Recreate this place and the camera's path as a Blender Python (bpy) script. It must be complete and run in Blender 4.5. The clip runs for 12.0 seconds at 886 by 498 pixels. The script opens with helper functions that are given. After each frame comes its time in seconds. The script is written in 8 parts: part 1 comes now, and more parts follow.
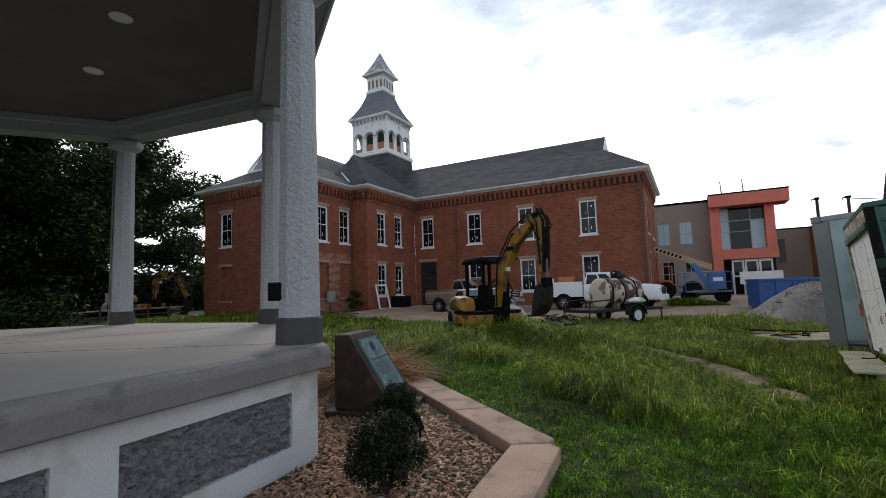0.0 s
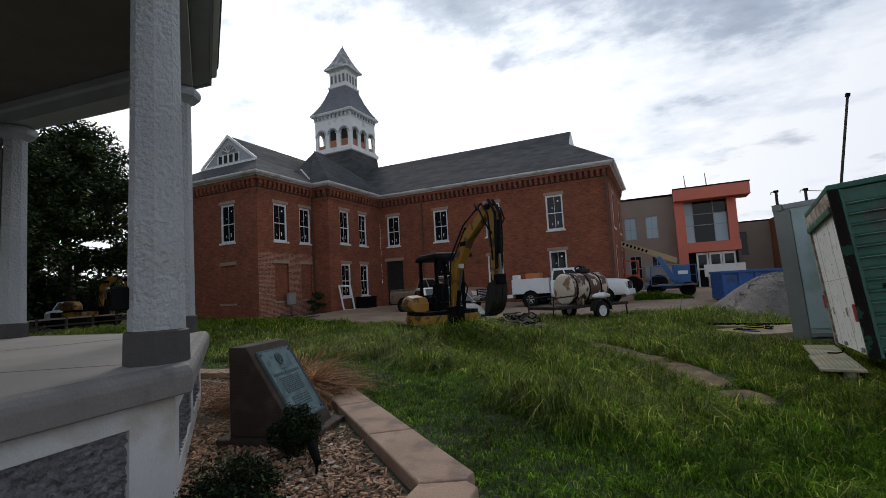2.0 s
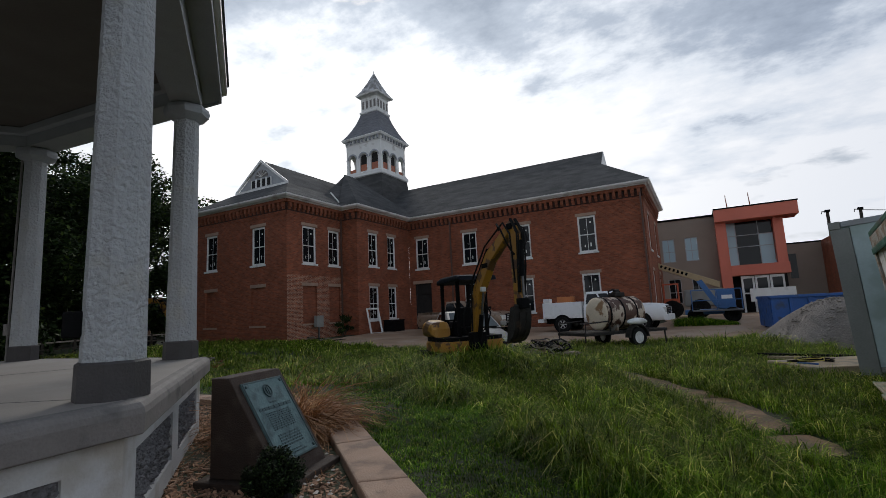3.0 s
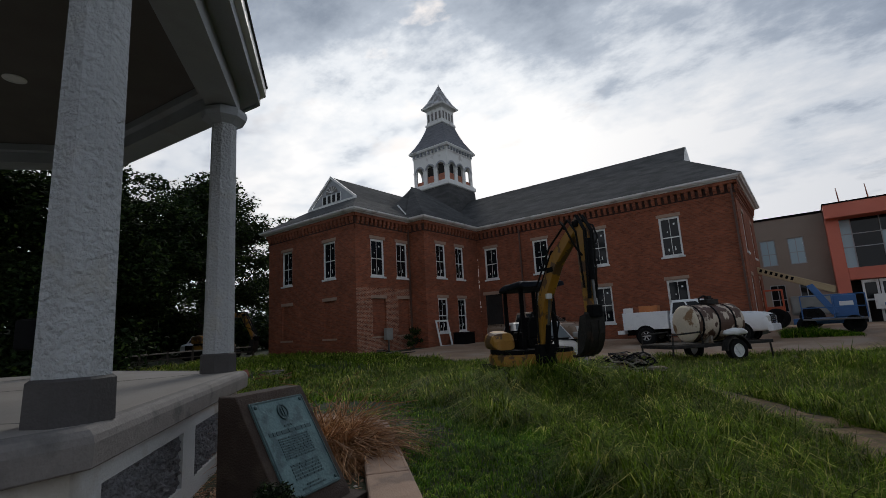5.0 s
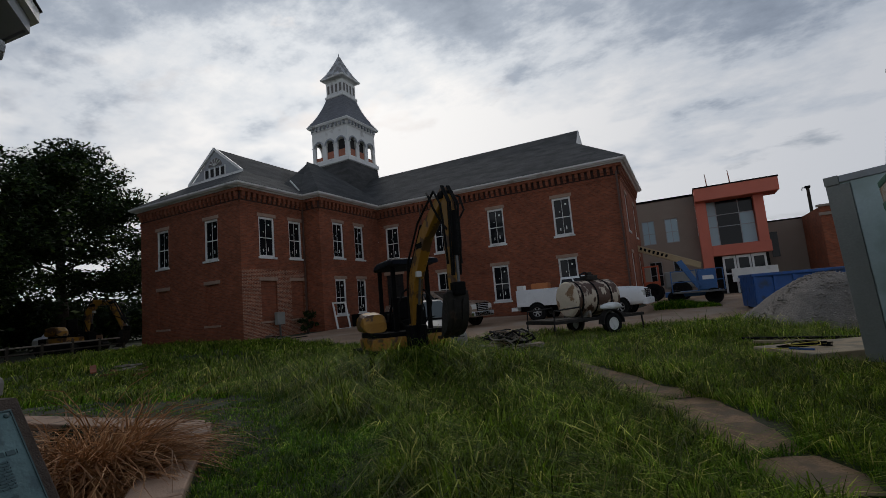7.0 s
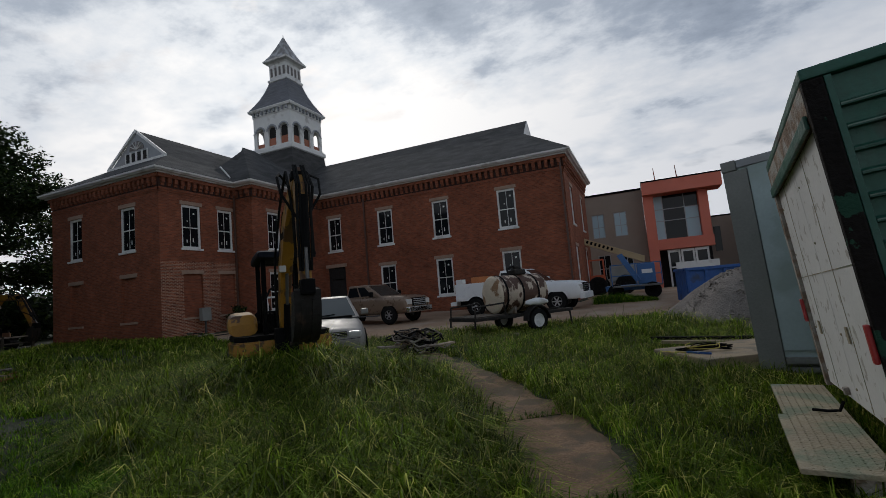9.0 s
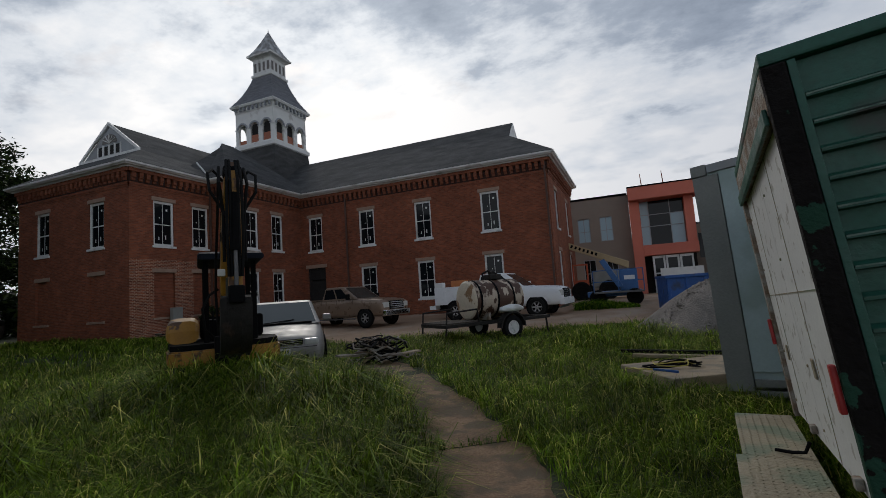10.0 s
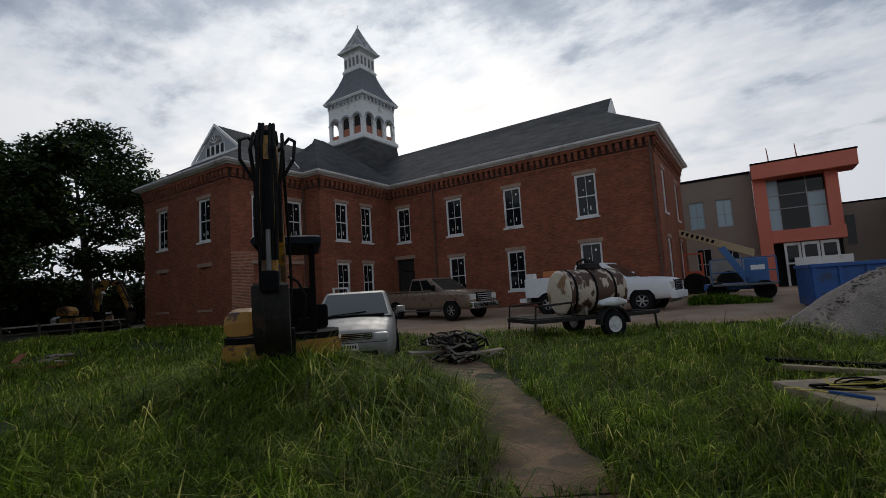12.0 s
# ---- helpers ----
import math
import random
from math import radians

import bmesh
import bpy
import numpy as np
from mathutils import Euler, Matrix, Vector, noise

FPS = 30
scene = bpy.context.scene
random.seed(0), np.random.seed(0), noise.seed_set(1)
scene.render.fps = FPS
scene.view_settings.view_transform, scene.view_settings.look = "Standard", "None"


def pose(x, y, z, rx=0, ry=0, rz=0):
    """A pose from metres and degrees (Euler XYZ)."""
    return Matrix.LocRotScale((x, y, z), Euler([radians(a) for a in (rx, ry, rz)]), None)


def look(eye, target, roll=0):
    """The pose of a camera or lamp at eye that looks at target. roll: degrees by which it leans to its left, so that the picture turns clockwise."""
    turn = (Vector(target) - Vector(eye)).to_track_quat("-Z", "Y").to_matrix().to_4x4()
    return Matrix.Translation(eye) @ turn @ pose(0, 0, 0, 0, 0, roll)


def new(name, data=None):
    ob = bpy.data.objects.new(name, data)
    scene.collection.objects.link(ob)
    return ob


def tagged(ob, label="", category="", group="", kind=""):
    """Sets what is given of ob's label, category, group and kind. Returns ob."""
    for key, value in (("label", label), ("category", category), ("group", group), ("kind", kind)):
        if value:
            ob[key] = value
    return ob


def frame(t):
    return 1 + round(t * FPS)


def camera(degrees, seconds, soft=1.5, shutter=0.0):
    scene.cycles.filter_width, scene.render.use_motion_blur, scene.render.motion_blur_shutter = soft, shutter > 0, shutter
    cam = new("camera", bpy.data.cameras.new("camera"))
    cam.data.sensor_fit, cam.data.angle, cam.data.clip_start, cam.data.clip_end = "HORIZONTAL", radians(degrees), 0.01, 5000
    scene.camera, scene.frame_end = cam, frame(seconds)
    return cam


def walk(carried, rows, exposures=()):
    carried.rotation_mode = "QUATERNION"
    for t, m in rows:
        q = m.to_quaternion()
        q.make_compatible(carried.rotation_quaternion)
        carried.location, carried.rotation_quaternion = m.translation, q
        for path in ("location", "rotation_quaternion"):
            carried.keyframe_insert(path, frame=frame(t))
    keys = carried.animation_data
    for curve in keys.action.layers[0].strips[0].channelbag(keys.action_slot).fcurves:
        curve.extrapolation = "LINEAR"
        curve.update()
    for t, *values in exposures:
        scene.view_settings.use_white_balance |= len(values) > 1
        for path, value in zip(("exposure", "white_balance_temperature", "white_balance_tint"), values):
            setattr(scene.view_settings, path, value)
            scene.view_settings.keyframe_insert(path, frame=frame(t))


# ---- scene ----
cam = camera(86.9, 12.0, soft=0.8)
PATH = [
    (0, (-0.018, 0.17, 1.701), (-0.95, 1.931, 1.877), -1.9),
    (0.5, (0.033, 0.431, 1.705), (-0.83, 2.228, 1.862), -3.1),
    (1, (0.169, 0.658, 1.721), (-0.634, 2.486, 1.85), -3.7),
    (1.5, (0.174, 0.896, 1.68), (-0.622, 2.727, 1.808), -3.5),
    (2, (0.128, 1.156, 1.687), (-0.706, 2.966, 1.853), -3.2),
    (2.5, (0.134, 1.411, 1.703), (-0.756, 3.189, 1.919), -3.0),
    (3, (0.147, 1.731, 1.701), (-0.802, 3.471, 1.971), -2.8),
    (3.5, (-0.039, 2.041, 1.684), (-1.06, 3.726, 2.028), -2.9),
    (5.5, (0.001, 2.723, 1.641), (-1.219, 4.274, 1.969), -3.2),
    (6, (0.071, 2.917, 1.648), (-1.062, 4.541, 1.931), -3.8),
    (6.5, (0.16, 3.309, 1.606), (-0.863, 5.009, 1.861), -4.1),
    (7, (0.273, 3.724, 1.594), (-0.629, 5.494, 1.826), -4.8),
    (9, (1.182, 5.313, 1.573), (0.403, 7.145, 1.761), -4.9),
    (9.5, (1.506, 5.632, 1.624), (0.751, 7.475, 1.812), -4.5),
    (10, (1.485, 5.995, 1.642), (0.743, 7.842, 1.832), -4.0),
    (10.5, (1.465, 6.327, 1.647), (0.691, 8.162, 1.837), -3.8),
    (11, (1.369, 6.651, 1.644), (0.531, 8.458, 1.828), -3.9),
    (11.5, (1.212, 6.969, 1.614), (0.221, 8.697, 1.793), -4.1),
    (12, (1.124, 7.274, 1.593), (0.029, 8.938, 1.777), -3.6),
]
walk(cam, [(t, look(eye, target, roll)) for t, eye, target, roll in PATH],
     exposures=[(0, -0.2), (1.0, -0.55), (2.5, -0.7), (3.5, -0.92), (5.5, -1.2), (7, -1.35), (9, -1.2), (12, -1.15)])

# ---- light ----
world = bpy.data.worlds.new("sky")
scene.world = world
world.use_nodes = True
SUN_AZ, SUN_EL = radians(-38), radians(38)  # azimuth from +y towards +x


def build_sky():
    nt = world.node_tree
    nt.nodes.clear()
    N, L = nt.nodes.new, nt.links.new
    out = N("ShaderNodeOutputWorld")
    bg = N("ShaderNodeBackground")
    bg.inputs[1].default_value = 0.12
    sky = N("ShaderNodeTexSky")
    sky.sky_type = "NISHITA"
    sky.sun_disc = False
    sky.sun_elevation = SUN_EL
    sky.sun_rotation = SUN_AZ
    sky.dust_density = 2.0
    tc = N("ShaderNodeTexCoord")
    sep = N("ShaderNodeSeparateXYZ")
    L(tc.outputs["Generated"], sep.inputs[0])

    def m(op, a, b=0.0, clamp=False):
        n = N("ShaderNodeMath")
        n.operation, n.use_clamp = op, clamp
        for k, v in enumerate((a, b)):
            if isinstance(v, (int, float)):
                n.inputs[k].default_value = v
            else:
                L(v, n.inputs[k])
        return n.outputs[0]

    # a flat cloud layer seen in perspective
    zz = m("ADD", m("MAXIMUM", sep.outputs[2], 0.0), 0.16)
    px, py = m("DIVIDE", sep.outputs[0], zz), m("DIVIDE", sep.outputs[1], zz)
    comb = N("ShaderNodeCombineXYZ")
    L(px, comb.inputs[0])
    L(py, comb.inputs[1])

    def cloud(scale, detail, rough, shift):
        mp = N("ShaderNodeMapping")
        mp.inputs["Location"].default_value = shift
        mp.inputs["Scale"].default_value = (1.0, 1.25, 1.0)
        L(comb.outputs[0], mp.inputs[0])
        n = N("ShaderNodeTexNoise")
        n.inputs["Scale"].default_value = scale
        n.inputs["Detail"].default_value = detail
        n.inputs["Roughness"].default_value = rough
        L(mp.outputs[0], n.inputs["Vector"])
        return n.outputs[0]

    def ramp(fac, stops):
        r = N("ShaderNodeValToRGB")
        while len(r.color_ramp.elements) < len(stops):
            r.color_ramp.elements.new(0.5)
        for e, (p, c) in zip(r.color_ramp.elements, stops):
            e.position, e.color = p, (*c, 1)
        L(fac, r.inputs[0])
        return r.outputs[0]

    def mix(kind, fac, a, b):
        n = N("ShaderNodeMix")
        n.data_type, n.blend_type = "RGBA", kind
        n.clamp_result = False
        for sock, v in ((0, fac), (6, a), (7, b)):
            if isinstance(v, (int, float)):
                n.inputs[sock].default_value = v
            elif isinstance(v, tuple):
                n.inputs[sock].default_value = (*v, 1)
            else:
                L(v, n.inputs[sock])
        return n.outputs[2]

    thick = m("ADD", m("MULTIPLY", cloud(1.05, 8, 0.56, (3.1, 1.2, 0)), 0.68), m("MULTIPLY", cloud(4.6, 7, 0.62, (0.3, 5.2, 2)), 0.32))
    # thicker, greyer towards the zenith; thin and bright low down
    thick = m("ADD", thick, m("MULTIPLY", m("MINIMUM", m("SUBTRACT", sep.outputs[2], 0.47), 0.18), 0.75))
    grey = ramp(thick, [(0.36, (13.5, 13.5, 13.6)), (0.47, (10.4, 11.0, 11.8)), (0.54, (6.2, 7.0, 8.2)), (0.66, (3.5, 4.15, 5.2))])
    # forward scattering round the hidden sun
    sd = N("ShaderNodeVectorMath")
    sd.operation = "DOT_PRODUCT"
    sd.inputs[1].default_value = (math.sin(SUN_AZ) * math.cos(0.45), math.cos(SUN_AZ) * math.cos(0.45), math.sin(0.45))
    L(tc.outputs["Generated"], sd.inputs[0])
    glow = m("POWER", m("MAXIMUM", sd.outputs["Value"], 0.0), 5.0)
    lit = mix("MULTIPLY", 1.0, grey, mix("MIX", glow, (0.80, 0.84, 0.91), (1.55, 1.52, 1.48)))
    gaps = ramp(cloud(2.1, 7, 0.6, (7.7, 2.4, 4)), [(0.60, (0, 0, 0)), (0.72, (0.55, 0.55, 0.55))])
    L(mix("MIX", gaps, lit, sky.outputs[0]), bg.inputs[0])
    L(bg.outputs[0], out.inputs[0])


build_sky()
sun = new("sun", bpy.data.lights.new("sun", "SUN"))
sun.data.energy, sun.data.angle, sun.data.color = 1.5, radians(14), (1.0, 0.95, 0.88)
sun.matrix_world = look((0, 0, 60), (-math.sin(SUN_AZ) * 60, -math.cos(SUN_AZ) * 60, 60 - 60 * math.tan(SUN_EL)))


# ---- materials ----
def material(name, color, rough=0.8, vary=0.18, scale=6.0, fine=60.0, bump=0.1, bump_scale=None, metal=0.0, stain=None, stain_amt=0.0,
             stain_scale=1.2, island=0.0, stretch=(1, 1, 1), spec=0.5, random=0.0, stain_edge=0.12):
    mt = bpy.data.materials.new(name)
    mt.use_nodes = True
    nt = mt.node_tree
    N, L = nt.nodes.new, nt.links.new
    b = nt.nodes["Principled BSDF"]
    b.inputs["Metallic"].default_value = metal
    b.inputs["Specular IOR Level"].default_value = spec
    geo = N("ShaderNodeNewGeometry")
    mp = N("ShaderNodeMapping")
    mp.inputs["Scale"].default_value = stretch
    L(geo.outputs["Position"], mp.inputs[0])

    def noise_at(sc, detail=4.0):
        n = N("ShaderNodeTexNoise")
        n.inputs["Scale"].default_value, n.inputs["Detail"].default_value = sc, detail
        L(mp.outputs[0], n.inputs["Vector"])
        return n.outputs[0]

    def mr(v, a, c, lo=0.25, hi=0.75):
        n = N("ShaderNodeMapRange")
        n.inputs[1].default_value, n.inputs[2].default_value, n.inputs[3].default_value, n.inputs[4].default_value = lo, hi, a, c
        L(v, n.inputs[0])
        return n.outputs[0]

    def mul(a, c):
        n = N("ShaderNodeMath")
        n.operation = "MULTIPLY"
        L(a, n.inputs[0])
        L(c, n.inputs[1])
        return n.outputs[0]

    v = mul(mr(noise_at(scale), 1 - vary, 1 + vary), mr(noise_at(fine, 6.0), 1 - vary * 0.7, 1 + vary * 0.7))
    if island:
        v = mul(v, mr(geo.outputs["Random Per Island"], 1 - island, 1 + island, 0, 1))
    if random:
        oi = N("ShaderNodeObjectInfo")
        v = mul(v, mr(oi.outputs["Random"], 1 - random, 1 + random, 0, 1))
    sc = N("ShaderNodeVectorMath")
    sc.operation = "SCALE"
    sc.inputs[0].default_value = color
    L(v, sc.inputs["Scale"])
    col = sc.outputs[0]
    if stain:
        r = mr(noise_at(stain_scale, 8.0), 0, 1, 0.62 - stain_amt * 0.35, 0.62 - stain_amt * 0.35 + stain_edge)
        mx = N("ShaderNodeMix")
        mx.data_type = "RGBA"
        L(r, mx.inputs[0])
        L(col, mx.inputs[6])
        mx.inputs[7].default_value = (*stain, 1)
        col = mx.outputs[2]
    L(col, b.inputs["Base Color"])
    L(mr(noise_at(scale * 3), max(0.03, rough - 0.12), min(1, rough + 0.12)), b.inputs["Roughness"])
    if bump:
        bp = N("ShaderNodeBump")
        bp.inputs["Strength"].default_value = min(1, bump * 4)
        bp.inputs["Distance"].default_value = 0.02 if bump < 0.5 else 0.05
        L(noise_at(bump_scale or fine, 6.0), bp.inputs["Height"])
        L(bp.outputs[0], b.inputs["Normal"])
    return mt


def brick_material(name, c1, c2, mortar, amount=1.0):
    mt = bpy.data.materials.new(name)
    mt.use_nodes = True
    nt = mt.node_tree
    N, L = nt.nodes.new, nt.links.new
    b = nt.nodes["Principled BSDF"]
    b.inputs["Roughness"].default_value = 0.9
    b.inputs["Specular IOR Level"].default_value = 0.2
    geo = N("ShaderNodeNewGeometry")
    sep = N("ShaderNodeSeparateXYZ")
    L(geo.outputs["Position"], sep.inputs[0])
    ad = N("ShaderNodeMath")
    L(sep.outputs[0], ad.inputs[0])
    L(sep.outputs[1], ad.inputs[1])
    cm = N("ShaderNodeCombineXYZ")
    L(ad.outputs[0], cm.inputs[0])
    L(sep.outputs[2], cm.inputs[1])
    br = N("ShaderNodeTexBrick")
    br.inputs["Scale"].default_value = 1.0
    br.inputs["Brick Width"].default_value = 0.215
    br.inputs["Row Height"].default_value = 0.075
    br.inputs["Mortar Size"].default_value = 0.010
    br.inputs["Mortar Smooth"].default_value = 0.3
    br.inputs["Bias"].default_value = -0.1
    br.inputs["Color1"].default_value = (*c1, 1)
    br.inputs["Color2"].default_value = (*c2, 1)
    br.inputs["Mortar"].default_value = (*mortar, 1)
    L(cm.outputs[0], br.inputs["Vector"])

    def blot(scale, lo, hi, detail=6.0, stretch=(1, 1, 1)):
        mp = N("ShaderNodeMapping")
        mp.inputs["Scale"].default_value = stretch
        L(geo.outputs["Position"], mp.inputs[0])
        n = N("ShaderNodeTexNoise")
        n.inputs["Scale"].default_value, n.inputs["Detail"].default_value = scale, detail
        n.inputs["Roughness"].default_value = 0.62
        L(mp.outputs[0], n.inputs["Vector"])
        r = N("ShaderNodeMapRange")
        r.inputs[1].default_value, r.inputs[2].default_value = 0.3, 0.7
        r.inputs[3].default_value, r.inputs[4].default_value = lo, hi
        L(n.outputs[0], r.inputs[0])
        return r.outputs[0]

    mu = N("ShaderNodeMath")
    mu.operation = "MULTIPLY"
    # broad weathering, and streaks that follow the courses
    wide = N("ShaderNodeMath")
    wide.operation = "MULTIPLY"
    L(blot(0.35, 0.80, 1.16), wide.inputs[0])
    L(blot(1.6, 0.84, 1.16), wide.inputs[1])
    L(wide.outputs[0], mu.inputs[0])
    L(blot(2.6, 0.82, 1.18, 7.0, (1, 1, 6)), mu.inputs[1])
    sc = N("ShaderNodeVectorMath")
    sc.operation = "SCALE"
    L(br.outputs[0], sc.inputs[0])
    L(mu.outputs[0], sc.inputs["Scale"])
    L(sc.outputs[0], b.inputs["Base Color"])
    bp = N("ShaderNodeBump")
    bp.inputs["Strength"].default_value, bp.inputs["Distance"].default_value = 0.5, 0.01
    bp.invert = True
    L(br.outputs["Fac"], bp.inputs["Height"])
    L(bp.outputs[0], b.inputs["Normal"])
    return mt


def glass_material(name, color=(0.02, 0.025, 0.03), rough=0.05):
    mt = bpy.data.materials.new(name)
    mt.use_nodes = True
    b = mt.node_tree.nodes["Principled BSDF"]
    b.inputs["Base Color"].default_value = (*color, 1)
    b.inputs["Roughness"].default_value = rough
    b.inputs["Specular IOR Level"].default_value = 0.3
    b.inputs["IOR"].default_value = 1.45
    return mt


def leaf_material(name, color, vary=0.35, thin=0.35, tip=None, rough=0.55, patch=(0.65, 1.3), mottle=None):
    mt = bpy.data.materials.new(name)
    mt.use_nodes = True
    nt = mt.node_tree
    N, L = nt.nodes.new, nt.links.new
    b = nt.nodes["Principled BSDF"]
    b.inputs["Roughness"].default_value = rough
    b.inputs["Specular IOR Level"].default_value = 0.10
    geo = N("ShaderNodeNewGeometry")
    r = N("ShaderNodeMapRange")
    r.inputs[3].default_value, r.inputs[4].default_value = 1 - vary, 1 + vary
    L(geo.outputs["Random Per Island"], r.inputs[0])
    n = N("ShaderNodeTexNoise")
    n.inputs["Scale"].default_value, n.inputs["Detail"].default_value = 0.8, 4.0
    L(geo.outputs["Position"], n.inputs["Vector"])
    r2 = N("ShaderNodeMapRange")
    r2.inputs[1].default_value, r2.inputs[2].default_value, r2.inputs[3].default_value, r2.inputs[4].default_value = 0.3, 0.7, *patch
    L(n.outputs[0], r2.inputs[0])
    mu = N("ShaderNodeMath")
    mu.operation = "MULTIPLY"
    L(r.outputs[0], mu.inputs[0])
    L(r2.outputs[0], mu.inputs[1])
    if mottle:
        n2 = N("ShaderNodeTexNoise")
        n2.inputs["Scale"].default_value, n2.inputs["Detail"].default_value = 5.5, 3.0
        L(geo.outputs["Position"], n2.inputs["Vector"])
        r4 = N("ShaderNodeMapRange")
        r4.inputs[1].default_value, r4.inputs[2].default_value, r4.inputs[3].default_value, r4.inputs[4].default_value = 0.33, 0.67, *mottle
        L(n2.outputs[0], r4.inputs[0])
        mu2 = N("ShaderNodeMath")
        mu2.operation = "MULTIPLY"
        L(mu.outputs[0], mu2.inputs[0])
        L(r4.outputs[0], mu2.inputs[1])
        mu = mu2
    mx = N("ShaderNodeMix")
    mx.data_type = "RGBA"
    r3 = N("ShaderNodeMapRange")
    r3.inputs[1].default_value, r3.inputs[2].default_value = 0.80, 0.98
    L(geo.outputs["Random Per Island"], r3.inputs[0])
    L(r3.outputs[0], mx.inputs[0])
    mx.inputs[6].default_value = (*color, 1)
    mx.inputs[7].default_value = (*(tip or color), 1)
    sc = N("ShaderNodeVectorMath")
    sc.operation = "SCALE"
    L(mx.outputs[2], sc.inputs[0])
    L(mu.outputs[0], sc.inputs["Scale"])
    L(sc.outputs[0], b.inputs["Base Color"])
    tr = N("ShaderNodeBsdfTranslucent")
    L(sc.outputs[0], tr.inputs[0])
    ms = N("ShaderNodeMixShader")
    ms.inputs[0].default_value = thin
    L(b.outputs[0], ms.inputs[1])
    L(tr.outputs[0], ms.inputs[2])
    L(ms.outputs[0], nt.nodes["Material Output"].inputs[0])
    return mt


BRICK = brick_material("red_brick", (0.285, 0.090, 0.045), (0.165, 0.053, 0.030), (0.215, 0.100, 0.066))
BRICK_BARE = brick_material("bare_brick", (0.30, 0.10, 0.052), (0.125, 0.040, 0.026), (0.44, 0.30, 0.22))
WHITE = material("white_paint", (0.72, 0.72, 0.70), 0.5, 0.05, 2.0, 40, 0.03, stain=(0.45, 0.43, 0.40), stain_amt=0.15)
# near-black brown: shade of the recess between dentils, put into the colour
RECESS_SHADE = material("recess_shade_brown", (0.045, 0.020, 0.014), 0.9, 0.2, 3, 30, 0.1)
STONE = material("sandstone_lintel", (0.33, 0.225, 0.165), 0.85, 0.15, 3, 50, 0.1)
SHINGLE = material("grey_shingles", (0.076, 0.076, 0.076), 0.95, 0.34, 0.9, 14, 0.3, stretch=(1, 1, 4), spec=0.2, stain=(0.055, 0.056, 0.056), stain_amt=0.25, stain_scale=0.7)
SLATE = material("pale_grey_slate", (0.165, 0.17, 0.185), 0.85, 0.28, 1.6, 12, 0.3, stretch=(1, 1, 5), spec=0.3)
# near-black carries the darkness inside rooms and openings as a colour
DARK = material("interior_shade", (0.015, 0.014, 0.013), 0.9, 0.2, 3, 30, 0)
GLASS = glass_material("window_glass", (0.008, 0.010, 0.012))
STUCCO = material("white_stucco", (0.42, 0.435, 0.445), 0.8, 0.08, 1.2, 45, 0.9, bump_scale=26, stain=(0.42, 0.42, 0.40), stain_amt=0.12, stain_scale=3)
SMOOTH = material("smooth_white_render", (0.52, 0.53, 0.53), 0.8, 0.08, 1.2, 60, 0.08, stain=(0.40, 0.38, 0.34), stain_amt=0.2, stain_scale=2.2)
GREYTRIM = material("grey_trim_paint", (0.185, 0.170, 0.160), 0.75, 0.12, 2.5, 50, 0.08, stain=(0.11, 0.105, 0.10), stain_amt=0.2, stain_scale=4)
DASH = material("grey_roughcast", (0.19, 0.19, 0.20), 0.95, 0.3, 14, 50, 0.9, bump_scale=38)
BASEGREY = material("dark_grey_base_paint", (0.058, 0.053, 0.052), 0.75, 0.15, 2.5, 50, 0.08)
CONC = material("worn_concrete_floor", (0.29, 0.265, 0.24), 0.85, 0.12, 0.9, 70, 0.05, stain=(0.31, 0.285, 0.26), stain_amt=0.3, stain_scale=0.9)
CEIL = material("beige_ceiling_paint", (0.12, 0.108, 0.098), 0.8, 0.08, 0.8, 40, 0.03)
SIDING = material("painted_timber_grey", (0.33, 0.35, 0.37), 0.65, 0.08, 2, 50, 0.04, stain=(0.3, 0.3, 0.3), stain_amt=0.2)
ROOFING = material("dark_roof_felt", (0.06, 0.06, 0.065), 0.9, 0.2, 2, 30, 0.2)
CURB = material("tan_concrete_curb", (0.40, 0.265, 0.185), 0.85, 0.16, 2.4, 60, 0.12, stain=(0.25, 0.17, 0.125), stain_amt=0.3, stain_scale=3.5, random=0.06)
SOIL = material("dark_soil", (0.050, 0.042, 0.030), 0.95, 0.3, 3, 40, 0.5)
MULCH = material("wood_chips", (0.38, 0.225, 0.14), 0.9, 0.2, 8, 90, 0.2, island=0.7)
DIRT = material("ground_soil_and_grass", (0.026, 0.036, 0.010), 0.95, 0.35, 0.8, 18, 0.5, stain=(0.06, 0.052, 0.03), stain_amt=0.25, stain_scale=0.6)
DRIVE = material("packed_dirt_drive", (0.33, 0.215, 0.135), 0.95, 0.2, 0.7, 25, 0.3, stain=(0.38, 0.28, 0.20), stain_amt=0.35, stain_scale=0.5)
WALK = material("old_concrete_walk", (0.30, 0.188, 0.110), 0.92, 0.42, 2.2, 45, 0.35, bump_scale=120, stain=(0.175, 0.125, 0.078), stain_amt=0.45, stain_scale=3.4)
GRASS = leaf_material("grass_blades", (0.074, 0.172, 0.005), 0.75, 0.5, (0.24, 0.29, 0.04), patch=(0.5, 1.5), mottle=(0.45, 1.55))
WEED = leaf_material("tall_weed_blades", (0.128, 0.200, 0.013), 0.75, 0.45, (0.36, 0.33, 0.09), patch=(0.55, 1.45), mottle=(0.4, 1.6))
LEAVES = leaf_material("dark_tree_leaves", (0.017, 0.032, 0.009), 0.55, 0.16, (0.05, 0.075, 0.016))
BOX = leaf_material("boxwood_leaves", (0.009, 0.015, 0.006), 0.5, 0.1, (0.04, 0.07, 0.02))
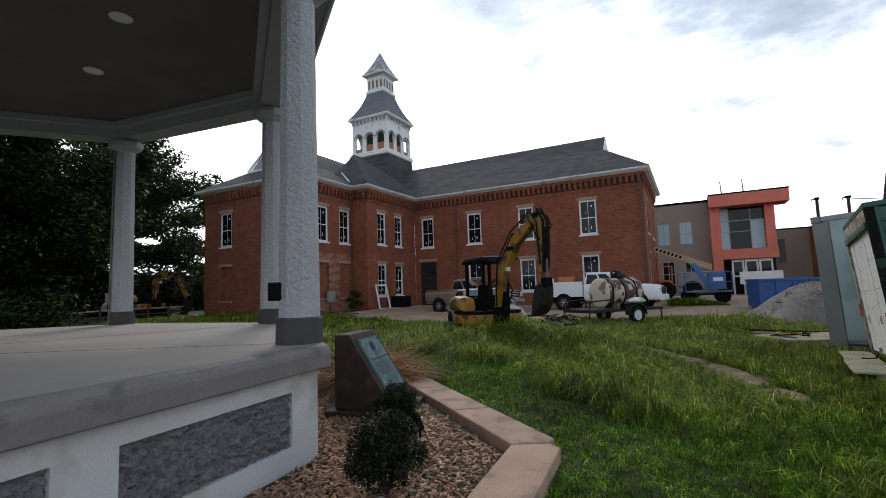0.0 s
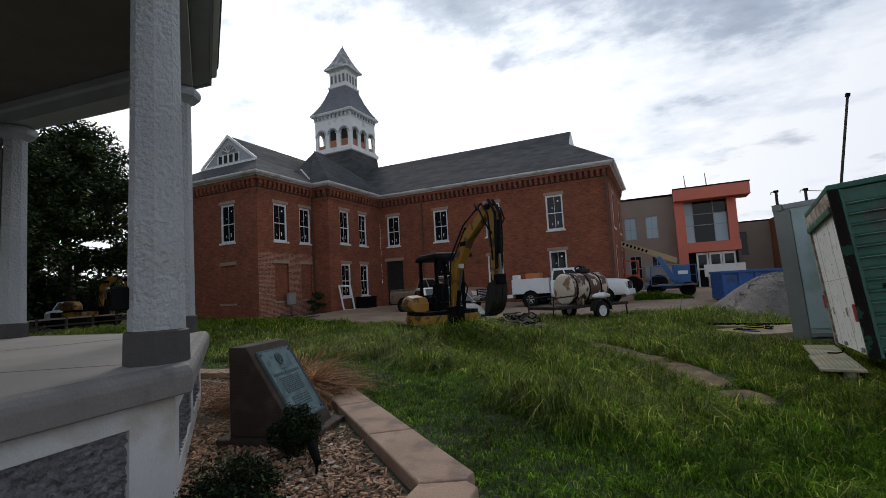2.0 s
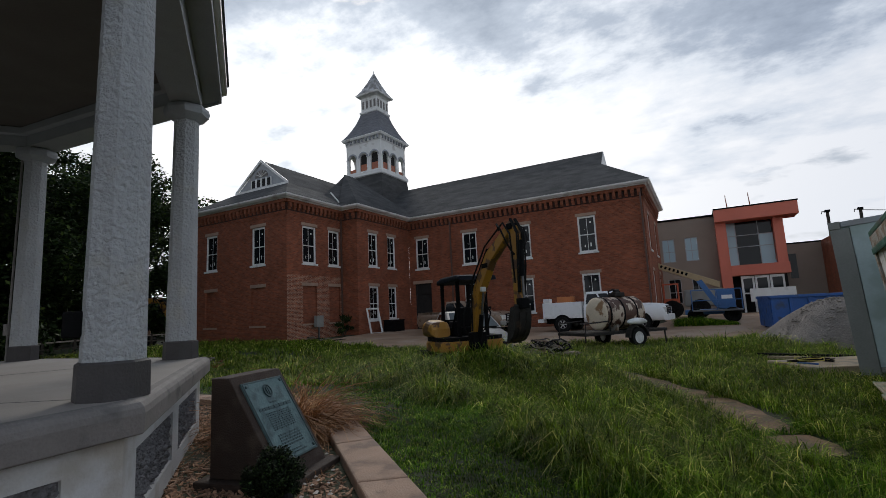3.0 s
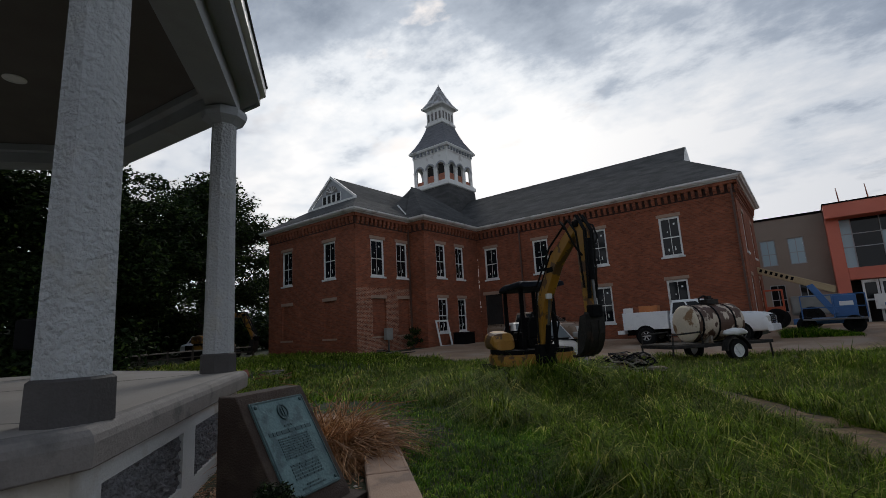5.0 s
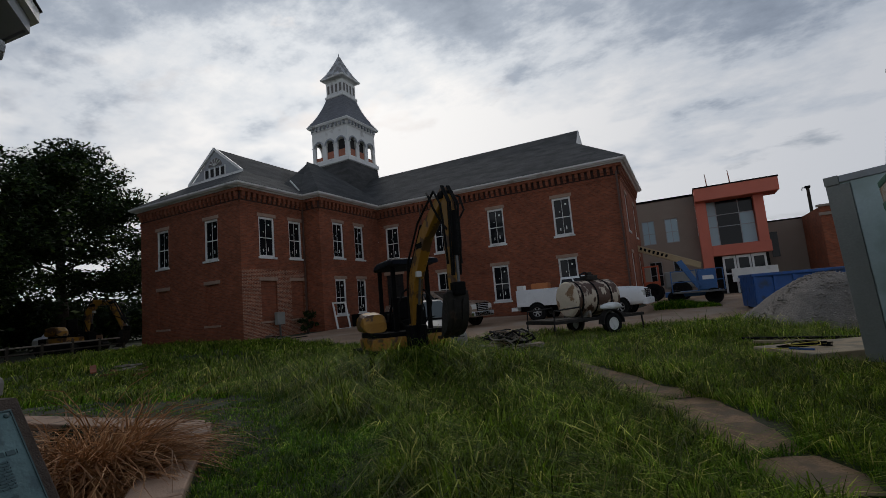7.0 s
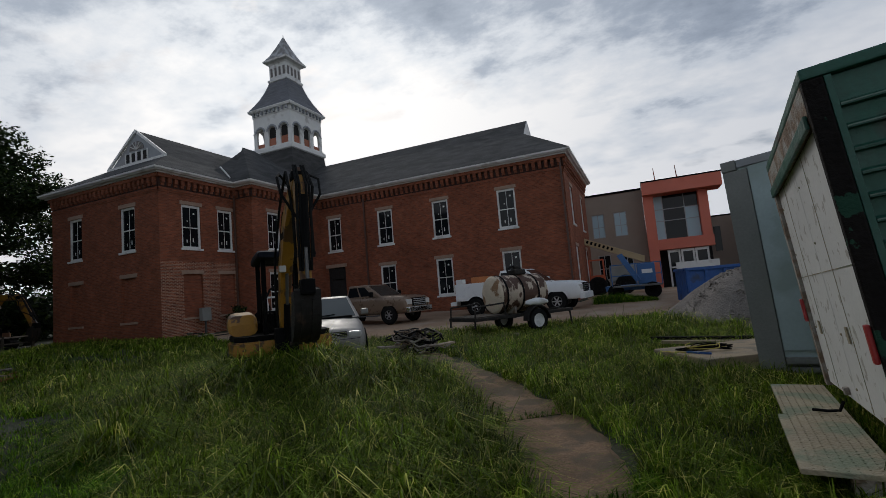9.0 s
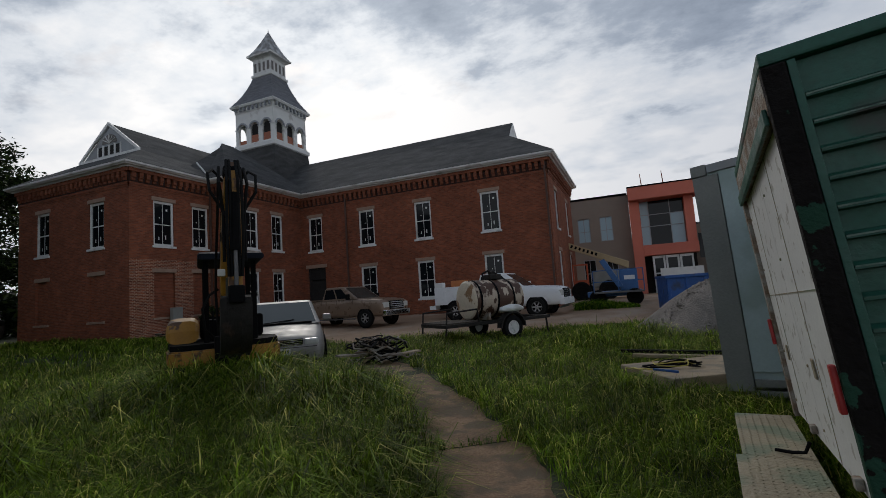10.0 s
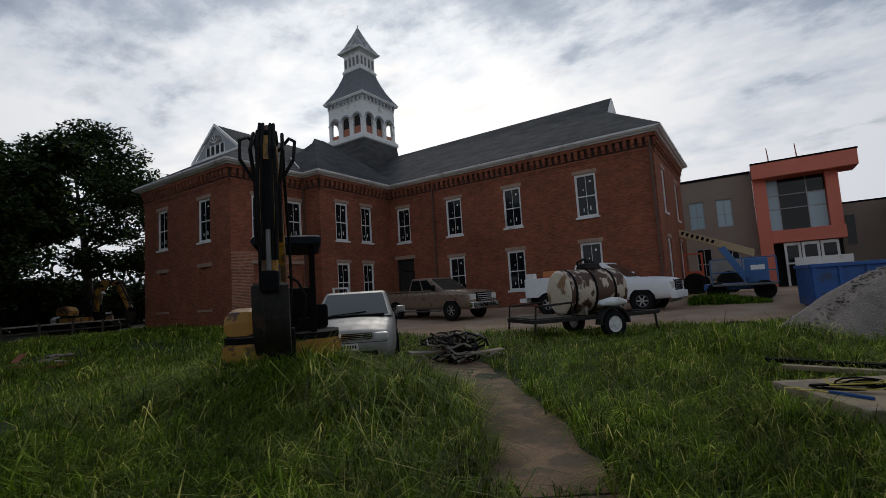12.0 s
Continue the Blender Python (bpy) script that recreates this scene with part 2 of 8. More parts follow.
STRAW = leaf_material("dry_brown_grass", (0.33, 0.155, 0.065), 0.55, 0.25, (0.52, 0.33, 0.18))
BARK = material("dark_bark", (0.05, 0.04, 0.03), 0.95, 0.3, 6, 30, 0.6)


# ---- building helpers ----
def part(name, bm, mat, parent=None, label="", smooth=False):
    me = bpy.data.meshes.new(name)
    bm.to_mesh(me)
    bm.free()
    if smooth:
        for p in me.polygons:
            p.use_smooth = True
    if mat:
        me.materials.append(mat)
    ob = new(name, me)
    if parent:
        ob.parent = parent
    if label:
        ob["label"] = label
    return ob


def thing(name, m=None, label="", category="", group="", kind=""):
    ob = new(name)
    ob.empty_display_size = 0.1
    if m is not None:
        ob.matrix_world = m
    return tagged(ob, label, category, group, kind)


def box(bm, x0, y0, z0, x1, y1, z1, m=None, bevel=0.0):
    vs = [bm.verts.new((x, y, z)) for z in (z0, z1) for y in (y0, y1) for x in (x0, x1)]
    fs = [bm.faces.new([vs[i] for i in f]) for f in ((0, 2, 3, 1), (4, 5, 7, 6), (0, 1, 5, 4), (2, 6, 7, 3), (0, 4, 6, 2), (1, 3, 7, 5))]
    if bevel:
        es = list({e for f in fs for e in f.edges})
        r = bmesh.ops.bevel(bm, geom=es, offset=bevel, segments=2, profile=0.6, affect="EDGES", clamp_overlap=True)
        vs = list({v for f in r["faces"] for v in f.verts} | {v for v in vs if v.is_valid})
    if m is not None:
        for v in vs:
            v.co = m @ v.co
    return bm


def boxes(*specs, bevel=0.0, m=None):
    bm = bmesh.new()
    for s in specs:
        box(bm, *s, m=m, bevel=bevel)
    return bm


def prism(bm, pts, z0, z1, m=None):
    """Upright prism on a plan polygon."""
    a = [bm.verts.new((x, y, z0)) for x, y in pts]
    b = [bm.verts.new((x, y, z1)) for x, y in pts]
    n = len(pts)
    bm.faces.new(a[::-1])
    bm.faces.new(b)
    for i in range(n):
        bm.faces.new((a[i], a[(i + 1) % n], b[(i + 1) % n], b[i]))
    if m is not None:
        for v in a + b:
            v.co = m @ v.co
    return bm


def rod(bm, a, b, r0, r1=None, n=8, caps=True):
    """Round bar from a to b."""
    r1 = r0 if r1 is None else r1
    a, b = Vector(a), Vector(b)
    q = (b - a).to_track_quat("Z", "Y").to_matrix()
    ra, rb = [], []
    for i in range(n):
        d = q @ Vector((math.cos(2 * math.pi * i / n), math.sin(2 * math.pi * i / n), 0))
        ra.append(bm.verts.new(a + d * r0))
        rb.append(bm.verts.new(b + d * r1))
    for i in range(n):
        bm.faces.new((ra[i], ra[(i + 1) % n], rb[(i + 1) % n], rb[i]))
    if caps:
        bm.faces.new(ra[::-1])
        bm.faces.new(rb)
    return bm


def lathe(bm, profile, n=24, m=None, closed=False):
    """Turn (radius, height) pairs about z."""
    rings = []
    for r, z in profile:
        rings.append([bm.verts.new((r * math.cos(2 * math.pi * i / n), r * math.sin(2 * math.pi * i / n), z)) for i in range(n)])
    k = len(rings)
    for j in range(k if closed else k - 1):
        p, q = rings[j], rings[(j + 1) % k]
        for i in range(n):
            bm.faces.new((p[i], p[(i + 1) % n], q[(i + 1) % n], q[i]))
    if not closed:
        for ring, flip in ((rings[0], True), (rings[-1], False)):
            bm.faces.new(ring[::-1] if flip else ring)
    if m is not None:
        for ring in rings:
            for v in ring:
                v.co = m @ v.co
    return bm


def tube(bm, pts, r, n=6):
    """Round bar bent along points, in one piece."""
    pts = [Vector(p) for p in pts]
    rings = []
    for i, p in enumerate(pts):
        d = (pts[min(i + 1, len(pts) - 1)] - pts[max(i - 1, 0)]).normalized()
        q = d.to_track_quat("Z", "Y").to_matrix()
        if rings:
            # keep the ring from twisting
            u = (rings[-1][0].co - pts[i - 1]).normalized()
            u = (u - d * u.dot(d)).normalized()
        else:
            u = q @ Vector((1, 0, 0))
        w = d.cross(u)
        rings.append([bm.verts.new(p + (u * math.cos(2 * math.pi * k / n) + w * math.sin(2 * math.pi * k / n)) * r) for k in range(n)])
    for a, b in zip(rings[:-1], rings[1:]):
        for k in range(n):
            bm.faces.new((a[k], a[(k + 1) % n], b[(k + 1) % n], b[k]))
    bm.faces.new(rings[0][::-1])
    bm.faces.new(rings[-1])
    return bm


def poly(bm, *pts):
    return bm.faces.new([bm.verts.new(p) for p in pts])


def extrude_profile(bm, pts, y0, y1, top=1.0, bevel=0.0, m=None):
    """Side outline (x, z) drawn from y0 to y1."""
    a = [bm.verts.new((x, y0, z)) for x, z in pts]
    b = [bm.verts.new((x, y1, z)) for x, z in pts]
    n = len(pts)
    fs = [bm.faces.new(a), bm.faces.new(b[::-1])]
    for i in range(n):
        fs.append(bm.faces.new((a[i], b[i], b[(i + 1) % n], a[(i + 1) % n])))
    vs = a + b
    bmesh.ops.recalc_face_normals(bm, faces=fs)
    if bevel:
        es = [e for f in fs[:2] for e in f.edges]
        r = bmesh.ops.bevel(bm, geom=es, offset=bevel, segments=3, profile=0.5, affect="EDGES", clamp_overlap=True)
        vs = list({v for f in r["faces"] for v in f.verts} | {v for v in vs if v.is_valid})
    if m is not None:
        for v in vs:
            v.co = m @ v.co
    return bm


def wall_mesh(length, z0, z1, holes, thick=0.35):
    """Wall along local +x with its outer face at y = 0, thickness towards +y, and rectangular openings (u0, u1, v0, v1)."""
    bm = bmesh.new()
    us = sorted({0.0, length, *[u for h in holes for u in h[:2]]})
    vs = sorted({z0, z1, *[v for h in holes for v in h[2:]]})
    made = {}

    def at(i, k, j):
        if (i, k, j) not in made:
            made[i, k, j] = bm.verts.new((us[i], (0, thick)[k], vs[j]))
        return made[i, k, j]

    def solid(i, j):
        if not (0 <= i < len(us) - 1 and 0 <= j < len(vs) - 1):
            return False
        u, v = (us[i] + us[i + 1]) / 2, (vs[j] + vs[j + 1]) / 2
        return not any(h[0] < u < h[1] and h[2] < v < h[3] for h in holes)
    for i in range(len(us) - 1):
        for j in range(len(vs) - 1):
            if solid(i, j):
                bm.faces.new((at(i, 0, j), at(i + 1, 0, j), at(i + 1, 0, j + 1), at(i, 0, j + 1)))
                bm.faces.new((at(i, 1, j), at(i, 1, j + 1), at(i + 1, 1, j + 1), at(i + 1, 1, j)))
                if not solid(i - 1, j):
                    bm.faces.new((at(i, 0, j), at(i, 0, j + 1), at(i, 1, j + 1), at(i, 1, j)))
                if not solid(i + 1, j):
                    bm.faces.new((at(i + 1, 0, j), at(i + 1, 1, j), at(i + 1, 1, j + 1), at(i + 1, 0, j + 1)))
                if not solid(i, j - 1):
                    bm.faces.new((at(i, 0, j), at(i, 1, j), at(i + 1, 1, j), at(i + 1, 0, j)))
                if not solid(i, j + 1):
                    bm.faces.new((at(i, 0, j + 1), at(i + 1, 0, j + 1), at(i + 1, 1, j + 1), at(i, 1, j + 1)))
    return bm


def ground_z(x, y):
    """Height of the yard: nearly level, a low swell in the middle, rising to the buildings."""
    def ss(a, b, t):
        t = min(1, max(0, (t - a) / (b - a)))
        return t * t * (3 - 2 * t)
    z = 0.06 + 0.10 * ss(4, 18, y) + 0.16 * ss(20, 29, y) + 0.22 * ss(28, 34, y)
    z += 0.28 * ss(-9, -20, x) * ss(4, 14, y) * (1 - ss(28, 34, y))
    z += 0.20 * math.exp(-((x + 5.5) ** 2 + (y - 12.5) ** 2) / 12.0)
    z += 0.06 * math.exp(-((x + 2.5) ** 2 + (y - 7.5) ** 2) / 5.0)
    z += 0.22 * (1 - ss(7.2, 9.8, math.hypot(x + 7.37, y - 1.12)))
    z -= 0.15 * ss(-26, -60, x)
    return z


def local(x, y, yaw=0.0, dz=0.0):
    return pose(x, y, ground_z(x, y) + dz, 0, 0, yaw)


GC, GA = Vector((-7.37, 1.12)), radians(29.3)  # gazebo centre, turn of its first corner
CC = Vector((-7.35, 1.00))  # centre of the curb ring


CA = radians(27.0)  # turn of the curb ring
SA = radians(27.4)  # turn of the raised floor


def octagon(r, k0=0, k1=8, turn=GA):
    c = CC if turn == CA else GC
    return [(c.x + r * math.cos(turn + k * math.pi / 4), c.y + r * math.sin(turn + k * math.pi / 4)) for k in range(k0, k1)]


# ---- ground ----
def build_ground():
    bm = bmesh.new()
    xs = [-900, -300, -120, -70] + [-50 + i * 2.0 for i in range(14)] + [-22 + 0.5 * i for i in range(72)] + [14 + 4 * i for i in range(8)] + [60, 120, 300, 900]
    ys = [-900, -300, -100, -40, -20, -10] + [-4 + 0.5 * i for i in range(80)] + [36 + 4 * i for i in range(8)] + [80, 150, 300, 900]
    grid = [[bm.verts.new((x, y, ground_z(x, y) + (0.03 * noise.noise((x * 0.9, y * 0.9, 0)) if abs(x) < 25 and -5 < y < 36 else 0))) for x in xs] for y in ys]
    for j in range(len(ys) - 1):
        for i in range(len(xs) - 1):
            bm.faces.new((grid[j][i], grid[j][i + 1], grid[j + 1][i + 1], grid[j + 1][i]))
    return tagged(part("ground", bm, DIRT, smooth=True), "weedy yard ground of dark soil under grass", "ground", kind="structure")


build_ground()
DRIVE_PTS = [(-19.2, 22.5), (-15.5, 19.6), (-9, 18.6), (-6.0, 20.0), (-3.6, 21.6), (1.5, 23.0), (9, 27), (16, 30), (16, 44), (-1.9, 44), (-1.9, 31.6), (-19.2, 31.6)]


def inside(pts, x, y):
    hit = False
    for (x0, y0), (x1, y1) in zip(pts, pts[1:] + pts[:1]):
        if (y0 > y) != (y1 > y) and x < (x1 - x0) * (y - y0) / (y1 - y0) + x0:
            hit = not hit
    return hit


def build_drive():
    bm = bmesh.new()
    made = {}

    def v(i, j):
        if (i, j) not in made:
            x, y = -20 + i * 0.5, 18 + j * 0.5
            x2, y2 = x + 0.35 * noise.noise((x, y, 3)), y + 0.35 * noise.noise((x, y, 7))
            made[i, j] = bm.verts.new((x2, y2, ground_z(x2, y2) + 0.045 + 0.03 * noise.noise((x * 0.8, y * 0.8, 5))))
        return made[i, j]
    for i in range(72):
        for j in range(53):
            if inside(DRIVE_PTS, -19.75 + i * 0.5, 18.25 + j * 0.5):
                bm.faces.new((v(i, j), v(i + 1, j), v(i + 1, j + 1), v(i, j + 1)))
    tagged(part("road", bm, DRIVE, smooth=True), "packed bare dirt drive beside the brick building", "dirt drive", kind="structure")


build_drive()
# old walk: slabs sunk in the grass
WALK_AXIS = [(1.02, 7.8), (0.74, 8.6), (0.30, 9.7), (-0.18, 10.5), (-0.95, 11.7), (-2.15, 13.15), (-4.2, 15.1)]
WALK_HALF = [0.50, 0.53, 0.60, 0.60, 0.62, 0.68, 0.82]
WALK_JOINTS = (1, 3)  # where the slabs have parted


def build_walk():
    walk_ob = thing("pavement", label="cracked old concrete walk overgrown at its edges", category="walkway", kind="structure")
    pts = [Vector(p) for p in WALK_AXIS]
    across = []
    for i in range(len(pts)):
        d = (pts[min(i + 1, len(pts) - 1)] - pts[max(i - 1, 0)]).normalized()
        across.append(Vector((d.y, -d.x)))
    for q in range(len(pts) - 1):
        d = (pts[q + 1] - pts[q]).normalized()
        a = pts[q] + d * (0.014 if q in WALK_JOINTS else 0.001)
        b = pts[q + 1] - d * (0.014 if q + 1 in WALK_JOINTS else 0.001)
        bm = bmesh.new()
        rows = []
        for k in range(9):
            c = a.lerp(b, k / 8)
            n = across[q].lerp(across[q + 1], k / 8)
            w = WALK_HALF[q] + (WALK_HALF[q + 1] - WALK_HALF[q]) * k / 8
            row = []
            for s in range(7):
                o = (s / 3 - 1) * w
                p = c + n * (o + 0.20 * noise.noise((c.x * 2, c.y * 2, s * 0.7)))
                row.append(bm.verts.new((p.x, p.y, ground_z(p.x, p.y) + 0.022 + 0.02 * noise.noise((p.x * 2.3, p.y * 2.3, 1)) - (0.07 if s in (0, 6) else 0.02 if (k == 0 and q in WALK_JOINTS) or (k == 8 and q + 1 in WALK_JOINTS) else 0))))
            rows.append(row)
        for k in range(8):
            for s in range(6):
                bm.faces.new((rows[k][s], rows[k][s + 1], rows[k + 1][s + 1], rows[k + 1][s]))
        bmesh.ops.recalc_face_normals(bm, faces=bm.faces[:])
        part("slab", bm, WALK, walk_ob)


build_walk()


# ---- gazebo ----
FLOOR_Z = 1.26


def build_gazebo():
    g = thing("gazebo", pose(GC.x, GC.y, 0.1), "white stuccoed octagonal bandstand with a grey-edged raised floor", "gazebo")
    inv = pose(-GC.x, -GC.y, -0.1)

    def add(name, bm, mat, parent=g, label="", smooth=False):
        for v in bm.verts:
            v.co = inv @ v.co
        o = part(name, bm, mat, None, label, smooth)
        o.parent = parent
        return o
    # floor slab with a grey painted rim
    add("floor_slab", prism(bmesh.new(), octagon(4.899, 0, 8, SA), FLOOR_Z - 0.02, FLOOR_Z), CONC)
    # the rim is rounded over at its top
    rim = bmesh.new()
    prof = [(4.90, -0.20), (5.012, -0.20), (5.022, -0.19), (5.028, -0.075), (5.018, -0.04), (4.995, -0.012), (4.96, 0.002), (4.90, 0.004)]
    rings = [[rim.verts.new((x, y, FLOOR_Z + dz)) for x, y in octagon(r, 0, 8, SA)] for r, dz in prof]
    for p, q in zip(rings, rings[1:] + rings[:1]):
        for i in range(8):
            rim.faces.new((p[i], p[(i + 1) % 8], q[(i + 1) % 8], q[i]))
    bmesh.ops.recalc_face_normals(rim, faces=rim.faces[:])
    add("slab_edge", rim, GREYTRIM)
    # saw-cut floor joints from column to column
    for k in range(4):
        a, b = Vector(octagon(4.5, k, k + 1)[0]), Vector(octagon(4.5, k + 4, k + 5)[0])
        n = Vector((-(b - a).y, (b - a).x)).normalized() * 0.005
        add("floor_joint", prism(bmesh.new(), [tuple(a - n), tuple(b - n), tuple(b + n), tuple(a + n)], FLOOR_Z - 0.001, FLOOR_Z + 0.0015 + 0.0004 * k), BASEGREY)
    add("slab_core", prism(bmesh.new(), octagon(4.89, 0, 8, SA), FLOOR_Z - 0.17, FLOOR_Z - 0.023), CONC)
    # plinth wall with recessed roughcast panels
    for k in range(8):
        a, b = [Vector((*p, 0)) for p in octagon(4.90, k - 1, k + 1, SA)]
        L = (b - a).length
        ang = math.degrees(math.atan2(b.y - a.y, b.x - a.x))
        gap, u0 = 0.33, 0.325
        pw = (L - 2 * u0 - gap) / 2
        holes = [(u0, u0 + pw, 0.47, 0.905), (u0 + pw + gap, L - u0, 0.47, 0.905)]
        mw = Matrix.Translation(a) @ pose(0, 0, 0, 0, 0, ang)
        # outer face looks away from the centre: the local +y side is inside
        bm = wall_mesh(L, 0.0, FLOOR_Z - 0.19, holes, 0.2)
        for v in bm.verts:
            v.co = mw @ v.co
        w = add("plinth_wall", bm, SMOOTH)
        for h in holes:
            bm = bmesh.new()
            nu, nv = 80, 26
            pts = [[mw @ Vector((h[0] + (h[1] - h[0]) * i / nu, 0.030 - 0.046 * (noise.noise((h[0] + i * 0.42 + k * 7, j * 0.62, 0)) + 0.55 * noise.noise((i * 0.95 + k, j * 1.2, 4))), h[2] + (h[3] - h[2]) * j / nv)) for i in range(nu + 1)] for j in range(nv + 1)]
            vv = [[bm.verts.new(p) for p in row] for row in pts]
            for j in range(nv):
                for i in range(nu):
                    bm.faces.new((vv[j][i], vv[j][i + 1], vv[j + 1][i + 1], vv[j + 1][i]))
            p = part("roughcast_panel", bm, DASH, None, smooth=True)
            p.data.transform(inv)
            p.parent = w
    # columns: eight-sided, tapering a little, with a grey base and a rounded cap
    for k in range(8):
        (cx, cy), = octagon(4.70, k, k + 1)
        ang = GA + k * math.pi / 4

        def oct_ring(r):
            return [(cx + r * math.cos(ang + math.pi / 8 + i * math.pi / 4), cy + r * math.sin(ang + math.pi / 8 + i * math.pi / 4)) for i in range(8)]

        def stack(levels):
            bm = bmesh.new()
            rings = [[bm.verts.new((x, y, z)) for x, y in oct_ring(r)] for r, z in levels]
            for p, q in zip(rings[:-1], rings[1:]):
                for i in range(8):
                    bm.faces.new((p[i], p[(i + 1) % 8], q[(i + 1) % 8], q[i]))
            bm.faces.new(rings[0][::-1])
            bm.faces.new(rings[-1])
            return bm
        shaft = add("column", stack([(0.188, FLOOR_Z + 0.23), (0.172, 3.0), (0.160, 4.64)]), STUCCO)
        b = stack([(0.216, FLOOR_Z), (0.212, FLOOR_Z + 0.225), (0.192, FLOOR_Z + 0.24)])
        base = add("column_base", b, BASEGREY, label="grey painted column base")
        cap = stack([(0.17, 4.60), (0.22, 4.64), (0.285, 4.68), (0.30, 4.74), (0.285, 4.80), (0.24, 4.82)])
        add("column_cap", cap, SIDING)
        if k == 2:
            # grey conduit up the side of one column, with its box
            dx_, dy_ = math.cos(ang + 2.2) * 0.20, math.sin(ang + 2.2) * 0.20
            add("conduit", rod(bmesh.new(), (cx + dx_, cy + dy_, FLOOR_Z + 0.004), (cx + dx_ * 0.9, cy + dy_ * 0.9, 4.62), 0.017, n=8), GREYTRIM)
            add("conduit_box", boxes((cx + dx_ - 0.05, cy + dy_ - 0.05, FLOOR_Z + 0.42, cx + dx_ + 0.05, cy + dy_ + 0.05, FLOOR_Z + 0.60), bevel=0.01), GREYTRIM)
    # beams, soffit, ceiling
    for k in range(8):
        a, b = octagon(4.90, k, k + 2)
        c, d = octagon(4.48, k, k + 2)
        add("beam", prism(bmesh.new(), [a, b, d, c], 4.82, 5.12), SIDING)
        a, b = octagon(4.475, k, k + 2)
        c, d = octagon(4.36, k, k + 2)
        add("ceiling_trim", prism(bmesh.new(), [a, b, d, c], 5.0, 5.11), SIDING)
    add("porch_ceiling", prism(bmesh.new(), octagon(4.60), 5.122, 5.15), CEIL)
    for k in range(8):
        a, b = octagon(5.14, k, k + 2)
        c, d = octagon(4.905, k, k + 2)
        add("soffit_board", prism(bmesh.new(), [a, b, d, c], 5.07, 5.10), SIDING)
        a, b = octagon(5.18, k, k + 2)
        c, d = octagon(5.143, k, k + 2)
        add("fascia", prism(bmesh.new(), [a, b, d, c], 5.03, 5.30), SIDING)
        a, b = octagon(5.26, k, k + 2)
        c, d = octagon(5.183, k, k + 2)
        add("gutter", prism(bmesh.new(), [a, b, d, c], 5.19, 5.33), WHITE)
    roof = bmesh.new()
    lo = [roof.verts.new((x, y, 5.335)) for x, y in octagon(5.29)]
    hi = roof.verts.new((GC.x, GC.y, 7.9))
    roof.faces.new(lo[::-1])
    for k in range(8):
        roof.faces.new((lo[k], lo[(k + 1) % 8], hi))
    add("roof", roof, ROOFING)
    return g


build_gazebo()


def recessed_light(x, y):
    t = thing("recessed_light", pose(x, y, 5.122), "unlit round recessed light in the porch ceiling", "ceiling light", "recessed porch lights")
    part("trim_ring", lathe(bmesh.new(), [(0.10, 0.0), (0.10, -0.012), (0.125, -0.008), (0.125, 0.0)], 24, closed=True), WHITE, t)
    part("lens", lathe(bmesh.new(), [(0.099, -0.001), (0.099, -0.006), (0.05, -0.009)], 24), WHITE, t)


for x, y in ((-5.9, 3.15), (-7.65, 3.68), (-9.3, 2.4), (-5.4, 0.6), (-9.6, 0.2), (-6.2, -1.2)):
    recessed_light(x, y)

# curb ring of tan concrete round the planting bed
CURB_Z = 0.40


def build_curb():
    ring = thing("curb", label="tan concrete curb edging the planting bed", category="curb", kind="structure")
    for k in range(-1, 4):
        o0, o1 = [Vector((*p, 0)) for p in octagon(7.05, k, k + 2, CA)]
        i0, i1 = [Vector((*p, 0)) for p in octagon(6.61, k, k + 2, CA)]
        n = 4
        for s in range(n):
            f0, f1 = s / n + 0.002, (s + 1) / n - 0.002
            a, b, c, d = o0.lerp(o1, f0), o0.lerp(o1, f1), i0.lerp(i1, f1), i0.lerp(i1, f0)
            pts = [(a.x, a.y), (b.x, b.y), (c.x, c.y), (d.x, d.y)]
            if s == 0:
                e = o0.lerp(o1, 0.025)
                pts = [((a.x * 0.75 + d.x * 0.25), (a.y * 0.75 + d.y * 0.25)), (e.x, e.y)] + pts[1:]
            if s == n - 1:
                e = o0.lerp(o1, 0.975)
                pts = [pts[0], (e.x, e.y), ((b.x * 0.75 + c.x * 0.25), (b.y * 0.75 + c.y * 0.25)), pts[2], pts[3]]
            bm = prism(bmesh.new(), pts, -0.15, CURB_Z)
            top = [ed for ed in bm.edges if all(abs(v.co.z - CURB_Z) < 1e-4 for v in ed.verts)]
            bmesh.ops.bevel(bm, geom=top, offset=0.018, segments=2, profile=0.5, affect="EDGES")
            part("curb_block", bm, CURB, ring)


build_curb()
bed = prism(bmesh.new(), octagon(6.63, 0, 8, CA), -0.1, 0.27)
tagged(part("planting_bed", bed, SOIL), "dark soil planting bed round the bandstand", "planting bed", kind="structure")


# ---- brick building ----
EAVE, WIN_T, WIN_B, LOW_T, LOW_B, BASE = 8.72, 7.40, 5.08, 3.72, 1.45, 0.1
YW, YE, XS, XJ, YJ, XR, XL = 32.0, 21.0, -20.72, -19.38, 25.75, -2.40, -29.75
UPS = dict(e=[(-28.15, -27.0), (-23.72, -22.55)], s=[(22.25, 23.4), (24.5, 25.55)], j=[(26.95, 28.0), (29.15, 30.15)], w=[(-18.75, -17.65), (-14.75, -13.6), (-10.72, -9.6), (-6.43, -5.3)])


